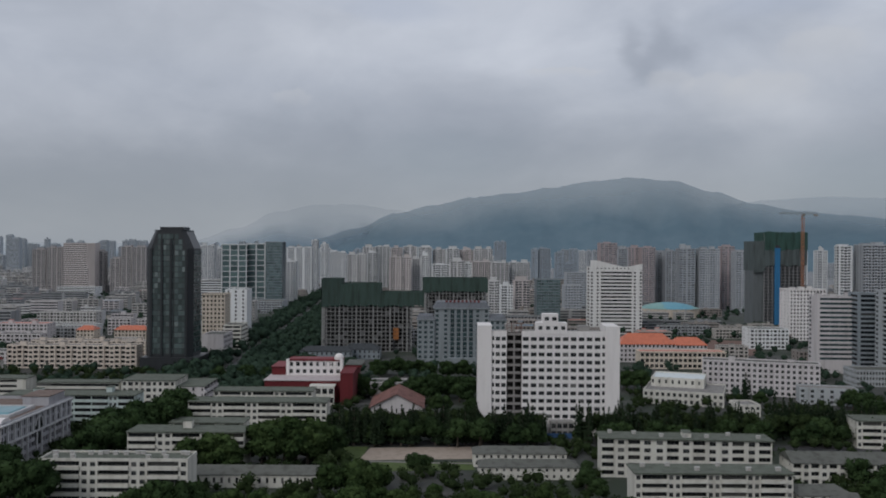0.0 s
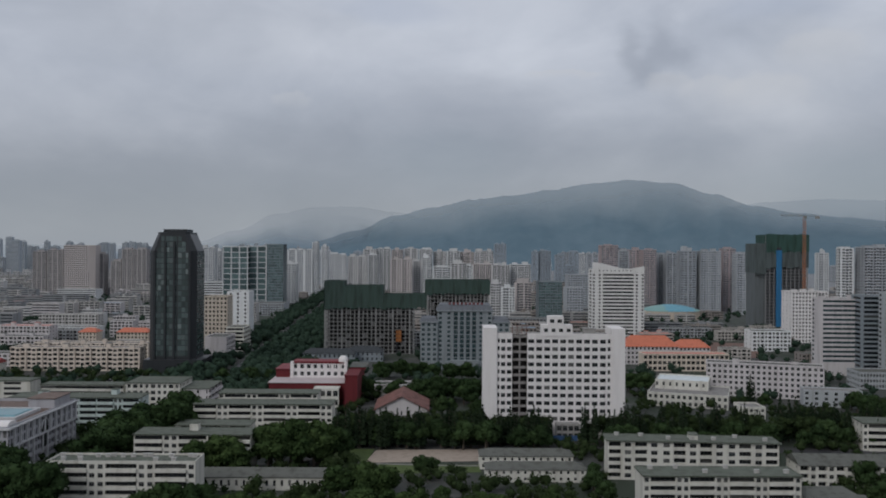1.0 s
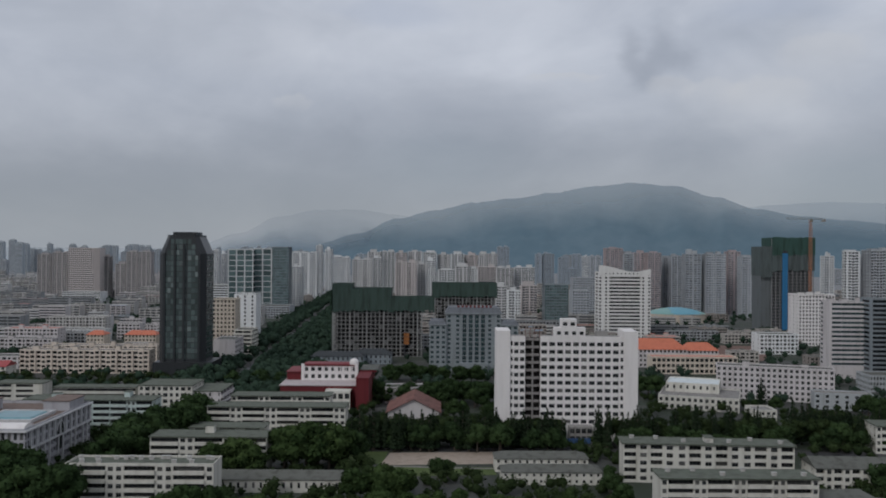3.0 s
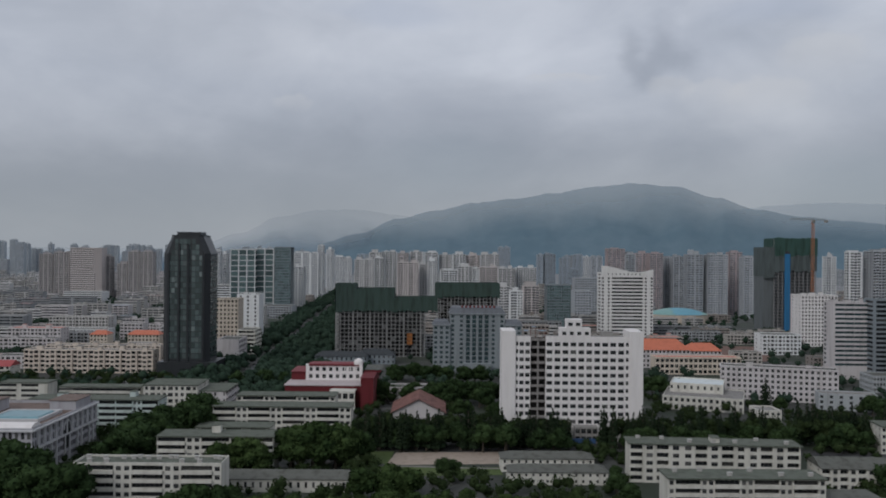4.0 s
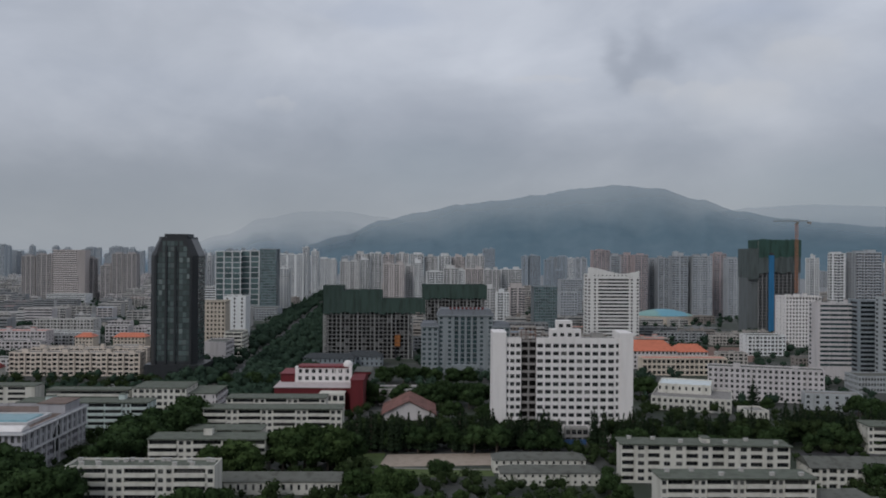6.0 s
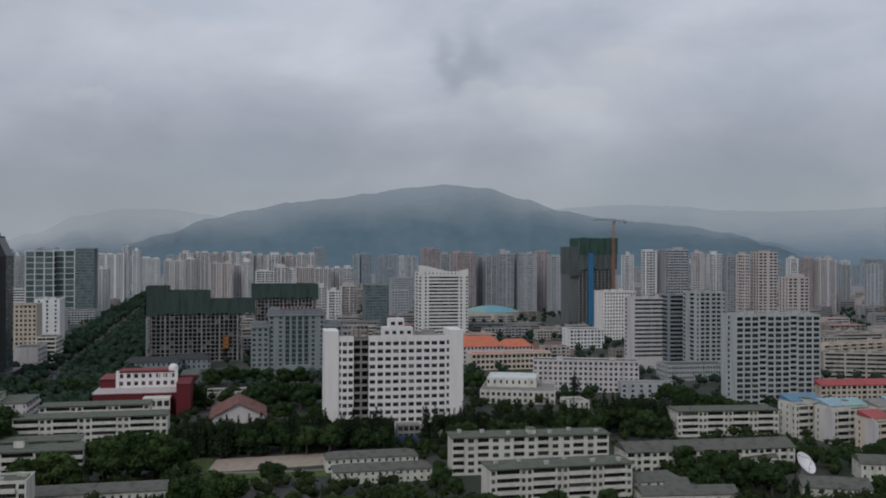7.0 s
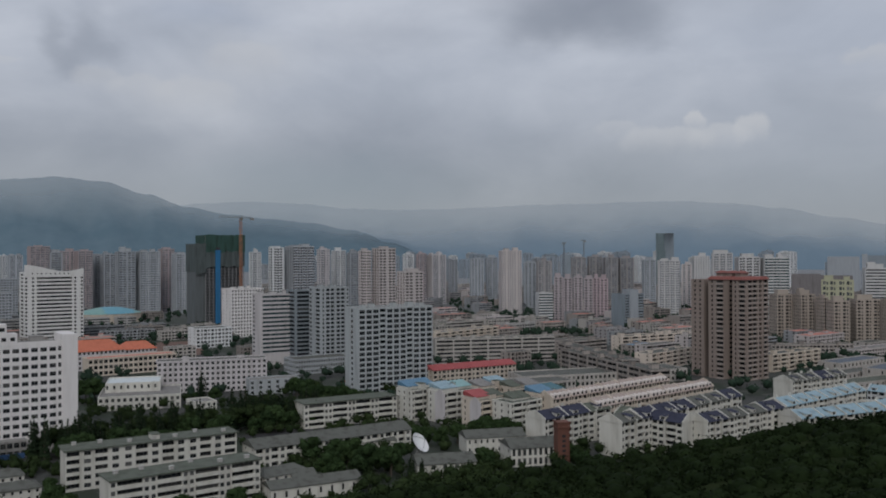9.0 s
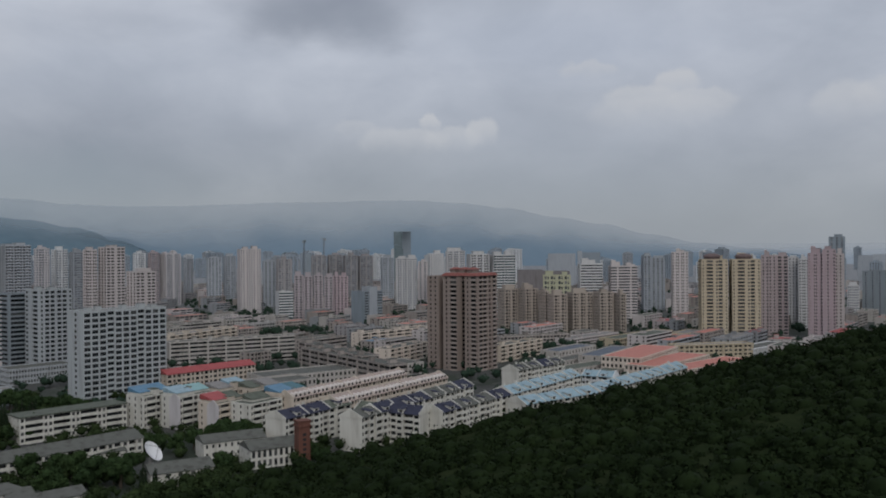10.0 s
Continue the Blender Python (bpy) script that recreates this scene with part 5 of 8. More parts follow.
def crane(x, y, z0, top, rot, reach=26.0, label="orange lattice tower crane beside the unfinished tower", mast=(0.34, 0.15, 0.08)):
    ob = thing("tower_crane", x, y, z0, rot, label, "crane", "cranes")
    g = Geo()
    s = 1.1
    H = top - z0
    for a, b in ((-s, -s), (s, -s), (s, s), (-s, s)):
        g.tube((a, b, 0), (a, b, H), 0.22, 0.22, 4)
    for k in range(int(H / 2.6)):
        z = k * 2.6
        for p, q in (((-s, -s), (s, -s)), ((s, -s), (s, s)), ((s, s), (-s, s)), ((-s, s), (-s, -s))):
            g.tube((*p, z), (*q, z + 2.6), 0.12, 0.12, 4)
    part("mast", g, [surface("crane_paint_%d" % (mast[0] * 100), mast, stain=0.2)], ob)
    j = Geo()
    for q in (-0.7, 0.7):
        j.tube((-reach, q, H), (reach * 0.62, q, H), 0.16, 0.16, 4)
    j.tube((-reach, 0, H + 1.4), (reach * 0.5, 0, H + 1.4), 0.16, 0.16, 4)
    for i in range(14):
        xx = -reach + reach * 1.5 * i / 14
        j.tube((xx, -0.7, H), (xx + 1.3, 0, H + 1.4), 0.09, 0.09, 4)
        j.tube((xx + 2.6, 0.7, H), (xx + 1.3, 0, H + 1.4), 0.09, 0.09, 4)
    jib = part("jib", j, [surface("crane_grey", (0.20, 0.19, 0.16), stain=0.2)], ob)
    c = Geo()
    c.box(reach * 0.48, -1.0, H - 2.4, reach * 0.62, 1.0, H, 0)
    part("counterweight", c, [CONC], jib)
    k = Geo()
    k.box(-1.2, -2.2, H - 2.6, 1.2, -1.1, H - 0.2, 0)
    part("cab", k, [surface("crane_grey", (0.20, 0.19, 0.16))], jib)


# ---- near apartment blocks ----
block(-121.2, 283.0, 0.0, 47.0, 14.5, d=11, fl=2.8, near=True, roof=ROOF_GREEN, wall=PLASTER, front="nBnnBnnBn", repeat=False, side="...", vents=16, label="white five storey apartment block with dark loggias and flat roof", group="apartment blocks")
block(63.8, 319.1, -4.0, 60.2, 14.5, d=11, fl=2.8, near=True, roof=ROOF_GREEN, wall=PLASTER, front="lwlwwlwlwwlwl", repeat=False, side="...", sheds=1, vents=7, eave=0.7, label="white five storey apartment block with overhanging grey roof edge", group="apartment blocks")
block(65.4, 272.2, 0.0, 48.6, 13.8, d=11, fl=2.8, near=True, roof=ROOF_GREEN, wall=PLASTER, front="nBnnBnnBnnBn", repeat=False, side="...", vents=6, eave=0.35, label="white five storey apartment block with ribbon balconies", group="apartment blocks")
block(-108.0, 325.7, 0.0, 42.5, 14.5, d=12, fl=2.8, near=True, roof=ROOF_GREEN, wall=PLASTER, front="BnnBnnB", repeat=False, side="...", sheds=1, eave=0.35, label="cream white apartment block half hidden by trees", group="apartment blocks")
block(-103.0, 360.4, 0.0, 30.0, 11.0, d=11, fl=2.8, near=True, roof=ROOF_GREEN, wall=PLASTER, front="nBn", side="...", eave=0.35, label="grey roofed apartment block behind tall trees", group="apartment blocks")
block(-103.4, 389.0, 0.0, 60.3, 14.5, d=12, fl=2.8, near=True, roof=ROOF_GREEN, wall=PLASTER, front="BnnBnnBnnBnn", repeat=False, side=".n.n.", eave=0.35, label="white five storey apartment block with stepped loggias", group="apartment blocks")
block(-99.6, 418.2, 0.0, 46.3, 14.5, d=12, fl=2.8, near=True, roof=ROOF_GREEN, wall=PLASTER, front="nBnnBnnBn", side="...", eave=0.35, label="white apartment block with pale green roof", group="apartment blocks")
block(-190.3, 404.0, 0.0, 58.5, 14.5, d=13, fl=2.8, near=True, roof=ROOF_GREEN, wall=TEALWALL, front="BnnB", side="..n..", sheds=2, eave=0.35, label="pale teal apartment block with glazed balconies", group="apartment blocks")
block(-149.7, 438.3, 0.0, 26.3, 16.0, d=22, fl=2.8, near=True, roof=ROOF_GREEN, wall=PLASTER, front="wWw", side="w.w", eave=0.35, label="pale blue white block with parapet roof", group="apartment blocks")
block(-193.9, 444.4, 0.0, 40.6, 14.0, d=10, fl=2.8, near=True, roof=ROOF_GREEN, wall=PLASTER, front="rr", side="...", eave=0.35, label="cream low block with ribbon windows", group="apartment blocks")
block(-123.6, 440.6, 0.0, 13.9, 13.0, d=26, fl=2.8, near=True, roof=ROOF_GREEN, wall=PINKWHITE, front="..n", side="B", eave=0.35, label="cream block with white balcony bands", group="apartment blocks")
block(-229.4, 456.4, 0.0, 24.7, 14.0, d=12, fl=2.8, near=True, roof=ROOF_GREEN, wall=PLASTER, front="r.r..", side="..", eave=0.35, label="cream stepped block with flat roof", group="apartment blocks")
# ---- large slab with small windows and its neighbours ----
slab_hotel(22.8, 389.4, -1.2, 61.9, 48.0, d=16)
gable(18.6, 332.8, 0.0, 34.9, 5.0, d=10, fl=3.0, rise=1.7, hip=4, near=True, front="s", wall=PLASTER, roof=ROOF_GREY, name="low_building", label="long two storey white house with grey roof", group="low houses")
gable(19.8, 314.4, 0.0, 35.4, 4.5, d=10, fl=3.0, rise=1.7, hip=4, near=True, front="s", wall=PLASTER, roof=ROOF_GREY, name="low_building", label="long white house with grey roof by the yard", group="low houses")
gable(-77.1, 302.6, 0.0, 41.1, 4.5, d=10, rise=2.0, fl=4.4, near=True, front="s", name="low_building", label="long single storey house under grey roof", group="low houses")
black_tower(-184.0, 578.5, 0.0, 30.5, 93.5, d=25)
block(-186.8, 730.2, 0.0, 18.7, 42.6, d=20, fl=3.4, front="w", wall=CREAM, cornice=0.5, name="office_building", label="cream office building with small square windows")
block(-185.4, 803.4, 0.0, 19.8, 42.9, d=22, fl=3.4, front=".w.", wall=FARWHITE, sheds=2, name="office_building", label="plain white office building with few windows")
block(-164.1, 643.1, 0.0, 15.9, 18.0, d=28, fl=3.2, front="....", side="W", wall=PINKWHITE, label="pale blank walled block with side windows")
block(-162.5, 703.1, 0.0, 13.8, 19.7, d=24, fl=3.2, front="B", side="B", wall=PLASTER, label="white block with balcony bands")
block(-278.9, 590.7, 0.0, 85.6, 15.7, d=13, pane=GLASS_DARK, front="lHl|", side="n.n", wall=APRICOT, roof=ROOF_PALE, near=False, sheds=6, label="cream six storey apartment row with dark balconies", group="cream apartment rows")
block(-291.8, 654.4, 0.0, 83.8, 12.0, d=13, pane=GLASS_DARK, front="lHl|", side="n.n", wall=APRICOT, roof=ROOF_PALE, near=False, sheds=6, label="cream six storey apartment row with dark balconies", group="cream apartment rows")
gable(-291.0, 734.3, 0.0, 14.4, 12.0, d=14, rise=3, roof=ROOF_ORANGE, wall=CREAM, hip=4, label="cream block with orange sheet roof", group="orange roofs")
gable(-259.8, 734.1, 0.0, 26.0, 12.2, d=14, rise=3, roof=ROOF_ORANGE, wall=CREAM, hip=4, label="long cream block with orange sheet roof", group="orange roofs")
block(-417.0, 905.5, 0.0, 42.8, 5.6, d=20, front="r", wall=PINKWHITE, sheds=2, label="pale low office with penthouse", name="office_building")
block(-348.5, 784.9, 0.0, 54.5, 11.9, d=16, front="W", wall=FARWHITE, pane=GLASS_PALE, name="office_building", label="long white low office with big windows")
block(-350.2, 924.9, 0.0, 23.4, 6.7, d=20, front="w", wall=BEIGE, sheds=1, name="office_building", label="beige low office with flat roof")
# ---- boulevard side: construction frames, grey hall, red theatre ----
frame_building(-83.9, 695.9, 0.0, 69.6, 38.0, d=24, nets=((0.0, 0.64, 17.5), (0.64, 1.13, 11.0), (0.0, 0.2, 21.0)))
frame_building(-4.9, 801.7, 0.0, 55.1, 44.7, d=24, nets=((-0.02, 1.02, 12.5),))
grey_hall(3.7, 602.4, 0.0, 37.2, 45.6, d=24)
red_theatre(-85.3, 468.3, 0.0, 47.0, 20.2, d=40)
gable(-91.6, 630.7, 0.0, 36.8, 7.6, d=16, rise=3, fl=4, roof=ROOF_DARK, wall=SLATEWALL, front=".n", hip=5, name="hall", label="low grey hall with dark hipped roof", group="dark halls")
gable(-63.0, 647.9, 0.0, 27.1, 7.0, d=18, rise=3.5, fl=4, roof=ROOF_DARK, wall=SLATEWALL, front=".n", hip=6, name="hall", label="grey hall with dark roof below the frame", group="dark halls")
gable(-26.6, 430.5, 0.0, 24.6, 4.8, d=30, rise=6.0, roof=RUST, wall=PINKWHITE, front="..s..", fl=4.8, along=False, over=1.2, name="hall", label="pale hall under a broad rusty red roof")
block(-30.8, 481.4, 0.0, 33.6, 9.0, d=14, fl=4, front="....", wall=PINKWHITE, near=True, name="hall", label="pale flat roofed hall behind the rusty roof")
# ---- towers on the west side ----
tower(-677.2, 1508.2, 0.0, 22.8, 74.2, d=20, label="beige residential high-rise with ribbed facade", group="beige high-rises", wall=HZBEIGE, front="|ll|", pane=GLASS_MID)
tower(-652.3, 1507.9, 0.0, 25.7, 77.2, d=20, label="beige residential high-rise with ribbed facade", group="beige high-rises", wall=HZBEIGE, front="|ll|", pane=GLASS_MID)
tower(-569.1, 1507.1, 0.0, 12.4, 71.1, d=20, label="beige residential high-rise with ribbed facade", group="beige high-rises", wall=HZBEIGE, front="|ll|", pane=GLASS_MID)
tower(-545.1, 1506.9, 0.0, 17.1, 58.9, d=20, label="beige residential high-rise with ribbed facade", group="beige high-rises", wall=HZBEIGE, front="|ll|", pane=GLASS_MID)
tower(-526.2, 1506.8, 0.0, 17.2, 79.1, d=20, label="beige residential high-rise with ribbed facade", group="beige high-rises", wall=HZBEIGE, front="|ll|", pane=GLASS_MID)
tower(-508.0, 1506.6, 0.0, 22.9, 79.2, d=20, label="beige residential high-rise with ribbed facade", group="beige high-rises", wall=HZBEIGE, front="|ll|", pane=GLASS_MID)
block(-616.3, 1487.6, 0.0, 52.6, 85.0, d=24, front="H", wall=HZPINK, pane=GLASS, fl=3.5, name="hotel_tower", label="broad pale hotel slab with a grid of windows")
block(-593.0, 1407.3, 0.0, 60.5, 15.2, d=30, front="r", wall=FARWHITE, name="hotel_podium", label="white podium with ribbon windows")
tower(-445.1, 1706.0, 0.0, 25.9, 83.0, d=18, label="pale far residential high-rise with bays", group="pale high-rises", wall=FARWHITE)
tower(-430.4, 1755.8, 0.0, 13.4, 76.5, d=18, label="pale far residential high-rise with bays", group="pale high-rises", wall=FARWHITE)
tower(-208.3, 1253.7, 0.0, 15.9, 60.5, d=18, label="pale far residential high-rise with bays", group="pale high-rises", wall=FARWHITE)
tower(-246.1, 1504.1, 0.0, 42.0, 80.1, d=18, label="pale far residential high-rise with bays", group="pale high-rises", wall=FARWHITE)
tower(-231.8, 1704.0, 0.0, 10.8, 94.2, d=18, label="pale far residential high-rise with bays", group="pale high-rises", wall=FARWHITE)
tower(-227.2, 1803.9, 0.0, 13.7, 87.0, d=18, label="pale far residential high-rise with bays", group="pale high-rises", wall=FARWHITE)
tower(-223.0, 1903.9, 0.0, 21.8, 71.7, d=18, label="pale far residential high-rise with bays", group="pale high-rises", wall=FARWHITE)
tower(-201.2, 1903.7, 0.0, 14.5, 69.4, d=18, label="pale far residential high-rise with bays", group="pale high-rises", wall=FARWHITE)
block(-272.9, 1154.3, 0.0, 32.9, 84.3, d=26, front="|p|p|p|", repeat=False, side="gg", fl=7.2, wall=FARWHITE, pane=GLASS_BLUE, name="office_tower", label="glass office slab with white frame grid")
block(-242.0, 1164.0, 0.0, 24.4, 85.3, d=26, front="|p|p|", repeat=False, side="gg", fl=7.2, wall=FARWHITE, pane=GLASS_BLUE, name="office_tower", label="glass office slab with white ribs")
block(-215.7, 1153.8, 0.0, 21.2, 87.7, d=30, front="g", side="g", fl=3.6, wall=SLATEWALL, pane=GLASS_BLUE, name="office_tower", label="dark blue glass tower wing")
block(-223.9, 1083.7, 0.0, 42.6, 14.9, d=40, front="W", wall=FARGREY, name="podium", label="grey shop podium below the glass towers")
block(-298.9, 1154.5, 0.0, 29.2, 38.0, d=30, front="r", wall=FARWHITE, name="podium", label="white low shop podium with bands")
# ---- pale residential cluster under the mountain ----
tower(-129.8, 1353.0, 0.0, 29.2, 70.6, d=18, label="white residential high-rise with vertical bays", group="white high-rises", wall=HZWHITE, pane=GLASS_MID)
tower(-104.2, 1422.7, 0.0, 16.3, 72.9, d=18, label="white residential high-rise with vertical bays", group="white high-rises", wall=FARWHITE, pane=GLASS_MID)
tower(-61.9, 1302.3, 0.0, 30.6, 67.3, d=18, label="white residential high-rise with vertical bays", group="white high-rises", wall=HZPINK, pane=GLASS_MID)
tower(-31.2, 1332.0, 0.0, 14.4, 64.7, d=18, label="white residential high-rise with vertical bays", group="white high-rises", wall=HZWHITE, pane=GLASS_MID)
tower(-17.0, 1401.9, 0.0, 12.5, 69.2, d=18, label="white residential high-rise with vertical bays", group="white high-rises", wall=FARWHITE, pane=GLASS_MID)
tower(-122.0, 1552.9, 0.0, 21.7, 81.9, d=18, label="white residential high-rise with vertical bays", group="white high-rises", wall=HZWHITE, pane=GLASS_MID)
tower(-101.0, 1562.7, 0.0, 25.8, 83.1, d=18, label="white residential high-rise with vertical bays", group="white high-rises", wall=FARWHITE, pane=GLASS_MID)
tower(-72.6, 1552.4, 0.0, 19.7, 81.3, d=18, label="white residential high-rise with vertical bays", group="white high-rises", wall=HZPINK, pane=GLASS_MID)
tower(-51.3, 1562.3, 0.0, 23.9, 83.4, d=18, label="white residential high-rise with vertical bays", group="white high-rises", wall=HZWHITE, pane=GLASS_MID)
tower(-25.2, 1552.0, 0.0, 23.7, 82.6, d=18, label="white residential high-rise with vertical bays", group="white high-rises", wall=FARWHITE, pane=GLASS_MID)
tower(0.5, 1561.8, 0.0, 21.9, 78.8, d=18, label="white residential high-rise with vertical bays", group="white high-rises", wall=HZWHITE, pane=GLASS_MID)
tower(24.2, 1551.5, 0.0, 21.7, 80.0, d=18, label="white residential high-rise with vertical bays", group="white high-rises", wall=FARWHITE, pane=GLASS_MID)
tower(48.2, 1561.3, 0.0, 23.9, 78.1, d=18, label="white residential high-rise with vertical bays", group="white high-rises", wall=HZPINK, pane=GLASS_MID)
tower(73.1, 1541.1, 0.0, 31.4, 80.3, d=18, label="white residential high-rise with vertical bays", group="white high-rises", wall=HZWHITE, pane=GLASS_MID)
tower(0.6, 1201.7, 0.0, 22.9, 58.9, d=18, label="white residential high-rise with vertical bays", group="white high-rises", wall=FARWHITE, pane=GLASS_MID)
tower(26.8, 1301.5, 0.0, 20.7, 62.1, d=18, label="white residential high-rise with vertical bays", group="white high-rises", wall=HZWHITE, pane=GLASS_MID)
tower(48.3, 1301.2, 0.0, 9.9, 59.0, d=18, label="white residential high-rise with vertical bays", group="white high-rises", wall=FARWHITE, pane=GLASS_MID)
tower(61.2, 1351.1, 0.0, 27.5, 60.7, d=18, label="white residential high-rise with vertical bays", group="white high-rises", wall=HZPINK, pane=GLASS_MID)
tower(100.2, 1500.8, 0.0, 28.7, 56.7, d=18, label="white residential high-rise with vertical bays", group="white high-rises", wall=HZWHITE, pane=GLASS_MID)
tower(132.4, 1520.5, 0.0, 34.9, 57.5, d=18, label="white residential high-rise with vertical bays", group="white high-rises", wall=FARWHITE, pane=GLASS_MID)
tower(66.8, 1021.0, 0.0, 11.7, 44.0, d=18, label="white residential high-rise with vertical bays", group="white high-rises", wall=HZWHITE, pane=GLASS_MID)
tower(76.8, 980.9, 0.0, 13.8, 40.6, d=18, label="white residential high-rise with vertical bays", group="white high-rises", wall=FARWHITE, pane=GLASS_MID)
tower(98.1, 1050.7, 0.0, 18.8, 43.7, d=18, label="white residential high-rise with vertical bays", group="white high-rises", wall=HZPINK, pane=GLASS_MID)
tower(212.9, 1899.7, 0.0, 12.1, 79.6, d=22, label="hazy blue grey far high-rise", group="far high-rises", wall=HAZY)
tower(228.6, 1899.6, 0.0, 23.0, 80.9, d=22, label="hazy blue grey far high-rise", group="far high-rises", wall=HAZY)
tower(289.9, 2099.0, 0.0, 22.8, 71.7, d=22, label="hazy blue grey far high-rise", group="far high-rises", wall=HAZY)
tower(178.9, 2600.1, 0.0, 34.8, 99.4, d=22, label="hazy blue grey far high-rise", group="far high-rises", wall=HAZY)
block(107.5, 900.6, 0.0, 24.1, 50.5, d=24, front="g", side="g", wall=SLATEWALL, pane=GLASS_BLUE, name="office_tower", label="dark teal glass office block with flat roof")
block(175.2, 1150.0, 0.0, 28.6, 50.8, d=26, front="W", wall=FARGREY, pane=GLASS_PALE, name="office_tower", label="plain grey office block with many windows")
block(151.0, 1000.2, 0.0, 19.1, 40.2, d=26, front="W", wall=FARGREY, pane=GLASS_PALE, name="office_tower", label="grey office block with pale bands")
wave_tower(153.1, 850.2, 0.0, 49.9, 68.3, d=22)
stadium(249.9, 1039.2, 0.0, 71.8, 10.7, d=56)
gable(177.3, 645.9, 0.0, 25.6, 11.9, d=16, rise=5, fl=3.4, roof=ROOF_ORANGE, wall=PINKWHITE, hip=6, front="w", name="school_block", label="lower pale school wing under orange hipped roof")
gable(137.8, 640.3, 0.0, 40.5, 13.1, d=19, rise=7, fl=3.4, roof=ROOF_ORANGE, wall=PINKWHITE, hip=8, front="w", name="school_block", label="pale school block under bright orange hipped roof")
block(144.3, 605.2, 0.0, 58.8, 12.0, d=14, fl=3.3, front="W", wall=CREAM, roof=ROOF_PINK, cornice=0.4, name="school_block", label="cream block with red roof trim")
# ---- dormitory, hall, towers to the east ----
block(157.1, 507.1, -18.6, 62.4, 19.0, d=14, fl=3.2, front="w", side="w", near=True, wall=PINKWHITE, roof=ROOF_GREY, cornice=0.35, sheds=2, name="dormitory", label="pale pink white dormitory with rows of square windows")
block(122.7, 486.1, -20.0, 27.9, 12.0, d=24, fl=4, front="n.", side="w", near=True, wall=PLASTER, roof=ROOF_WHITE, name="hall", label="white hall with pale flat roof")
block(114.8, 471.4, -20.0, 41.0, 7.5, d=34, fl=3.6, front="w", side="w", near=True, wall=PLASTER, roof=ROOF_PALE, name="hall", label="white low annexe round the hall")
block(152.8, 434.3, 0.0, 11.1, 6.0, d=14, fl=3.0, front="w", near=True, wall=PLASTER, roof=ROOF_PALE, name="low_building", label="small white flat roofed house", group="low houses")
block(198.2, 471.3, -14.0, 29.0, 9.0, d=12, fl=3.0, front="w.", side="..", near=True, wall=GREYWALL, roof=ROOF_PALE, name="low_building", label="grey three storey workshop", group="low houses")
unfinished_tower(338.6, 928.6, 0.0, 55.0, 99.6, d=30)
block(324.5, 798.6, 0.0, 32.8, 46.4, d=24, fl=3.3, front="w", wall=PINKTILE, sheds=3, cornice=0.5, name="hotel", label="pale pink hotel with small windows and roof crest")
block(264.0, 729.1, 0.0, 31.8, 16.8, d=20, fl=3.3, front="Ww", wall=FARWHITE, label="white low office block with flat roof", name="office_building")
tower(236.8, 1249.5, 0.0, 23.9, 89.9, d=18, label="grey white residential high-rise with dark balconies", group="grey high-rises", wall=MAUVE)
tower(260.8, 1249.3, 0.0, 16.0, 82.1, d=18, label="grey white residential high-rise with dark balconies", group="grey high-rises", wall=FARGREY)
tower(276.7, 1249.1, 0.0, 18.4, 83.8, d=18, label="grey white residential high-rise with dark balconies", group="grey high-rises", wall=MAUVE)
tower(291.1, 1229.0, 0.0, 18.9, 83.9, d=18, label="grey white residential high-rise with dark balconies", group="grey high-rises", wall=MAUVE)
tower(319.9, 1258.7, 0.0, 10.5, 77.6, d=18, label="grey white residential high-rise with dark balconies", group="grey high-rises", wall=FARGREY)
tower(326.7, 1238.6, 0.0, 15.8, 79.4, d=18, label="grey white residential high-rise with dark balconies", group="grey high-rises", wall=FARGREY)
tower(320.8, 1148.7, 0.0, 20.6, 82.6, d=18, label="grey white residential high-rise with dark balconies", group="grey high-rises", wall=FARGREY)
tower(347.2, 1148.4, 0.0, 26.5, 82.8, d=18, label="grey white residential high-rise with dark balconies", group="grey high-rises", wall=FARGREY)
tower(392.7, 1198.0, 0.0, 16.9, 86.1, d=18, label="grey white residential high-rise with dark balconies", group="grey high-rises", wall=MAUVE)
tower(394.1, 1148.0, 0.0, 14.7, 79.5, d=18, label="grey white residential high-rise with dark balconies", group="grey high-rises", wall=FARGREY)
block(249.4, 436.0, -4.0, 49.3, 49.5, d=18, fl=3.0, near=True, front="KKKlKKKlKKK", repeat=False, side="..n..", sheds=5, pane=GLASS_DARK, wall=PALETILE, name="apartment_tower", label="pale grey apartment slab with a grid of dark windows", roof=ROOF_PALE)
block(258.3, 588.4, -3.0, 28.5, 51.3, d=16, fl=3.0, near=False, front=".rrrr.", repeat=False, side="n..", base=8, sheds=3, pane=GLASS_TEAL, wall=PINKWHITE, name="office_tower", label="white office slab with dark ribbon windows")
block(280.1, 575.4, -3.0, 11.6, 54.0, d=18, fl=3.0, near=False, pane=GLASS_DARK, wall=SLATEWALL, front="l", repeat=False, side="n", base=0, name="office_tower", label="grey stair tower with a dark slot")
block(287.5, 553.4, -3.0, 22.7, 56.5, d=18, fl=3.0, near=False, front=".n|ll|ll|n", repeat=False, side="n.l", pane=GLASS_DARK, wall=GREYTILE, name="apartment_tower", label="grey apartment tower with stacked balconies", sheds=2)
block(257.2, 530.7, -3.0, 41.6, 10.3, d=20, fl=3.0, near=True, wall=GREYWALL, front="n", side="n", name="podium", label="grey podium with narrow windows")
tower(458.9, 1053.0, 0.0, 12.2, 81.4, d=8.7, label="pale residential high-rise with ribbed bays", group="east high-rises", wall=FARWHITE)
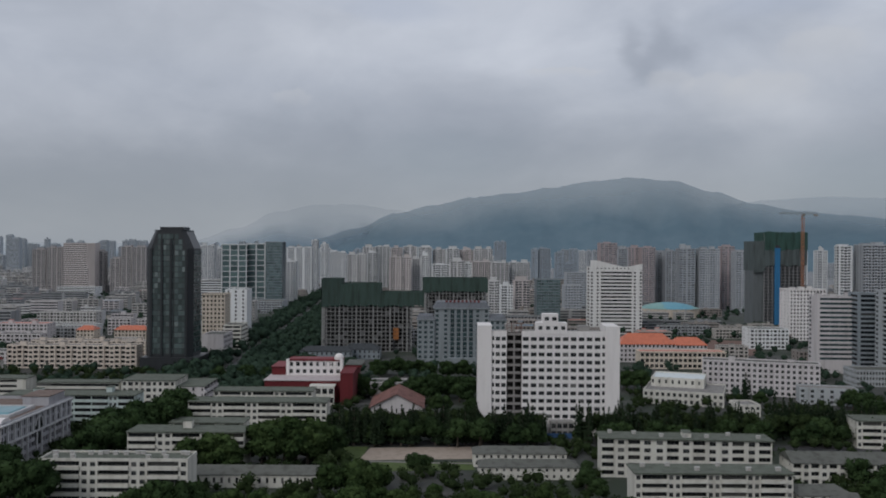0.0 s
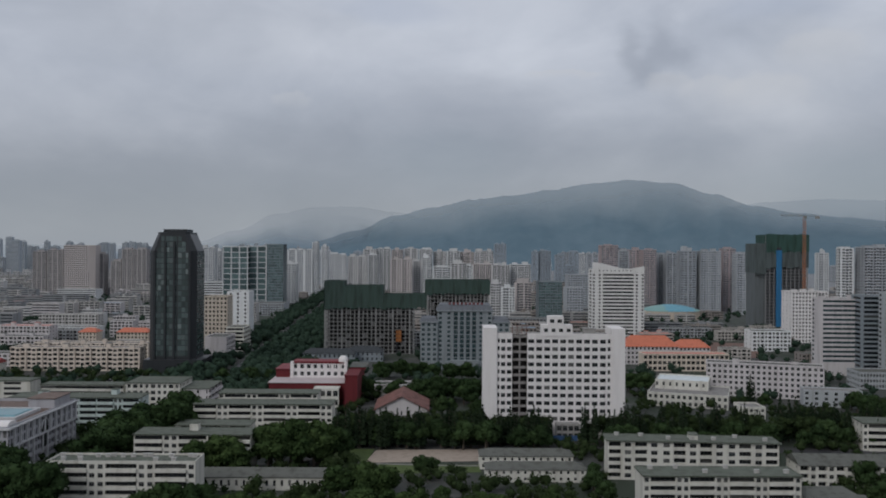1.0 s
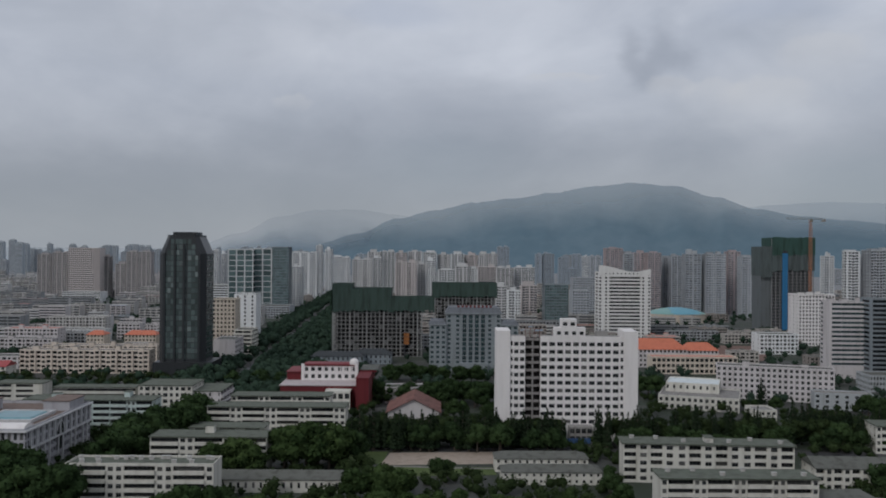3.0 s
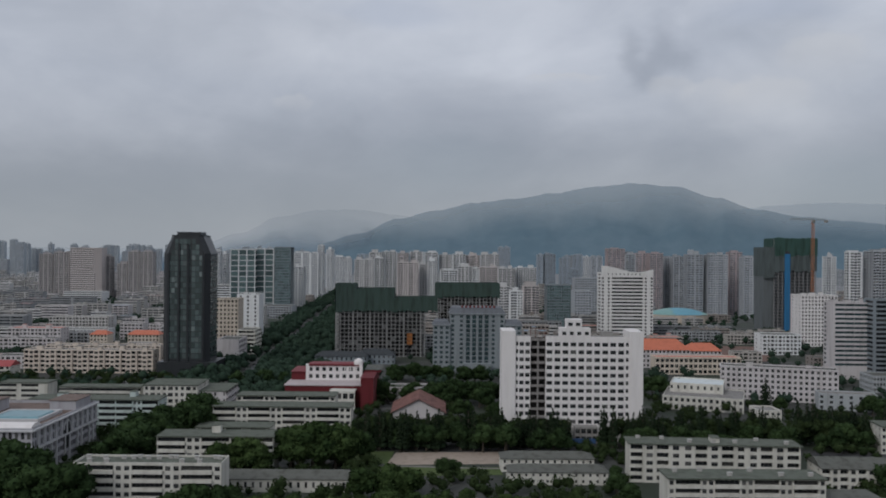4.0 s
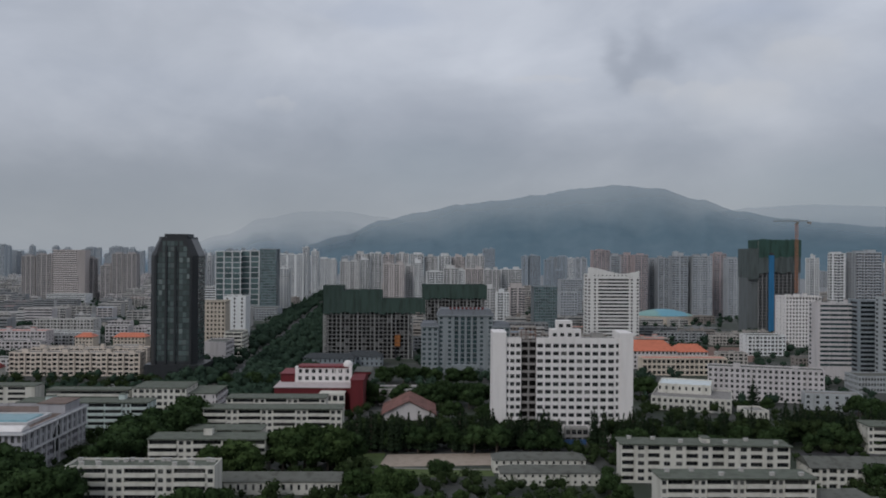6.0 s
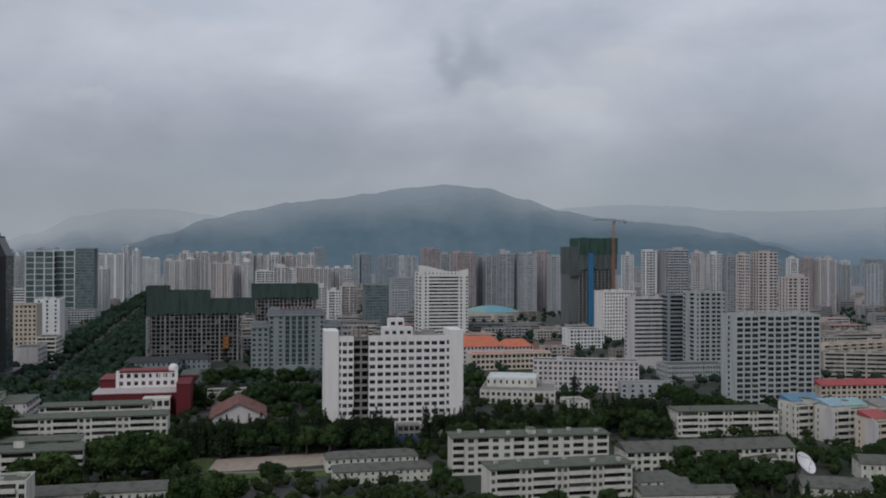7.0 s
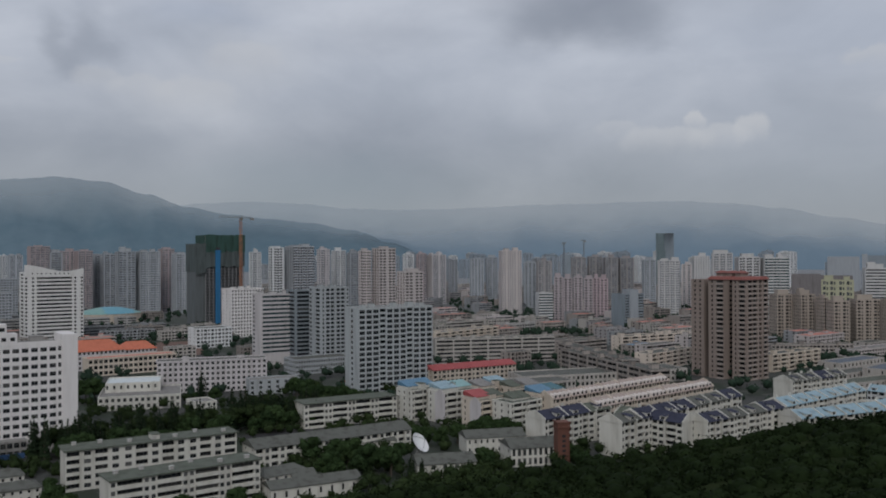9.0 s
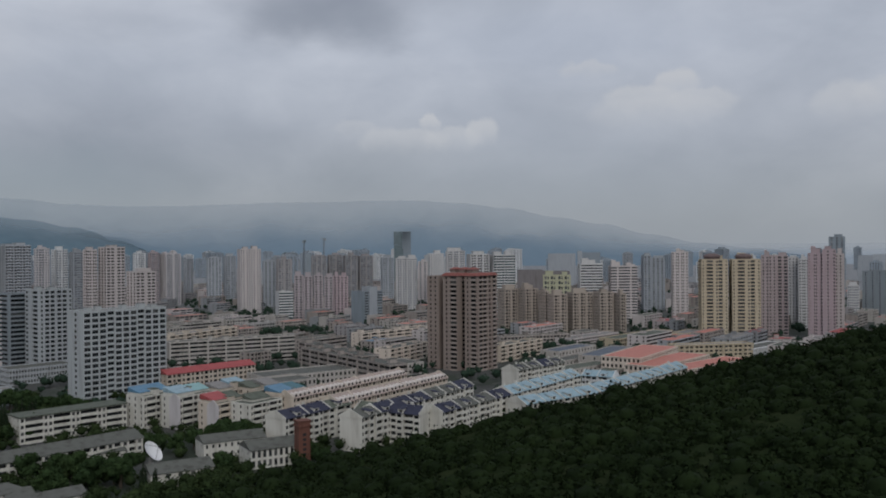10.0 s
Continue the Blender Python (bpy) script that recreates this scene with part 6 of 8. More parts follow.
tower(418.6, 908.1, 0.0, 14.2, 86.6, d=10.2, label="pale residential high-rise with ribbed bays", group="east high-rises", wall=FARWHITE)
tower(439.5, 900.7, 0.0, 27.4, 87.9, d=19.6, label="pale residential high-rise with ribbed bays", group="east high-rises", wall=FARGREY)
tower(541.0, 1024.0, 0.0, 14.3, 84.5, d=10.2, label="pale residential high-rise with ribbed bays", group="east high-rises", wall=PINKWHITE)
tower(584.3, 1061.8, 0.0, 16.1, 83.1, d=11.5, label="pale residential high-rise with ribbed bays", group="east high-rises", wall=FARWHITE)
tower(603.8, 1054.9, 0.0, 13.6, 80.1, d=9.7, label="pale residential high-rise with ribbed bays", group="east high-rises", wall=FARGREY)
tower(462.2, 786.7, 0.0, 10.1, 82.9, d=7.2, front="HH.HH", label="pale residential high-rise with ribbed bays", group="east high-rises", wall=HZPINK, pane=GLASS)
tower(478.9, 780.8, 0.0, 20.3, 85.2, d=14.5, front="HH.HH", label="pale residential high-rise with ribbed bays", group="east high-rises", wall=HZPINK, pane=GLASS)
tower(459.4, 703.0, 0.0, 20.8, 62.5, d=14.9, front="HH.HH", label="pale residential high-rise with ribbed bays", group="east high-rises", wall=HZPINK, pane=GLASS)
tower(736.3, 1114.3, 0.0, 13.1, 77.6, d=9.4, label="pale residential high-rise with ribbed bays", group="east high-rises", wall=FARWHITE)
tower(755.4, 1107.5, 0.0, 13.7, 77.6, d=9.8, label="pale residential high-rise with ribbed bays", group="east high-rises", wall=MAUVE)
tower(774.5, 1100.8, 0.0, 26.2, 76.0, d=18.7, label="pale residential high-rise with ribbed bays", group="east high-rises", wall=PINKWHITE)
tower(865.9, 1174.6, 0.0, 12.5, 67.5, d=9.0, label="pale residential high-rise with ribbed bays", group="east high-rises", wall=FARGREY)
# ---- low town east of the grey slab ----
block(363.1, 519.7, -22.6, 91.5, 18.0, d=14, front="|rr", wall=BEIGE, roof=ROOF_GREY, fl=3.0, sheds=8, label="long grey beige apartment row with balcony bands", group="long rows")
gable(294.8, 426.7, -5.5, 59.9, 11.0, d=13, rise=2.5, fl=3, roof=ROOF_RED, wall=CREAM, front="Ww", label="cream block under bright red roof")
block(291.3, 373.4, -8.0, 60.7, 8.0, d=24, fl=4, front="w", wall=BEIGE, roof=ROOF_GREY, name="market_hall", label="low market hall with dark flat roof", group="market halls")
block(334.7, 389.4, -16.4, 111.6, 8.0, d=26, fl=4, front="w", wall=BEIGE, roof=ROOF_GREY, name="market_hall", label="low market hall with grey flat roof", group="market halls")
block(178.9, 366.5, -6.0, 47.8, 12.0, d=13, fl=2.8, near=True, roof=ROOF_GREEN, wall=PLASTER, front="nBnnBn", side=".n.", eave=0.35, label="white four storey apartment block beside garages", group="apartment blocks")
gable(128.3, 307.9, -3.1, 67.9, 8.0, d=14, fl=2.9, rise=2.6, near=True, front="lw", wall=PLASTER, roof=ROOF_GREY, name="apartment_building", label="long white block under a shallow grey roof", group="apartment blocks")
gable(116.8, 274.4, 2.0, 17.1, 6.0, d=13, fl=3.2, rise=1.6, hip=3, near=True, front="n.", roof=ROOF_GREY, wall=PLASTER, name="low_building", label="low white house with dark roof", group="low houses")
coloured_block(229.3, 352.4, 3.0, 19.1, 15.0, 13, PLASTER, ((0.05, 0.95, 0.35, 1.0, 1.4, ROOF_BLUE),))
coloured_block(237.8, 337.5, 3.0, 21.9, 15.0, 13, PLASTER, ((0.02, 0.5, 0.2, 0.95, 1.6, ROOF_LIGHTBLUE), (0.55, 1.0, 0.4, 1.0, 1.1, ROOF_AQUA)), True)
coloured_block(240.2, 313.4, 3.0, 18.7, 14.0, 13, CREAM, ((0.05, 0.6, 0.3, 1.0, 1.3, ROOF_RED), (0.62, 1.0, 0.3, 0.9, 0.9, ROOF_GREEN)), True)
coloured_block(247.6, 300.4, 3.0, 19.4, 14.0, 13, PLASTER, ((0.3, 0.9, 0.4, 0.9, 1.0, ROOF_GREEN),))
coloured_block(260.6, 335.3, 3.0, 19.9, 15.0, 13, CREAM, ((0.0, 0.45, 0.2, 1.0, 1.0, ROOF_PALE), (0.5, 1.0, 0.3, 1.0, 1.6, ROOF_LIGHTBLUE)))
coloured_block(272.1, 324.5, 3.0, 17.0, 15.0, 13, CREAM, ((0.0, 0.4, 0.3, 1.0, 0.9, ROOF_GREEN), (0.45, 1.0, 0.1, 0.8, 1.4, ROOF_PALE)))
coloured_block(267.8, 302.3, 3.0, 19.6, 15.0, 13, CREAM, ((0.0, 0.55, 0.1, 0.9, 1.5, ROOF_BLUE), (0.6, 1.0, 0.2, 1.0, 1.2, ROOF_TEAL)))
terrace(269.6, 296.8, 4.5, 89.5, 14.0, d=11, roof=ROOF_CREAM, wall=CREAM)
terrace(271.8, 270.5, 4.8, 89.8, 14.0, d=11, roof=ROOF_CREAM, wall=CREAM)
terrace(236.8, 266.9, 4.0, 42.2, 13.0, d=11, roof=ROOF_NAVY, wall=PLASTER, mix=(ROOF_NAVY, ROOF_NAVY, ROOF_GREEN))
terrace(252.6, 239.5, 7.2, 95.4, 14.0, d=11, roof=ROOF_NAVY, wall=PLASTER, mix=(ROOF_NAVY, ROOF_NAVY, ROOF_GREY))
terrace(269.7, 259.4, -79.1, 31.6, 13.0, d=11, roof=ROOF_NAVY, wall=PLASTER, mix=(ROOF_NAVY, ROOF_NAVY, ROOF_GREEN))
terrace(285.2, 223.6, 1.2, 55.0, 13.0, d=11, roof=ROOF_NAVY, wall=PLASTER, mix=(ROOF_NAVY, ROOF_NAVY, ROOF_GREY))
terrace(341.9, 225.2, 2.2, 72.3, 13.0, d=12, roof=ROOF_LIGHTBLUE, wall=PLASTER)
terrace(330.6, 211.0, -12.7, 50.9, 11.0, d=13, roof=ROOF_LIGHTBLUE, wall=PLASTER)
terrace(382.2, 200.2, -0.7, 107.7, 11.0, d=13, roof=ROOF_LIGHTBLUE, wall=PLASTER)
terrace(410.1, 264.9, -4.0, 46.7, 13.0, d=12, roof=ROOF_NAVY, wall=PLASTER, mix=(ROOF_NAVY, ROOF_GREY))
terrace(426.7, 234.1, -83.9, 18.0, 11.0, d=9, roof=ROOF_LIGHTBLUE, wall=FARWHITE)
block(477.9, 272.3, -8.4, 52.0, 5.0, d=16, fl=4, front="w.", roof=ROOF_GREEN, wall=BEIGE, name="market_hall", label="low grey green market hall with flat roof", group="market halls")
block(467.4, 248.4, -2.6, 57.6, 5.0, d=12, fl=4, front="w.", roof=ROOF_GREEN, wall=BEIGE, name="market_hall", label="low grey green market hall with flat roof", group="market halls")
block(511.3, 296.6, -2.7, 81.6, 5.0, d=14, fl=4, front="w.", roof=ROOF_GREY, wall=BEIGE, name="market_hall", label="long dark roofed market shed", group="market halls")
block(539.9, 312.9, -1.3, 53.5, 8.0, d=16, fl=4, front="w.", roof=ROOF_SLATE, wall=BEIGE, name="market_hall", label="low hall under a slate blue roof", group="market halls")
block(532.3, 277.1, 6.5, 65.7, 8.0, d=16, fl=4, front="w.", roof=ROOF_SLATE, wall=BEIGE, name="market_hall", label="low hall under a slate blue roof", group="market halls")
block(516.7, 347.9, 1.0, 60.4, 12.0, d=12, front="|Bn", roof=ROOF_GREY, wall=CREAM, sheds=3, label="cream walk-up row beside the tower", group="long rows")
block(595.0, 399.8, -31.2, 65.9, 9.0, d=12, front="W", roof=ROOF_GREY, wall=FILL_WARM, sheds=4, label="dull low row with grey roof", group="long rows")
block(636.3, 357.3, -5.4, 74.8, 6.0, d=16, front="W", roof=ROOF_PALE, wall=HZPINK, sheds=2, label="low pinkish row with pale roof", group="long rows")
block(506.5, 236.0, 4.8, 76.2, 12.0, d=26, fl=4, front="w", side="w", wall=APRICOT, roof=ROOF_PINK, cornice=0.3, parapet=0.35, name="school_block", label="cream school wing under a flat salmon roof", group="salmon roofed blocks")
block(496.1, 220.6, -2.8, 78.2, 9.0, d=22, fl=4, front="w", side="w", wall=APRICOT, roof=ROOF_PINK, cornice=0.3, parapet=0.35, name="school_block", label="cream school wing under a flat salmon roof", group="salmon roofed blocks")
block(505.8, 205.6, -8.8, 78.5, 7.0, d=18, fl=3.4, front="w", side="w", wall=APRICOT, roof=ROOF_PINK, cornice=0.3, parapet=0.35, name="school_block", label="low school wing under a flat salmon roof", group="salmon roofed blocks")
brown_tower(465.7, 373.4, -90.0, 39.4, 63.2, d=26.3)
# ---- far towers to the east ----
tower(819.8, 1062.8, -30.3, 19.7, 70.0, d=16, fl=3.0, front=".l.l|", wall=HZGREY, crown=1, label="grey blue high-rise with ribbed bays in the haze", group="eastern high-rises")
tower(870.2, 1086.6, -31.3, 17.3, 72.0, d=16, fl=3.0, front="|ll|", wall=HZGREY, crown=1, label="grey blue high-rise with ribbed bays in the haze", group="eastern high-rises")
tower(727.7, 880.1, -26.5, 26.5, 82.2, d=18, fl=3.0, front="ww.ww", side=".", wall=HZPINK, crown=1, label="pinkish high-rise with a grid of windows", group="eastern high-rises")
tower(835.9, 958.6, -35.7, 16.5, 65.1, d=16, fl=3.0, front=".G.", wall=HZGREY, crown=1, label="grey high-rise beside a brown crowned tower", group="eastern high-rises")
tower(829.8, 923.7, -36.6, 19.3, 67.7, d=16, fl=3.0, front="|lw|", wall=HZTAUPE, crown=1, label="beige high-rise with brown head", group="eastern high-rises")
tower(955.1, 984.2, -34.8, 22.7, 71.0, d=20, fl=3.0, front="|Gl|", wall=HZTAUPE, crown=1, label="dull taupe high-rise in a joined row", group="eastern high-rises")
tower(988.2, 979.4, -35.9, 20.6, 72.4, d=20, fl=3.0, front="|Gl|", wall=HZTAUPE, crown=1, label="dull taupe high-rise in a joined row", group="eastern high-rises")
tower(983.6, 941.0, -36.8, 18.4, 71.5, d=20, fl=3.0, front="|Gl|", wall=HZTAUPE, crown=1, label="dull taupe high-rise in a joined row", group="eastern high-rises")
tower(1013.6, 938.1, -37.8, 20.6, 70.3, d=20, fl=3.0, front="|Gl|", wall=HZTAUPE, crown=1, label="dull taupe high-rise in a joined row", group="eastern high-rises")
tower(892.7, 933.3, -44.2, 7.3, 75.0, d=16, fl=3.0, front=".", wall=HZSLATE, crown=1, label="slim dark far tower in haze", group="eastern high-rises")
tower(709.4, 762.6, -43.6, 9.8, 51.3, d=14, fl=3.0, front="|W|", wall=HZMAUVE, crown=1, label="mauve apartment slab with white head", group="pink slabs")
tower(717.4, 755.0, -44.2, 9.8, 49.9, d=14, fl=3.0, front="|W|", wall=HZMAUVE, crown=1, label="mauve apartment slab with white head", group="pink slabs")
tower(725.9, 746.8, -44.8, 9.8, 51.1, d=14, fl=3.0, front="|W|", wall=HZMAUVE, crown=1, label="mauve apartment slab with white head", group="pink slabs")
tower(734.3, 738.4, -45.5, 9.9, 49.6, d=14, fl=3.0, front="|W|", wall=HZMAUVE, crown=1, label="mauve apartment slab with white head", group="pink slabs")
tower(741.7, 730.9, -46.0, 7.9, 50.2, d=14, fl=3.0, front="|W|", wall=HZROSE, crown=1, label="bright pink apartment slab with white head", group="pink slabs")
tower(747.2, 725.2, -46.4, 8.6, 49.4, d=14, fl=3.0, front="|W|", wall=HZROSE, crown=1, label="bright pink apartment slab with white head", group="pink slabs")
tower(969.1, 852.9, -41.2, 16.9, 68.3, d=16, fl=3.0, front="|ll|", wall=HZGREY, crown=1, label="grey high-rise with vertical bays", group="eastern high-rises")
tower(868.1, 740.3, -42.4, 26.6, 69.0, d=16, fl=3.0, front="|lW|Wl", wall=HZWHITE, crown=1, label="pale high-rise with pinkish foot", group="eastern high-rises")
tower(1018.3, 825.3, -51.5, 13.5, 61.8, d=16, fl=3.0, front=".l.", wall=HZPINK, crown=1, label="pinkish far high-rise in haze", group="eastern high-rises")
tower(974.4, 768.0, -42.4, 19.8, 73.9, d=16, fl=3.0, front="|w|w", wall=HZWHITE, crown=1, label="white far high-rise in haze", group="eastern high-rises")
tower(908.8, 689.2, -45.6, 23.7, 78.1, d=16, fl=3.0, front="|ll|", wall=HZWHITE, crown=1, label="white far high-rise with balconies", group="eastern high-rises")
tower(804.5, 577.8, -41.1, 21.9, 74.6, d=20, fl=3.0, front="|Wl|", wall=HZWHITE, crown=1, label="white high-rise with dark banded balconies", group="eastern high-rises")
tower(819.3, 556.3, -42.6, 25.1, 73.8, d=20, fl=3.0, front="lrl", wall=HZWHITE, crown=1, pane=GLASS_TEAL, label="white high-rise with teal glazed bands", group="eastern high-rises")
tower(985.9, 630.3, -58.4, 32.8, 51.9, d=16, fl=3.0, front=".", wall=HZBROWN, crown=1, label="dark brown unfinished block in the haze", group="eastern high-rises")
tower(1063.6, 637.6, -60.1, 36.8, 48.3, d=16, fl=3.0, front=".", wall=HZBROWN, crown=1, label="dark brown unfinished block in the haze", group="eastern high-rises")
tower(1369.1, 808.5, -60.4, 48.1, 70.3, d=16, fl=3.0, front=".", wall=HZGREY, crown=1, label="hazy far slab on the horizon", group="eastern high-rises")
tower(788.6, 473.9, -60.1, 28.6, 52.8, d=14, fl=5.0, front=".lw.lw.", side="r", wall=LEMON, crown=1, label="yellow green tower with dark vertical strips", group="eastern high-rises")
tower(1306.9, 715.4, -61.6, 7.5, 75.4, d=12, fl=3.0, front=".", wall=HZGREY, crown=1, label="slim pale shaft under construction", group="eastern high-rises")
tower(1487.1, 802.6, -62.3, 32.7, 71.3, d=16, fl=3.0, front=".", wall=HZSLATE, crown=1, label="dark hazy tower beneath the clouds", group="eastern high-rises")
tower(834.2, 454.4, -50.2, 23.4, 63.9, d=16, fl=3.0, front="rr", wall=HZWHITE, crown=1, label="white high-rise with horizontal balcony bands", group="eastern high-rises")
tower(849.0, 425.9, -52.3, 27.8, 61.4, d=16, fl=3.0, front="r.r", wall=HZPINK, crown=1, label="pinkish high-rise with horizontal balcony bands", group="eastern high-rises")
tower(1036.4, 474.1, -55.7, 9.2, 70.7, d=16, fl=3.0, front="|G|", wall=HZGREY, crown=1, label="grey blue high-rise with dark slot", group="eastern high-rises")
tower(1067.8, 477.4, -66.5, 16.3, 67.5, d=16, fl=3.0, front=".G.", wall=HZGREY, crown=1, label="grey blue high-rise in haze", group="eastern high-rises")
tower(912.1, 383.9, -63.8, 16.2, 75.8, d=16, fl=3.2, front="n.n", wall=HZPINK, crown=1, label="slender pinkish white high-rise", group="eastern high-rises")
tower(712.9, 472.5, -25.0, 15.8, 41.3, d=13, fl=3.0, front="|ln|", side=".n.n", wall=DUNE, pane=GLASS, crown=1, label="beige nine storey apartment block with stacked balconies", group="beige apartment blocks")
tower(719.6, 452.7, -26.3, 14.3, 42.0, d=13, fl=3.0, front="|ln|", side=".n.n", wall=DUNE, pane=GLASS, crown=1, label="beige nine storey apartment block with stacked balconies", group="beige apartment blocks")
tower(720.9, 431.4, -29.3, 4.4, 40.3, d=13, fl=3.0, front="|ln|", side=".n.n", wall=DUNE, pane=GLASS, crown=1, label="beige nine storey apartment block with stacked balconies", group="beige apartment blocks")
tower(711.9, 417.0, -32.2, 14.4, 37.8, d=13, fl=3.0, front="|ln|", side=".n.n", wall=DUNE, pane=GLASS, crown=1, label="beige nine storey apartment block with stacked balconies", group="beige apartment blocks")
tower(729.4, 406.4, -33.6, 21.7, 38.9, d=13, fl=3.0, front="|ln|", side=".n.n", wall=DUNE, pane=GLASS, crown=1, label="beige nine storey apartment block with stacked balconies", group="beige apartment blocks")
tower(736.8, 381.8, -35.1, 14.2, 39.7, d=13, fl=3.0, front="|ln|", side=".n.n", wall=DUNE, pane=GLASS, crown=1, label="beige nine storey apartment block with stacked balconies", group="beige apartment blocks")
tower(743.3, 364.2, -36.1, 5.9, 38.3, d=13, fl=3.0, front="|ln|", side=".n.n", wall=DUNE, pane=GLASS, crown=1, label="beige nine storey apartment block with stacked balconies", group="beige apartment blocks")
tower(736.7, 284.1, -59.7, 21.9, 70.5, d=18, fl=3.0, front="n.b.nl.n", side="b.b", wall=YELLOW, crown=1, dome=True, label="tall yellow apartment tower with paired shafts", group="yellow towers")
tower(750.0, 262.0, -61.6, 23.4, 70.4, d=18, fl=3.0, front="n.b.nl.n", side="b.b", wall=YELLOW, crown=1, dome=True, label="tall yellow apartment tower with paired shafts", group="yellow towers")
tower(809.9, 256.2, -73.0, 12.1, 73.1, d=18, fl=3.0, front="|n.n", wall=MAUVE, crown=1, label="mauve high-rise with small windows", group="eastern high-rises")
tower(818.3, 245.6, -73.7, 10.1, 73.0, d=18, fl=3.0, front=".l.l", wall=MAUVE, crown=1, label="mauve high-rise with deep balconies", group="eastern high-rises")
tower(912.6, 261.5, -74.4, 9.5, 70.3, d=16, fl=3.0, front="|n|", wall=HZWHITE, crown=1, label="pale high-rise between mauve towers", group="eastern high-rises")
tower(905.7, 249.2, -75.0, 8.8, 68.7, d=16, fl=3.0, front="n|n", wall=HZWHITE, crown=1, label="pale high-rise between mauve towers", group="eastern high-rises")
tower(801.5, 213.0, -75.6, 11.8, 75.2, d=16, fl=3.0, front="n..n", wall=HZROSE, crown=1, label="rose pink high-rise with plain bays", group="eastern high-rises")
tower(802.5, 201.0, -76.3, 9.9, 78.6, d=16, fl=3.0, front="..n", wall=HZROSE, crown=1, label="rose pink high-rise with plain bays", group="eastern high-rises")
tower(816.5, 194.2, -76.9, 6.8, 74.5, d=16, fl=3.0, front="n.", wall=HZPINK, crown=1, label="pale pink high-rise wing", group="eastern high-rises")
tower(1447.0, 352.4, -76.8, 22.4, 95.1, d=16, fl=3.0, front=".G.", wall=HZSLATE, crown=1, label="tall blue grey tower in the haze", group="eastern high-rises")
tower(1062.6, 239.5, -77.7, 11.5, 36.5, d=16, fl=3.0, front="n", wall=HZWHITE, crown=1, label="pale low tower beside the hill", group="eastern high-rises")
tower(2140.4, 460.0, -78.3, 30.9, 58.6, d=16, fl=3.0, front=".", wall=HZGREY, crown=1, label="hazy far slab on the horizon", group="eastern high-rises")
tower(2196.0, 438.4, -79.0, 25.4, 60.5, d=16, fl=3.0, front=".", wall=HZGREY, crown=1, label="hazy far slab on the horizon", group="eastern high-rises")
# offices and low blocks of the eastern district
block(662.5, 738.0, -28.7, 16.4, 34.2, d=16, front="r", side=".", wall=HZWHITE, pane=GLASS_TEAL, sheds=1, name="office_tower", label="white office slab with teal glazed bands")
block(700.0, 643.8, -9.9, 24.4, 35.5, d=24, front="r", side="..", wall=HZSLATE, pane=GLASS_MID, sheds=1, name="office_tower", label="grey office tower with banded windows")
block(705.1, 641.2, -10.1, 10.7, 40.2, d=14, front=".", side=".", wall=HZGREY, name="office_tower", label="grey stepped office head storey")
block(1437.5, 1228.4, -50.2, 36.3, 117.4, d=26, front="g", side="g", wall=HZSLATE, pane=GLASS_BLUE, name="office_tower", label="tall dark teal tower rising over the skyline")
block(438.1, 471.0, -111.9, 105.5, 15.0, d=12, front="|rr", side="r", wall=FILL_WARM, roof=ROOF_GREY, fl=3.0, sheds=5, label="long dull grey walk-up row with balcony bands", group="long rows")
block(417.2, 446.2, -107.7, 116.1, 14.0, d=12, front="|rr", side="r", wall=FILL_WARM, roof=ROOF_GREY, fl=3.0, sheds=6, label="long dull grey walk-up row with balcony bands", group="long rows")
block(554.4, 670.0, -1.6, 72.6, 9.0, d=14, front="W", wall=FILL_PALE, roof=ROOF_PALE, sheds=3, label="pale low row with flat roof", group="long rows")
block(411.6, 587.2, 12.6, 84.4, 15.0, d=13, front="|Bn", wall=CREAM, roof=ROOF_PALE, sheds=5, label="cream row with stepped roof houses", group="long rows")
block(530.9, 493.9, -5.1, 79.5, 12.0, d=13, front="|Bn", wall=APRICOT, roof=ROOF_GREY, sheds=6, label="apricot walk-up row with roof houses", group="long rows")
block(456.8, 399.8, 10.4, 56.4, 12.0, d=13, front="|Bn", wall=APRICOT, roof=ROOF_GREY, sheds=3, label="apricot walk-up row with roof houses", group="long rows")
block(588.1, 246.9, -42.2, 60.1, 12.0, d=12, front="HH|", side="w", wall=YELLOW, roof=ROOF_PALE, cornice=0.5, name="school_block", label="long yellow school block with square windows")
block(632.0, 206.3, -8.7, 56.4, 8.0, d=16, front="|t", side=".", wall=FARWHITE, roof=ROOF_GREY, cornice=0.8, name="hall", label="white colonnaded hall with grey roof")
block(649.0, 320.2, -3.0, 97.5, 7.0, d=18, front="W", wall=YELLOW, roof=ROOF_GREEN, cornice=0.4, name="school_block", label="yellow low school block with flat roof")
block(713.7, 288.8, 1.8, 42.5, 8.0, d=14, front="W", wall=YELLOW, roof=ROOF_PALE, name="school_block", label="small yellow annexe of the school")
block(1096.0, 194.1, 0.0, 37.1, 52.1, d=37.1, front=".", wall=SLATEWALL, name="office_tower", label="dark slate block behind the hill")
institute(-212.0, 318.0, 0, 62.0, 18.0, d=60.0)
block(-240.0, 296.0, 0, 74.0, 10.0, d=20.0, fl=3.4, near=True, front="tW", side="t", wall=LILAC, roof=ROOF_PALE, cornice=0.6, name="institute_wing", label="lower lilac wing with pale roof")
gable(-296.6, 562.9, 0.0, 22.0, 7.8, d=14, rise=3, roof=ROOF_RED, wall=PLASTER, front="Ww", label="white block with a red sheet roof")
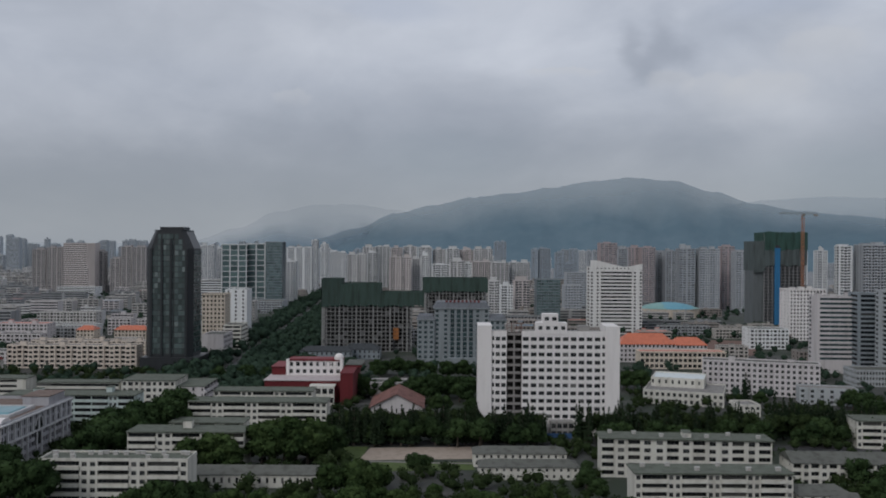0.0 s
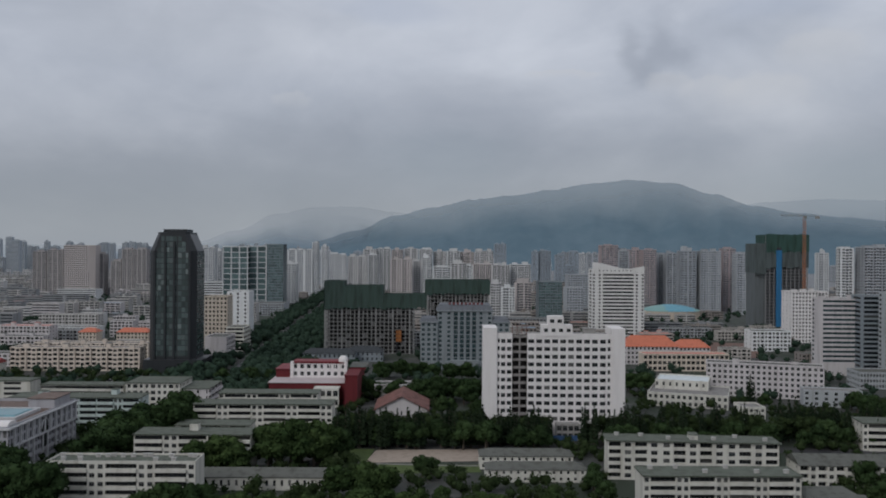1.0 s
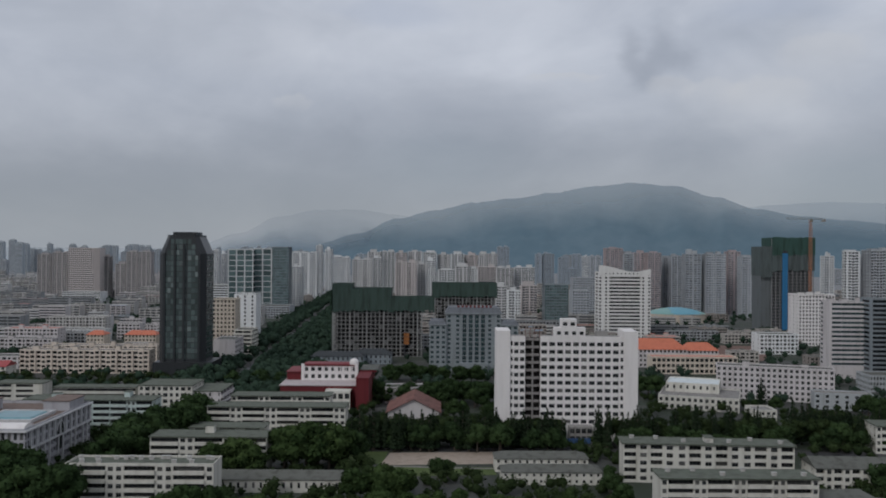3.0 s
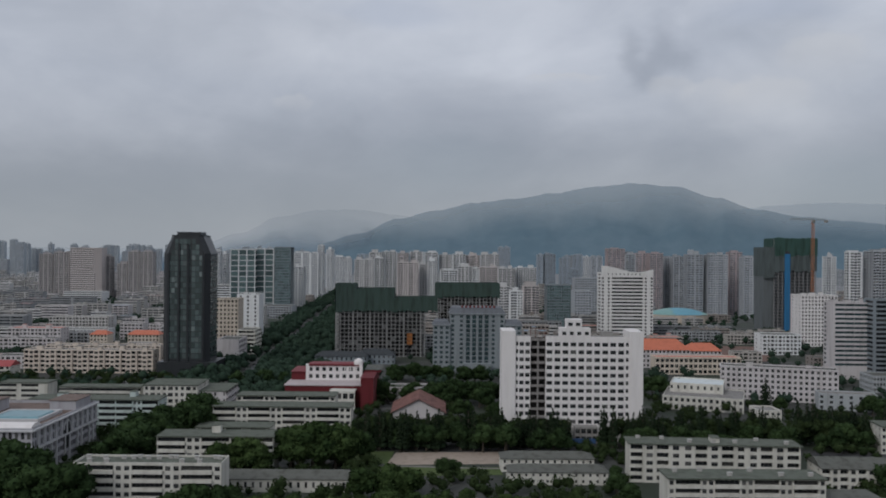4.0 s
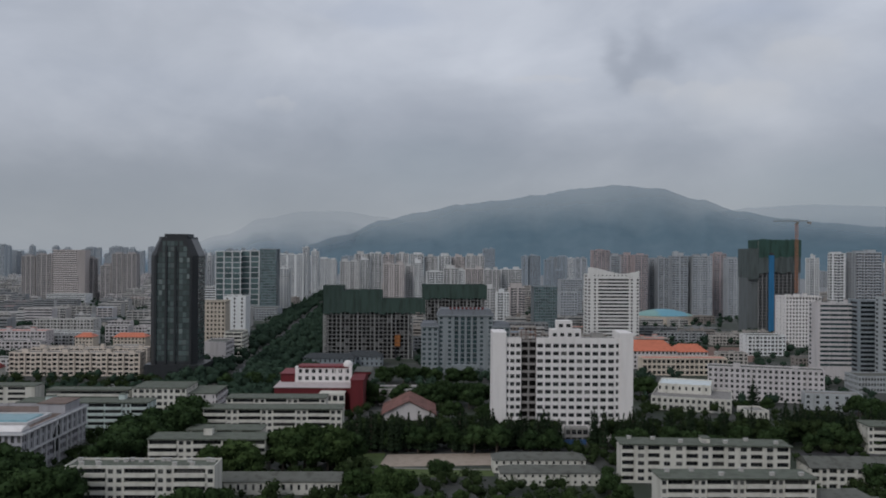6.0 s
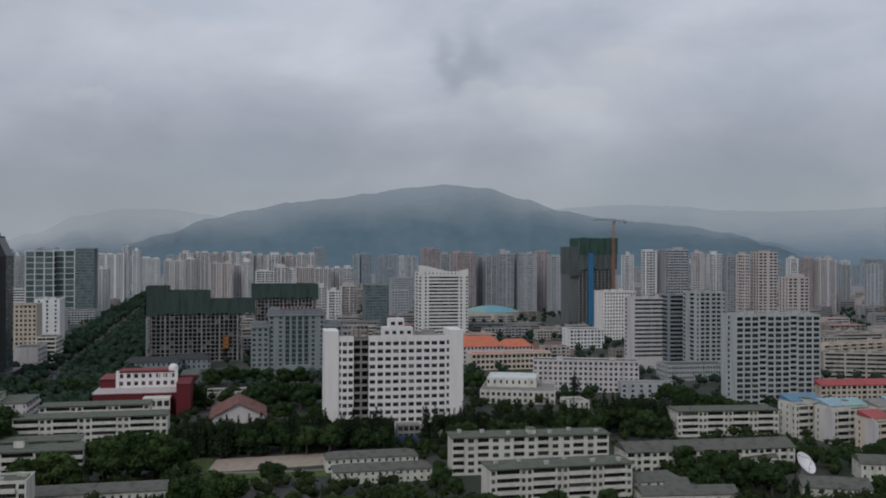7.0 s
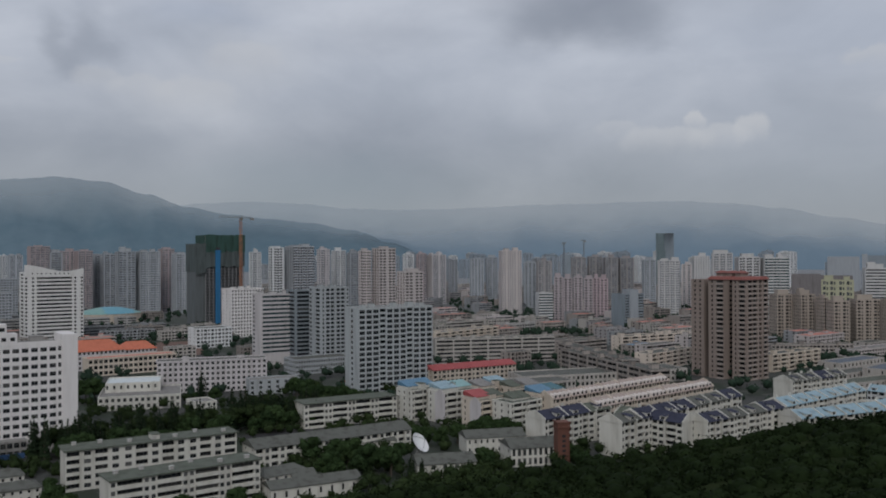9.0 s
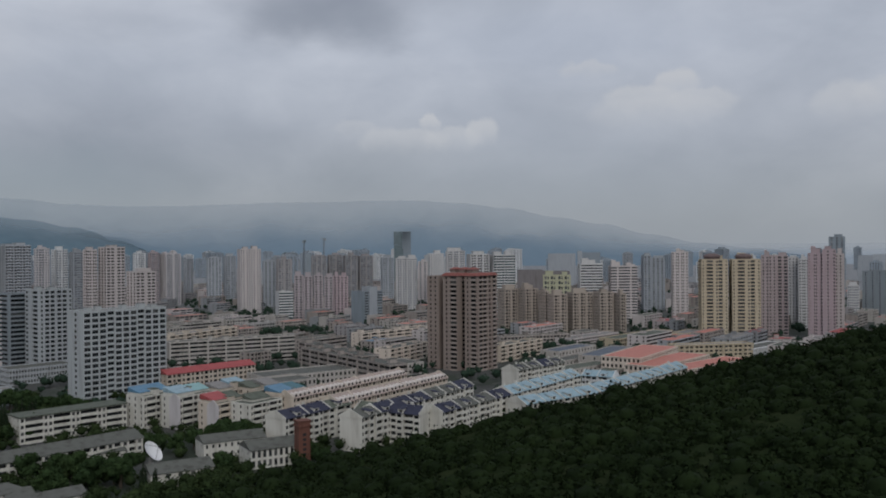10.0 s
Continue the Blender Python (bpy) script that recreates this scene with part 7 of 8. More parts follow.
gable(-170.1, 315.1, 0.0, 13.3, 5.0, d=12, rise=2.4, roof=ROOF_RED, wall=PLASTER, front="s", fl=4, label="low white house with a bright red roof among trees", name="low_building", group="low houses")
gable(208.1, 254.4, -22.0, 19.4, 7.0, d=14, fl=3.2, near=True, roof=ROOF_GREY, wall=PLASTER, name="low_building", group="low houses", rise=2.6, front="t", label="white two storey house under grey pitched roof")
gable(207.2, 280.8, -22.0, 24.9, 6.5, d=12, fl=3.2, near=True, roof=ROOF_GREY, wall=PLASTER, name="low_building", group="low houses", rise=2.2, front="s", label="long white house under grey pitched roof")
gable(168.9, 259.7, -22.0, 21.6, 5.5, d=12, fl=3.2, near=True, roof=ROOF_GREY, wall=PLASTER, name="low_building", group="low houses", rise=2.4, front="w.", label="low white house with pale grey roof")
gable(167.1, 308.0, -16.0, 20.8, 5.0, d=9, fl=3.2, near=True, roof=ROOF_GREY, wall=PLASTER, name="low_building", group="low houses", rise=1.6, front="s.", label="small white house under grey roof")
gable(114.2, 264.3, -8.0, 31.7, 4.5, d=10, fl=3.2, near=True, roof=ROOF_GREY, wall=PLASTER, name="low_building", group="low houses", rise=1.8, front="s.", label="long low shed with dark grey roof")
gable(126.3, 272.4, -10.0, 8.0, 5.0, d=9, fl=3.2, near=True, roof=ROOF_GREY, wall=PLASTER, name="low_building", group="low houses", rise=1.6, front=".", label="small grey shed among trees")


def footprints():
    """Circles round the named buildings, to keep the filling clear of them."""
    out = []
    for ob in scene.objects:
        if ob.parent is None and ob.type == "EMPTY" and ob.get("category") == "building":
            for c in ob.children:
                if c.type == "MESH" and c.name.split(".")[0] in ("wall", "shell", "infill", "lower_body", "drum"):
                    xs = [v.co.x for v in c.data.vertices]
                    ys = [v.co.y for v in c.data.vertices]
                    w, d = max(xs) - min(xs), max(ys) - min(ys)
                    n = max(1, round(w / max(d, 12)))
                    for k in range(n):
                        p = ob.matrix_world @ Vector((min(xs) + w * (k + 0.5) / n, (min(ys) + max(ys)) / 2, 0))
                        out.append((p.x, p.y, max(w / n, d) / 2 + 4))
    return out


TAKEN = footprints()

# ---- trees ----
LEAF = foliage("broad_leaves", (0.012, 0.024, 0.010), (0.040, 0.066, 0.025), 0.35)
LEAF_LIGHT = foliage("willow_leaves", (0.013, 0.028, 0.010), (0.055, 0.084, 0.029), 0.35)
LEAF_DARK = foliage("poplar_leaves", (0.010, 0.019, 0.011), (0.029, 0.045, 0.023))
BARK = surface("bark", (0.085, 0.07, 0.055), stain=0.4, grain=8)


def clump(g, c, r, rng, mat=0):
    """A tuft of leaves: one tilted leaf face with an uneven rim."""
    for _ in range(1):
        n = Vector((rng.gauss(0, 1), rng.gauss(0, 1), rng.gauss(0.5, 0.8))).normalized()
        q = n.to_track_quat("Z", "Y")
        a = rng.uniform(0, 6.28)
        pts = []
        for k in range(4):
            w = a + 2 * math.pi * k / 4
            rr = r * rng.uniform(0.65, 1.25)
            pts.append(Vector(c) + q @ Vector((rr * math.cos(w), rr * math.sin(w), rng.uniform(-0.2, 0.2) * r)))
        g.poly(pts, mat)


def tree_meshes(kind, seed):
    rng = random.Random(seed)
    t, c = Geo(), Geo()
    if kind == "poplar":
        H = 15.0
        t.tube((0, 0, 0), (0.2, 0.1, H * 0.9), 0.28, 0.05, 7)
        for k in range(5):          # upright leaders, each a slim feathered spire
            w, q = 6.28 * k / 5 + rng.uniform(-0.4, 0.4), 0.0 if k == 0 else rng.uniform(0.8, 1.5)
            x, y, top = q * math.cos(w), q * math.sin(w), H * (1.0 if k == 0 else rng.uniform(0.66, 0.95))
            t.tube((0, 0, 1.6 + 0.3 * k), (x, y, top * 0.9), 0.10, 0.03, 5)
            for z in range(5):
                core(c, (x, y, 2.0 + (top - 4) * z / 5), 0.95 - 0.12 * z, rng)
            for _ in range(210):
                f = rng.random()
                R = 1.35 * math.sin(math.pi * min(1.0, 0.16 + f * 0.80)) ** 0.8 * (1 - 0.4 * f)
                a, e = rng.uniform(0, 6.28), rng.random() ** 0.45
                clump(c, (x + R * e * math.cos(a), y + R * e * math.sin(a), 1.3 + f * (top - 1.5) + rng.uniform(-0.3, 0.3)), rng.uniform(0.18, 0.38), rng)
    else:
        H = 10.0
        t.tube((0, 0, 0), (0.15, 0, 3.2), 0.36, 0.24, 8)
        puffs = []
        for k in range(11):
            w = 2 * math.pi * k / 10 + rng.uniform(-0.3, 0.3)
            r = rng.uniform(1.3, 3.0) if k else 0.2
            z = rng.uniform(3.9, 7.6) if k else 7.9
            tip = (r * math.cos(w), r * math.sin(w), z)
            t.tube((0.12, 0, 2.6 + 0.1 * k), tip, 0.13, 0.04, 5)
            puffs.append((tip, rng.uniform(1.7, 2.5)))
        for tip, R in puffs:
            core(c, tip, R * 0.76, rng)
            for _ in range(150):
                v = Vector((rng.gauss(0, 1), rng.gauss(0, 1), rng.gauss(0.15, 0.8))).normalized() * R * rng.random() ** 0.3
                p = Vector(tip) + Vector((v.x, v.y, v.z * 0.82))
                if p.z > 1.6:
                    clump(c, p, rng.uniform(0.24, 0.46), rng)
    return t.mesh("trunk", [BARK]), c.mesh("crown", [{"poplar": LEAF_DARK, "broad": LEAF, "light": LEAF_LIGHT}[kind]], True)


TREES = {}
TREE_LABELS = {"poplar": "slender dark green poplar tree with upright crown", "broad": "dense dark green broadleaf street tree", "light": "rounded light green willow like tree"}


def tree(kind, x, y, h, seed=0, z=0.0):
    rng = random.Random(int(x * 31 + y * 17) + seed)
    key = (kind, rng.randrange(3))
    if key not in TREES:
        me = tree_meshes(kind, 11 + key[1])
        ob = thing("tree", 0, 0, -60, 0, TREE_LABELS[kind], "tree", {"poplar": "poplars", "broad": "street trees", "light": "light trees"}[kind])
        part("trunk", me[0], [], ob)
        part("crown", me[1], [], ob)
        TREES[key] = ob
        first = ob
    else:
        first = None
    s = h / (15.5 if kind == "poplar" else 10.3)
    m = pose(x, y, z, 0, 0, rng.uniform(0, 360))
    ob = first or copy_thing(TREES[key], m)
    ob.matrix_basis = m
    k = rng.uniform(0.9, 1.15)
    ob.scale = (s * k, s * k, s)
    return ob


def grove(kind, x0, y0, x1, y1, n, hmin, hmax, width=6.0, seed=1):
    """Trees strewn along a line, to either side of it."""
    rng = random.Random(seed + int(x0 * 3 + y0))
    for i in range(n):
        f = (i + rng.uniform(0.1, 0.9)) / n
        tree(kind, x0 + (x1 - x0) * f + rng.uniform(-width, width), y0 + (y1 - y0) * f + rng.uniform(-width, width), rng.uniform(hmin, hmax))


def core(g, c, r, rng, mat=0):
    """The shaded inside of a leaf mass: a small uneven rounded form."""
    x, y, z = c
    i = len(g.v)
    for up, wide in ((-0.55, 0.75), (0.05, 1.0), (0.62, 0.72)):
        for k in range(7):
            q = r * wide * rng.uniform(0.82, 1.12)
            g.v.append((x + q * math.cos(k * 0.8976 + up), y + q * math.sin(k * 0.8976 + up), z + r * (up + rng.uniform(-0.12, 0.12))))
    g.v += [(x, y, z - r * 0.9), (x, y, z + r * 0.95)]
    for k in range(7):
        n = (k + 1) % 7
        g.f += [(i + n, i + k, i + 21), (i + 14 + k, i + 14 + n, i + 22), (i + k, i + n, i + 7 + n, i + 7 + k), (i + 7 + k, i + 7 + n, i + 14 + n, i + 14 + k)]
        g.m += [mat] * 4


def canopy(name, points, mat, label, seed=3, leaf=(0.35, 0.75), per=20, fill=0.5):
    """Many bushes and tree heads that nobody could count, as one mesh: points are (x, y, z, r)."""
    rng = random.Random(seed)
    g = Geo()
    for x, y, z, r in points:
        core(g, (x, y, z), r * fill, rng)
        for _ in range(int(per * r * r) if per < 20 else per):
            v = Vector((rng.gauss(0, 1), rng.gauss(0, 1), abs(rng.gauss(0.2, 0.8)))).normalized() * r * rng.random() ** 0.3
            n = Vector((rng.gauss(0, 1), rng.gauss(0, 1), rng.gauss(0.6, 0.8))).normalized()
            q = n.to_track_quat("Z", "Y")
            a, s = rng.uniform(0, 6.28), rng.uniform(*leaf)
            c = Vector((x, y, z)) + v
            g.poly([c + q @ Vector((s * rng.uniform(0.6, 1.3) * math.cos(a + k * 1.571), s * rng.uniform(0.6, 1.3) * math.sin(a + k * 1.571), 0)) for k in range(4)])
    return tagged(new(name, g.mesh(name, [mat], True)), label=label, category="woodland", kind="stuff")


def hill_woods():
    rng = random.Random(8)
    pts = []
    tries = 0
    while len(pts) < 6400 and tries < 90000:
        tries += 1
        x, y = rng.uniform(40, 560), rng.uniform(-40, 330)
        z = hill_height(x, y)
        if z < 1.0 or math.hypot(x + 10, y + 2) < 95:
            continue
        if (82 - z) / math.hypot(x + 10, y + 2) > 0.36:
            continue
        pts.append((x, y, z - 0.4, rng.choice((rng.uniform(1.6, 3.0), rng.uniform(1.6, 3.0), rng.uniform(3.0, 5.2)))))
    canopy("hill_woods", pts, foliage("hill_leaves", (0.006, 0.011, 0.0045), (0.022, 0.036, 0.012), 0.03), "dense dark green scrub and trees on the hillside", leaf=(0.30, 0.62), per=44, fill=0.74)


# ---- low town filling the ground between the named buildings ----
CELLS, SEEN = collections.defaultdict(list), [0]


def clash(x, y, r):
    """Whether a circle meets a taken spot; the spots are kept in cells of 80 m."""
    while SEEN[0] < len(TAKEN):
        fx, fy, fr = TAKEN[SEEN[0]]
        SEEN[0] += 1
        for a in range(int((fx - fr - 30) // 80), int((fx + fr + 30) // 80) + 1):
            for b in range(int((fy - fr - 30) // 80), int((fy + fr + 30) // 80) + 1):
                CELLS[a, b].append((fx, fy, fr))
    for fx, fy, fr in CELLS[int(x // 80), int(y // 80)]:
        if (x - fx) ** 2 + (y - fy) ** 2 < (r + fr) ** 2:
            return True
    return False


def road_x(y):
    """The boulevard's middle line."""
    return -130.0 - (y - 600.0) * 0.040


def join_slabs(rows):
    """The low town too far off to pick apart: slabs with real window bands, as one mesh."""
    mats, slot = [GLASS_MID], {}
    g = Geo()
    rng = random.Random(9)
    for x, y, rot, w, h, d, wall, roof in rows:
        for m in (wall, roof):
            if m.name not in slot:
                slot[m.name] = len(mats)
                mats.append(m)
        one, panes = Geo(), []
        nfl = max(1, round((h - 0.6) / 3.0))
        fh = (h - 0.6) / nfl
        for o, u, wd, pat in (((0, 0), (1, 0), w, rng.choice(("rrr", "BBB", "lllllll", "rr.rr"))), ((w, 0), (0, 1), d, "."), ((w, d), (-1, 0), w, "."), ((0, d), (0, -1), d, ".")):
            facade(one, o, u, wd, 0, fh, nfl, pat, panes, None, [])
        t = nfl * fh
        for a in ((0, 0, w, 0.3), (0, d - 0.3, w, d), (0, 0.3, 0.3, d - 0.3), (w - 0.3, 0.3, w, d - 0.3)):
            one.box(a[0], a[1], t, a[2], a[3], h, 0, bottom=False)
        one.m = [slot[wall.name]] * len(one.f)
        one.poly(((0.3, 0.3, t + 0.05), (w - 0.3, 0.3, t + 0.05), (w - 0.3, d - 0.3, t + 0.05), (0.3, d - 0.3, t + 0.05)), slot[roof.name])
        for _ in range(rng.choice((0, 1, 2, 3))):
            sx, sy = rng.uniform(1, w - 5), rng.uniform(1, d - 5)
            one.box(sx, sy, t, sx + rng.uniform(2, 4), sy + 3.5, t + rng.uniform(1.5, 3), slot[wall.name], bottom=False)
        for c, (ux, uy), pw, ph in panes:
            px, py, pz = c
            a, b = pw / 2, ph / 2
            one.poly(((px - ux * a, py - uy * a, pz - b), (px + ux * a, py + uy * a, pz - b), (px + ux * a, py + uy * a, pz + b), (px - ux * a, py - uy * a, pz + b)), 0)
        c, s = math.cos(radians(rot)), math.sin(radians(rot))
        i = len(g.v)
        g.v += [(x + c * vx - s * vy, y + s * vx + c * vy, vz) for vx, vy, vz in one.v]
        g.f += [tuple(i + j for j in f) for f in one.f]
        g.m += one.m
    tagged(new("low_town", g.mesh("low_town", mats)), label="crowd of pale low apartment slabs filling the far town", category="buildings", kind="stuff")


WEST = [(FILL_PALE, "pale"), (HZWHITE, "dull white"), (FILL_COOL, "cool grey"), (PINKWHITE, "pinkish white"), (FILL_PALE, "pale")]
EAST = [(FILL_WARM, "warm grey"), (HZTAUPE, "dull taupe"), (FILL_WARM, "warm grey"), (BEIGE, "beige"), (FILL_COOL, "cool grey"), (HZPINK, "pinkish")]


def town_fill():
    rng = random.Random(21)
    kinds = [(FILL_WARM, "warm grey"), (FILL_COOL, "cool grey"), (FILL_PALE, "pale"), (FILL_WARM, "warm grey"), (BEIGE, "beige")]
    roofs = [(ROOF_GREY, 6), (ROOF_PALE, 3), (ROOF_GREEN, 2), (ROOF_PINK, 1.2), (ROOF_BLUE, 0.4), (ROOF_RED, 0.4)]
    spots = []
    for rot, a0, a1, r0 in ((0, -32, -13, 670), (0, -13, 18, 690), (0, 18, 34, 640), (0, 34, 90, 600)):
        c, s = math.cos(radians(rot)), math.sin(radians(rot))
        for i in range(-40, 40):
            for j in range(-75, 100):
                x0, y0 = i * 62.0 + (j % 3) * 17, j * 29.0
                x, y = c * x0 - s * y0 + rng.uniform(-4, 4), s * x0 + c * y0 + rng.uniform(-3, 3)
                az, r = math.degrees(math.atan2(x, y)), math.hypot(x, y)
                if a0 <= az < a1 and r0 < r < (2900 if az < -9 else 1900):
                    spots.append((r, x, y, rot))
    spots.sort()
    n, far = 0, []
    for r, x, y, rot in spots:
        if rng.random() < (0.12 if r < 1000 else 0.62 if r > 1900 else 0.45):
            continue
        w, d, h = rng.choice((rng.uniform(16, 30), rng.uniform(34, 56))), rng.uniform(11, 17), rng.choice((6, 9, 12, 15, 15, 18, 21))
        c, s = math.cos(radians(rot)), math.sin(radians(rot))
        hits = [(x + c * w * f - s * d / 2, y + s * w * f + c * d / 2) for f in (0.15, 0.5, 0.85)]
        if any(clash(px, py, 7.0) for px, py in hits) or any(-30 < px - road_x(py) < 62 for px, py in hits) or any(hill_height(px, py) > 0 and px > 150 for px, py in hits):
            continue
        for px, py in hits:
            TAKEN.append((px, py, 7.0))
        az = math.degrees(math.atan2(x, y))
        if az > 8:
            h = min(h, (9 if az < 24 else 12) if r < 1100 else 15)
        wall, word = rng.choice(WEST if az < -11 else EAST if az > 24 else kinds)
        roof = rng.choices([q[0] for q in roofs], [q[1] * (3.0 if az > 24 and q[0] in (ROOF_PINK, ROOF_RED) else 2.0 if az < -11 and q[0] is ROOF_PALE else 1.0) for q in roofs])[0]
        if r < 900 and n < 170:
            block(x, y, rot, w, h, d, 3.0, rng.choice(("W", "Ww", "lw", "r")), ".w.", wall, roof, GLASS, False, 0, "apartment_building",
                  "%s low apartment slab with flat roof" % word, "building", "low apartment slabs", rng.choice((0, 1, 2)), 0.6)
            n += 1
        else:
            far.append((x, y, rot, w, h, d, wall, roof))
    join_slabs(far)
    n = 0
    for _ in range(4000):
        az = radians(rng.uniform(-34, 90))
        r = rng.uniform(1750, 3300)
        x, y = r * math.sin(az), r * math.cos(az)
        w, h = rng.uniform(24, 46), rng.uniform(40, 80)
        if clash(x, y, w * 0.7):
            continue
        TAKEN.append((x, y, w * 0.7))
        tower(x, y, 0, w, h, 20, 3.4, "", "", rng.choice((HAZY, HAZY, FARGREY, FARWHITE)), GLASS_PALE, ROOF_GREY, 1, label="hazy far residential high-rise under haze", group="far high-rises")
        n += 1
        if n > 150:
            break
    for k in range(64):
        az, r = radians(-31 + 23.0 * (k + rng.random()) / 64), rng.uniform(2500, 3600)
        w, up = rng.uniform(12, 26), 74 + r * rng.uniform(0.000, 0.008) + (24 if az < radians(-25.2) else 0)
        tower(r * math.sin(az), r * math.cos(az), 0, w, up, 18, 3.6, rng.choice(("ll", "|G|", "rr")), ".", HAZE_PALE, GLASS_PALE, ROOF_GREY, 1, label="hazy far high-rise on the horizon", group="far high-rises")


def near_greens():
    """Shrubs and small trees that fill the yards between the near blocks."""
    rng = random.Random(15)
    pts = []
    open_yards = OPEN
    tries = 0
    while len(pts) < 2100 and tries < 30000:
        tries += 1
        az, r = radians(rng.uniform(-30, 52)), rng.uniform(225, 520)
        x, y = r * math.sin(az), r * math.cos(az)
        if noise.noise(Vector((x * 0.02, y * 0.03, 7.0))) < -0.22:
            continue
        if clash(x, y, -2.0) or any(x0 < x < x1 and y0 < y < y1 for x0, y0, x1, y1 in open_yards) or abs(x - road_x(y)) < 14:
            continue
        R = rng.uniform(1.4, 3.2)
        pts.append((x, y, R * rng.uniform(0.5, 1.3), R))
    for x0, x1, y0, y1, n, lo, hi in HEDGES:
        for _ in range(n):
            R = rng.uniform(2.2, 3.4)
            pts.append((rng.uniform(x0, x1), rng.uniform(y0, y1), rng.uniform(lo, hi), R))
    canopy("yard_shrubs", pts, foliage("shrub_leaves", (0.011, 0.021, 0.009), (0.044, 0.064, 0.024), 0.12), "dark green shrubs and small trees filling the yards", seed=6, leaf=(0.24, 0.5), per=12, fill=0.7)


def gap_trees():
    """Street and yard trees in what is left of the ground, with the far ones joined."""
    rng = random.Random(77)
    pts = []
    for _ in range(14000):
        az = radians(rng.uniform(-32, 88))
        r = rng.uniform(430, 1600)
        x, y = r * math.sin(az), r * math.cos(az)
        if clash(x, y, 1.0) or abs(x - road_x(y)) < 14 or (y < 480 and -60 < x < 230) or (hill_height(x, y) > 0 and x > 150):
            continue
        R = rng.uniform(2.2, 4.2)
        pts.append((x, y, R * 1.1, R))
    pts = pts[:4800]
    for k in range(420):
        y = 470 + k * 3.3
        if y > 1800:
            break
        for side in (-1, 1):
            for row in (8.0, 13, 19, 26, 34, 44):
                if side < 0 and row > 32:
                    continue
                if rng.random() < ((0.55 if row < 16 else 0.5) if y < 900 else 0.36) and not clash(road_x(y) + side * row, y, 2.0):
                    R = rng.uniform(3.2, 4.6)
                    pts.append((road_x(y) + side * (row + rng.uniform(-3, 3)), y + rng.uniform(-2, 2), R * rng.uniform(0.9, 1.8), R))
    # belts of trees across the western town
    for x0, y0, x1, y1, n in ((-410, 765, -352, 775, 90), (-520, 1105, -455, 1130, 60), (-480, 930, -300, 960, 70), (-400, 780, -330, 790, 40), (-330, 660, -180, 668, 60), (-300, 985, -200, 990, 30), (520, 640, 600, 610, 40), (430, 900, 520, 880, 40)):
        for k in range(n):
            f, R = rng.random(), rng.uniform(2.6, 4.6)
            pts.append((x0 + (x1 - x0) * f + rng.uniform(-5, 5), y0 + (y1 - y0) * f + rng.uniform(-9, 9), R * 1.4, R))
    pts = [q for q in pts if abs(q[0] - road_x(q[1])) > 5.0]
    canopy("street_trees", pts, foliage("far_leaves", (0.012, 0.025, 0.018), (0.034, 0.056, 0.038), 0.1), "rows of green street trees far along the boulevards", leaf=(0.5, 1.0), per=20, fill=0.75)


# ---- roads, yards and street furniture ----
ASPHALT = surface("asphalt", (0.060, 0.060, 0.062), rough=0.9, stain=0.3, streak=False, grain=1.5)
PAVING = surface("paving", (0.21, 0.20, 0.185), rough=0.9, stain=0.4, streak=False, grain=2.0)
TAN = surface("yard_tan", (0.34, 0.28, 0.23), rough=0.9, stain=0.35, streak=False, grain=1.0)
GRASS = surface("lawn", (0.075, 0.105, 0.035), rough=0.95, stain=0.4, streak=False, grain=3.0)


def strip(name, pts, width, z, mat, label, thick=0.15, category="road"):
    """A ribbon of road or pavement along a line of points."""
    g = Geo()
    for (x0, y0), (x1, y1) in zip(pts, pts[1:]):
        L = math.hypot(x1 - x0, y1 - y0)
        nx, ny = -(y1 - y0) / L * width / 2, (x1 - x0) / L * width / 2
        g.prism([(x0 - nx, y0 - ny), (x1 - nx, y1 - ny), (x1 + nx, y1 + ny), (x0 + nx, y0 + ny)][::1], z - thick, z, 0)
    return tagged(new(name, g.mesh(name, [mat])), label=label, category=category, kind="structure")


def patch(name, ring, z, mat, label, category="pavement", thick=0.12):
    g = Geo()
    g.prism(ring, z - thick, z, 0)
    return tagged(new(name, g.mesh(name, [mat])), label=label, category=category, kind="structure")


def roads():
    line = [(road_x(y), y) for y in (430, 700, 1000, 1400, 1900)]
    strip("road", line, 10, 0.05, surface("worn_asphalt", (0.125, 0.125, 0.127), rough=0.9, stain=0.3, streak=False, grain=1.5), "long grey asphalt boulevard", category="road")
    for s in (-7.0, 7.0):
        strip("pavement", [(x + s, y) for x, y in line], 4, 0.16, surface("boulevard_paving", (0.095, 0.093, 0.088), rough=0.9, stain=0.4, streak=False), "grey pavement beside the boulevard", category="pavement")
    strip("road", [(-420, 548), (-40, 548)], 14, 0.056, ASPHALT, "grey asphalt cross street")
    lines = Geo()
    for k in range(110):
        y = 440 + k * 12.0
        lines.box(road_x(y) - 0.12, y, 0.055, road_x(y) + 0.12, y + 5, 0.066, 0)
    tagged(new("lane_marking", lines.mesh("lane_marking", [WHITE])), label="white dashed lane marking on asphalt", category="road marking", kind="structure")


roads()

CAR_MESHES = {}
CAR_COLOURS = {"white": (0.62, 0.62, 0.62), "silver": (0.35, 0.36, 0.37), "black": (0.02, 0.02, 0.022), "red": (0.30, 0.03, 0.03), "grey": (0.14, 0.145, 0.15)}


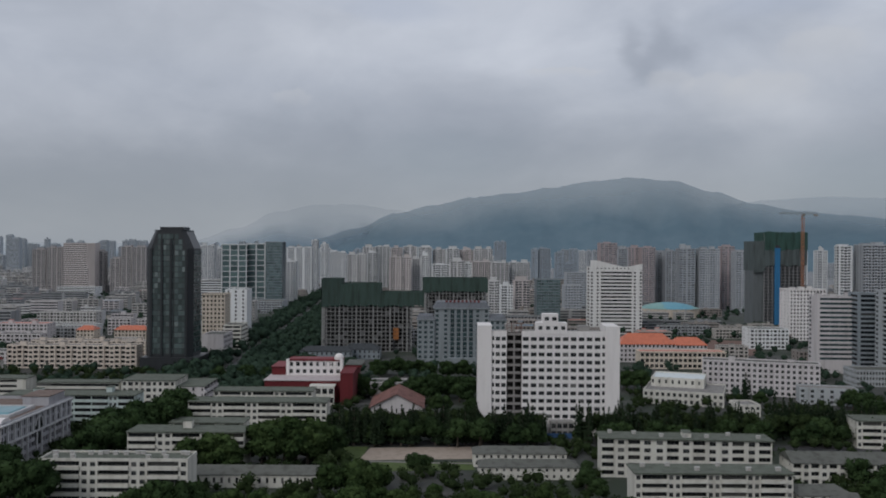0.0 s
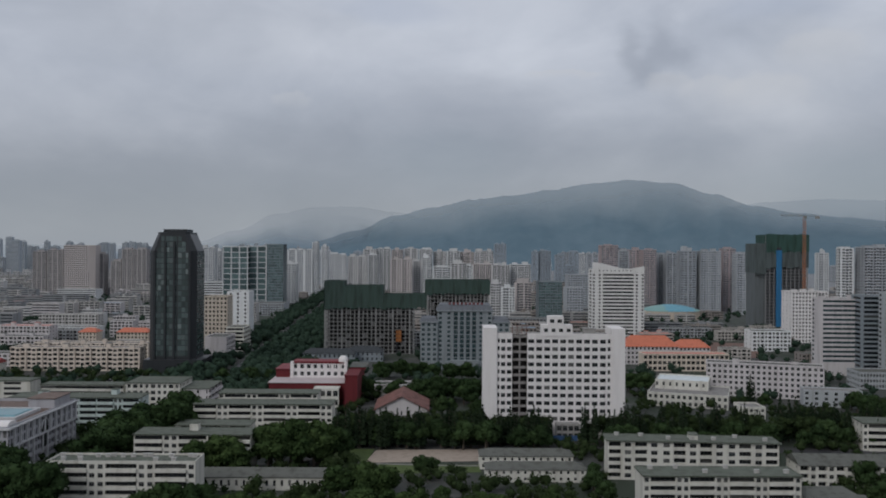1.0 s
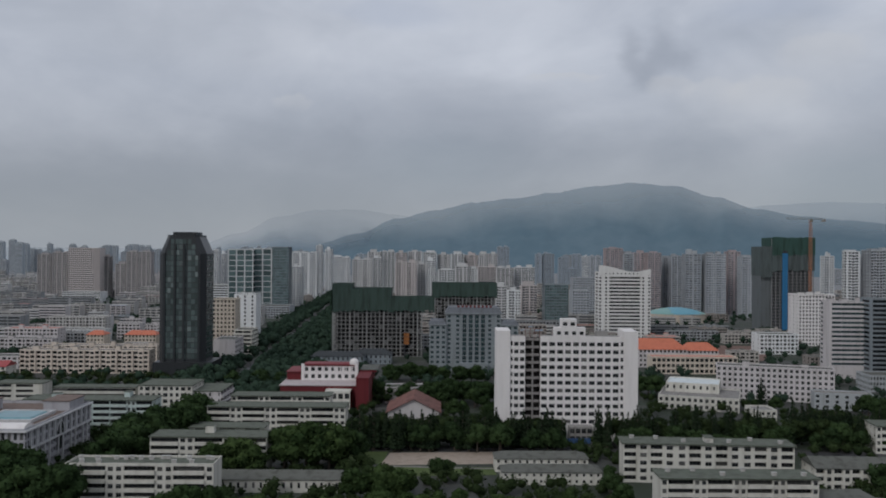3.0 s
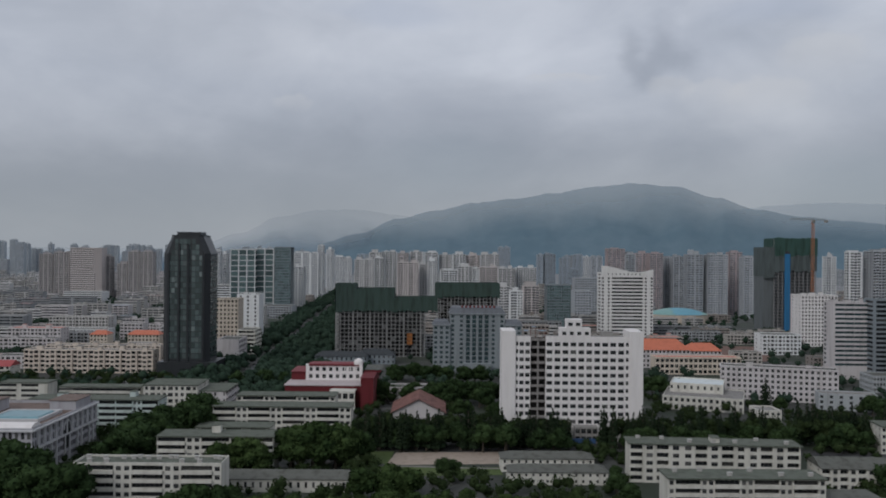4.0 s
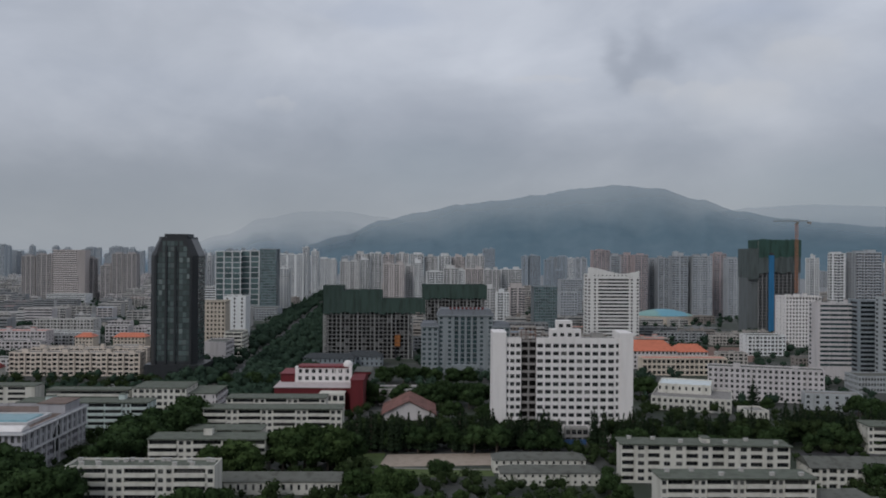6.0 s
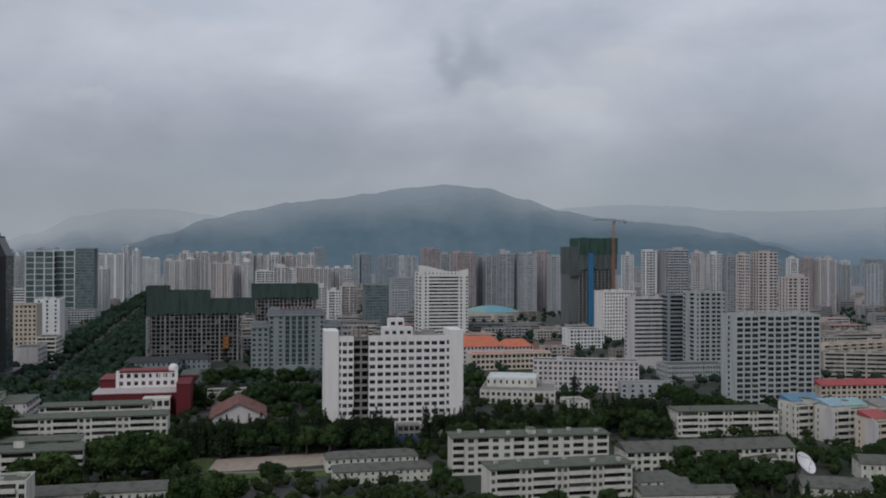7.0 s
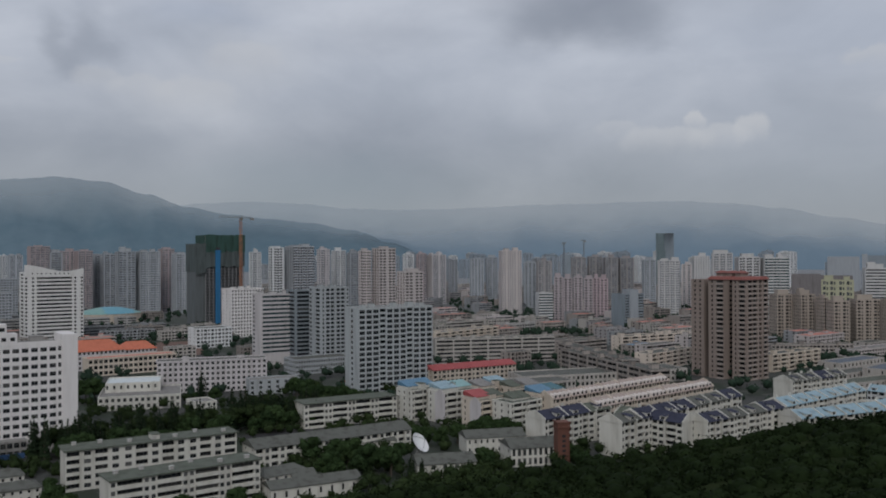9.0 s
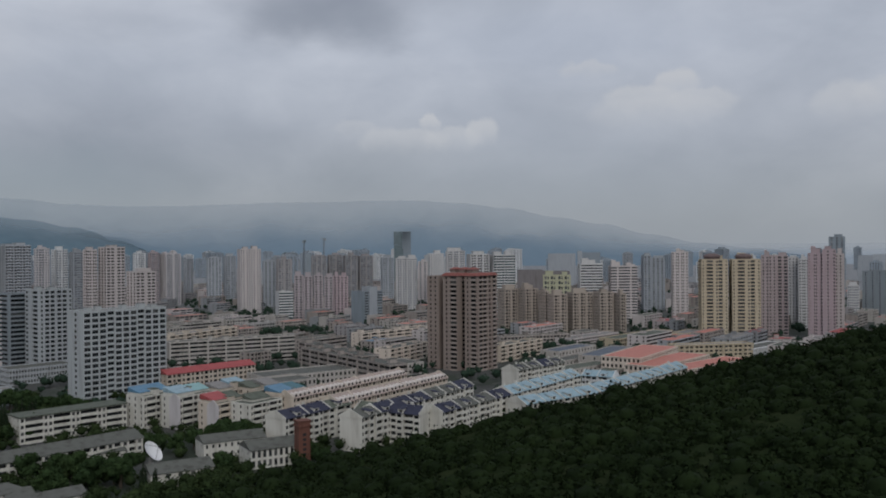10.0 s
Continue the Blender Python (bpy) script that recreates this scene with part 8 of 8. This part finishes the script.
def car(x, y, rot, colour):
    """A saloon: body, cabin glass, four wheels."""
    if colour not in CAR_MESHES:
        ob = thing("car", x, y, 0.06, rot, "%s saloon car on the asphalt road" % colour, "car", "cars")
        g = Geo()
        g.prism([(-2.2, -0.88), (2.2, -0.88), (2.2, 0.88), (-2.2, 0.88)], 0.32, 0.72, 0)
        g.prism([(-2.2, -0.88), (2.2, -0.88), (2.2, 0.88), (-2.2, 0.88)], 0.72, 0.92, 0, [(-2.05, -0.8), (2.1, -0.8), (2.1, 0.8), (-2.05, 0.8)])
        g.box(-0.75, -0.62, 1.38, 0.95, 0.62, 1.44, 0)
        part("body", g, [surface("car_" + colour, CAR_COLOURS[colour], rough=0.3, stain=0.1)], ob)
        c = Geo()
        c.prism([(-1.35, -0.78), (1.75, -0.78), (1.75, 0.78), (-1.35, 0.78)], 0.92, 1.38, 0, [(-0.75, -0.62), (0.95, -0.62), (0.95, 0.62), (-0.75, 0.62)])
        part("cabin_glass", c, [GLASS], ob)
        for wx in (-1.35, 1.4):
            for wy in (-0.8, 0.8):
                w = Geo()
                w.tube((wx, wy - 0.1, 0.32), (wx, wy + 0.1, 0.32), 0.32, 0.32, 10)
                part("wheel", w, [surface("tyre", (0.02, 0.02, 0.02))], ob)
        CAR_MESHES[colour] = ob
        return ob
    return copy_thing(CAR_MESHES[colour], pose(x, y, 0.06, 0, 0, rot))


def traffic():
    rng = random.Random(4)
    for k in range(34):
        y = 450 + rng.uniform(0, 1) ** 1.3 * 700
        side = rng.choice((-1, 1))
        car(road_x(y) + side * rng.choice((1.6, 3.7)), y, 92.3 + (180 if side < 0 else 0), rng.choice(("white", "white", "silver", "black", "grey", "red")))
    for k in range(12):
        car(rng.uniform(-330, -60), 548 + rng.choice((-4, 4)), 0, rng.choice(("white", "silver", "black", "grey")))


traffic()


def dish_antenna(x, y, z, r, label):
    """A large satellite dish on a braced mount, looking up to the south."""
    ob = thing("satellite_dish", x, y, 0, 0, label, "satellite dish")
    n = Vector(DISH_WAY).normalized()
    q = n.to_track_quat("Z", "Y")
    c = Vector((0, 0, z))
    g = Geo()
    m, k = 32, 8
    for sgn in (0.0, -0.08):
        for j in range(k):
            for i in range(m):
                pts = []
                for a, b in ((i, j), (i + 1, j), (i + 1, j + 1), (i, j + 1)):
                    rr, w = r * b / k, 2 * math.pi * a / m
                    pts.append(c + q @ Vector((rr * math.cos(w), rr * math.sin(w), 0.28 * rr * rr / r + sgn)))
                g.poly(pts if j else pts[1:])
    dish = part("reflector", g, [surface("dish_white", (0.72, 0.72, 0.72), rough=0.5, stain=0.15)], ob, smooth=True)
    f = Geo()
    tip = c + n * r * 0.85
    for i in range(3):
        w = 2 * math.pi * i / 3
        f.tube(c + q @ Vector((r * 0.9 * math.cos(w), r * 0.9 * math.sin(w), 0.25 * r)), tip, 0.07, 0.07, 5)
    f.tube(tip, tip + n * 0.5, 0.3, 0.25, 10)
    part("feed", f, [DARK_METAL], dish)
    p = Geo()
    for a in (-1.6, 1.6):
        p.tube((a, -1.2, 0), c - n * 0.3, 0.16, 0.12, 6)
        p.tube((a, 1.4, 0), c - n * 0.3, 0.16, 0.12, 6)
    p.box(-2.2, -1.8, 0, 2.2, 2.0, 0.5, 0)
    part("mount", p, [CONC], ob)


DISH_WAY = (0.30, -0.62, 0.55)


def brick_stack(x, y, rot, w, h, d=4.0):
    ob = thing("brick_tower", x, y, 0, rot, "square red brick tower with a flared head", "chimney")
    g = Geo()
    g.box(0, 0, 0, w, d, h - 2.4, 0)
    part("shaft", g, [BRICK], ob)
    c = Geo()
    c.box(-0.35, -0.35, h - 2.4, w + 0.35, d + 0.35, h - 1.8, 0)
    c.box(-0.1, -0.1, h - 1.8, w + 0.1, d + 0.1, h - 0.3, 0)
    c.box(-0.4, -0.4, h - 0.3, w + 0.4, d + 0.4, h, 0)
    part("head", c, [BRICK], ob)
    p = Geo()
    for k in range(6):
        p.box(w * 0.35, -0.02, 2 + k * (h - 6) / 6, w * 0.65, 0.02, 3.0 + k * (h - 6) / 6, 0)
    part("slit_window", p, [SHADE_DARK], ob, kind="stuff")


def hoarding(x0, y0, x1, y1, h, mat, label):
    """A sheet fence on posts."""
    L = math.hypot(x1 - x0, y1 - y0)
    ob = thing("site_fence", x0, y0, 0, math.degrees(math.atan2(y1 - y0, x1 - x0)), label, "fence")
    n = max(2, round(L / 3))
    g = Geo()
    g.box(0, -0.03, 0.15, L / n - 0.05, 0.03, h, 0)
    me = g.mesh("panel", [mat])
    p = Geo()
    p.box(-0.06, 0.03, 0, 0.06, 0.13, h + 0.1, 0)
    pm = p.mesh("post", [DARK_METAL])
    for i in range(n):
        for nm, m in (("panel", me), ("post", pm)):
            o = new(nm, m)
            o.parent = ob
            o.matrix_basis = Matrix.Translation((L * i / n, 0, 0))

patch("pavement", [(-25.0, 342.2), (28.5, 346.0), (25.7, 366.4), (-22.2, 363.4)], 0.10, TAN, "tan paved yard before the low houses")
patch("lawn", [(-41.2, 341.9), (-24.1, 345.0), (-23.0, 365.4), (-36.9, 365.1)], 0.08, GRASS, "bright mown lawn beside the yard", "lawn")
patch("lawn", [(-22.5, 325.1), (18.9, 328.3), (18.5, 339.5), (-19.4, 339.6)], 0.08, GRASS, "mown lawn behind trees", "lawn")
strip("pavement", [(-57.4, 324.5), (-43.7, 360.9), (-40.0, 388.0)], 5, 0.12, PAVING, "pale path between the blocks", category="pavement")
strip("pavement", [(-20.5, 340.5), (2.2, 338.3), (18.9, 337.7)], 1.6, 0.12, PAVING, "narrow pale path across the lawn", category="pavement")
strip("road", [(-60, 372), (230, 364)], 9, 0.05, ASPHALT, "narrow asphalt lane below the poplars")
hoarding(11.6, 381.2, 63.2, 382.4, 2.4, surface("fence_blue", (0.05, 0.11, 0.24), stain=0.3), "dark blue site fence below the white slab")
brick_stack(222.1, 243.6, -20.0, 4.7, 17.1, d=4.2)
dish_antenna(177.3, 271.5, 10.0, 4.1, "large white satellite dish on a concrete mount")
crane(379.2, 903.1, 0.0, 118.6, 8)
crane(1099.1, 1151.0, 0.0, 95.5, 60, 16.0, "thin grey tower crane in the far haze", (0.20, 0.22, 0.24))
crane(1195.0, 1197.0, 0.0, 100.4, 20, 14.0, "thin grey tower crane in the far haze", (0.20, 0.22, 0.24))
patch("bare_lot", [(215.2, 681.3), (255.2, 683.2), (285.0, 791.8), (244.2, 799.1)], 0.10, surface("red_earth", (0.17, 0.105, 0.085), stain=0.6, streak=False, grain=0.6), "bare reddish earth lot behind the school", "ground")
TAKEN.append((232, 720, 16.0))
TAKEN.append((245, 712, 16.0))
TAKEN.append((268, 738, 16.0))
TAKEN.append((264, 781, 16.0))
TAKEN.append((243, 956, 16.0))
TAKEN.append((270, 980, 16.0))
TAKEN.append((285, 966, 16.0))
TAKEN.append((282, 1060, 16.0))
TAKEN.append((303, 1061, 16.0))
grove("broad", -121.0, 346.8, -106.6, 402.3, 20, 16, 20, 6)
grove("broad", -127.1, 324.7, -116.7, 353.9, 9, 14, 18, 5)
grove("light", -83.3, 318.1, -67.6, 322.3, 5, 13, 16, 2.5)
grove("light", -62.8, 330.1, -38.3, 339.7, 10, 16, 20, 4)
grove("broad", -50.6, 345.9, -34.9, 343.0, 4, 13, 16, 3)
grove("broad", -60.6, 341.1, -34.8, 341.7, 4, 9, 13, 3)
grove("light", -32.2, 294.5, -10.6, 291.8, 7, 10, 13, 4)
grove("broad", -145.0, 285.0, -119.1, 275.9, 12, 13, 18, 6)
grove("broad", -153.0, 301.0, -141.0, 297.0, 7, 15, 20, 3)
grove("broad", -89.1, 259.1, -69.3, 270.2, 5, 9, 15, 3)
grove("broad", -82.2, 262.9, -69.0, 263.1, 2, 13, 15, 2)
grove("light", -63.4, 274.3, -31.8, 271.0, 7, 5, 8, 3)
grove("light", -31.8, 271.1, 2.4, 279.5, 9, 6, 10, 4)
grove("light", 2.4, 281.7, 55.3, 277.3, 11, 4, 8, 4)
tree("broad", -2.9, 319.6, 9)
tree("broad", 0.5, 324.8, 7)
grove("broad", 59.7, 323.4, 55.3, 277.5, 4, 5, 9, 2)
grove("broad", 59.8, 265.1, 112.9, 263.0, 7, 5, 9, 3)
grove("broad", -35.2, 478.9, 31.1, 469.1, 13, 10, 14, 10)
grove("broad", 2.9, 437.3, 28.6, 424.7, 5, 9, 13, 7)
grove("broad", -79.5, 440.7, -68.4, 424.3, 2, 9, 12, 3)
grove("poplar", -38.8, 366.7, 21.0, 368.5, 21, 14, 19, 3)
grove("poplar", 23.2, 374.3, 50.2, 371.1, 10, 14, 18, 2.5)
grove("poplar", 64.6, 372.7, 113.8, 374.2, 16, 13, 19, 3)
grove("poplar", 114.6, 377.1, 199.8, 388.2, 21, 13, 19, 4)
grove("broad", -38.0, 370.2, 48.2, 364.0, 14, 9, 13, 3)
grove("broad", 64.5, 364.4, 192.0, 372.7, 17, 8, 13, 4)
grove("broad", -52.6, 498.0, -32.9, 487.6, 5, 10, 14, 5)
grove("broad", -38.8, 565.4, 32.1, 546.3, 16, 9, 13, 12)
grove("broad", 4.3, 482.0, 28.8, 483.0, 6, 11, 15, 6)
grove("broad", 113.9, 521.6, 131.5, 505.5, 6, 10, 14, 5)
tree("poplar", 165.2, 459.3, 19)
grove("broad", 160.1, 461.3, 172.2, 458.0, 2, 7, 9, 3)
grove("broad", -117.5, 519.2, -98.5, 540.5, 6, 9, 13, 6)
gable(252.7, 451.1, 0.0, 10.9, 4.0, d=10, rise=1.8, fl=4, roof=ROOF_ORANGE, wall=CREAM, front="w", name="low_building", label="small house with faded orange roof", group="low houses")
grove("broad", 217.5, 436.1, 222.3, 389.4, 9, 9, 13, 5)
grove("broad", 213.1, 461.1, 224.2, 447.7, 5, 9, 12, 4)
grove("poplar", 150.9, 394.0, 180.4, 375.6, 9, 15, 19, 3)
grove("broad", 149.6, 306.8, 167.0, 287.2, 7, 9, 12, 5)
grove("broad", 135.6, 280.4, 168.4, 273.8, 7, 8, 12, 5)
grove("broad", 196.2, 310.4, 235.3, 289.8, 10, 8, 11, 4)
grove("broad", 210.3, 434.1, 227.7, 407.0, 6, 8, 12, 5)
grove("poplar", 170.6, 392.0, 184.9, 387.2, 4, 13, 17, 3)
grove("broad", 224.5, 242.4, 231.2, 225.6, 5, 5, 9, 4)
grove("broad", 105.8, 246.5, 136.0, 217.7, 7, 6, 10, 4)
grove("light", 120.2, 244.7, 161.6, 212.1, 9, 4, 7, 3)
tree("broad", 177.6, 284.6, 9)
tree("broad", 198.2, 259.1, 9)
tree("broad", 197.4, 255.7, 8)
tree("broad", 166.5, 274.4, 8)
grove("poplar", 169.6, 264.3, 169.5, 253.5, 2, 7, 10, 2)
grove("broad", 225.9, 307.5, 260.6, 272.9, 9, 8, 11, 5)
OPEN = [(-28, 323, 30, 367), (-38, 342, -23, 364), (-60, 366, 230, 371), (18, 322, 60, 347), (166, 269, 250, 273)]
HEDGES = [(142, 190, 291, 321, 26, 1, 4), (100, 129, 287, 301, 22, 1, 4), (154, 189, 246, 252, 30, 1, 4), (-430, -160, 533, 540, 110, 1, 3), (-430, -160, 556, 562, 110, 1, 4), (-40, 23, 376, 384, 150, 2, 10), (25, 51, 376, 384, 70, 2, 9), (68, 203, 376, 384, 200, 2, 10), (120, 200, 190, 240, 160, 1, 5), (90, 150, 215, 250, 90, 1, 5)]

hill_woods()
town_fill()
near_greens()
gap_trees()
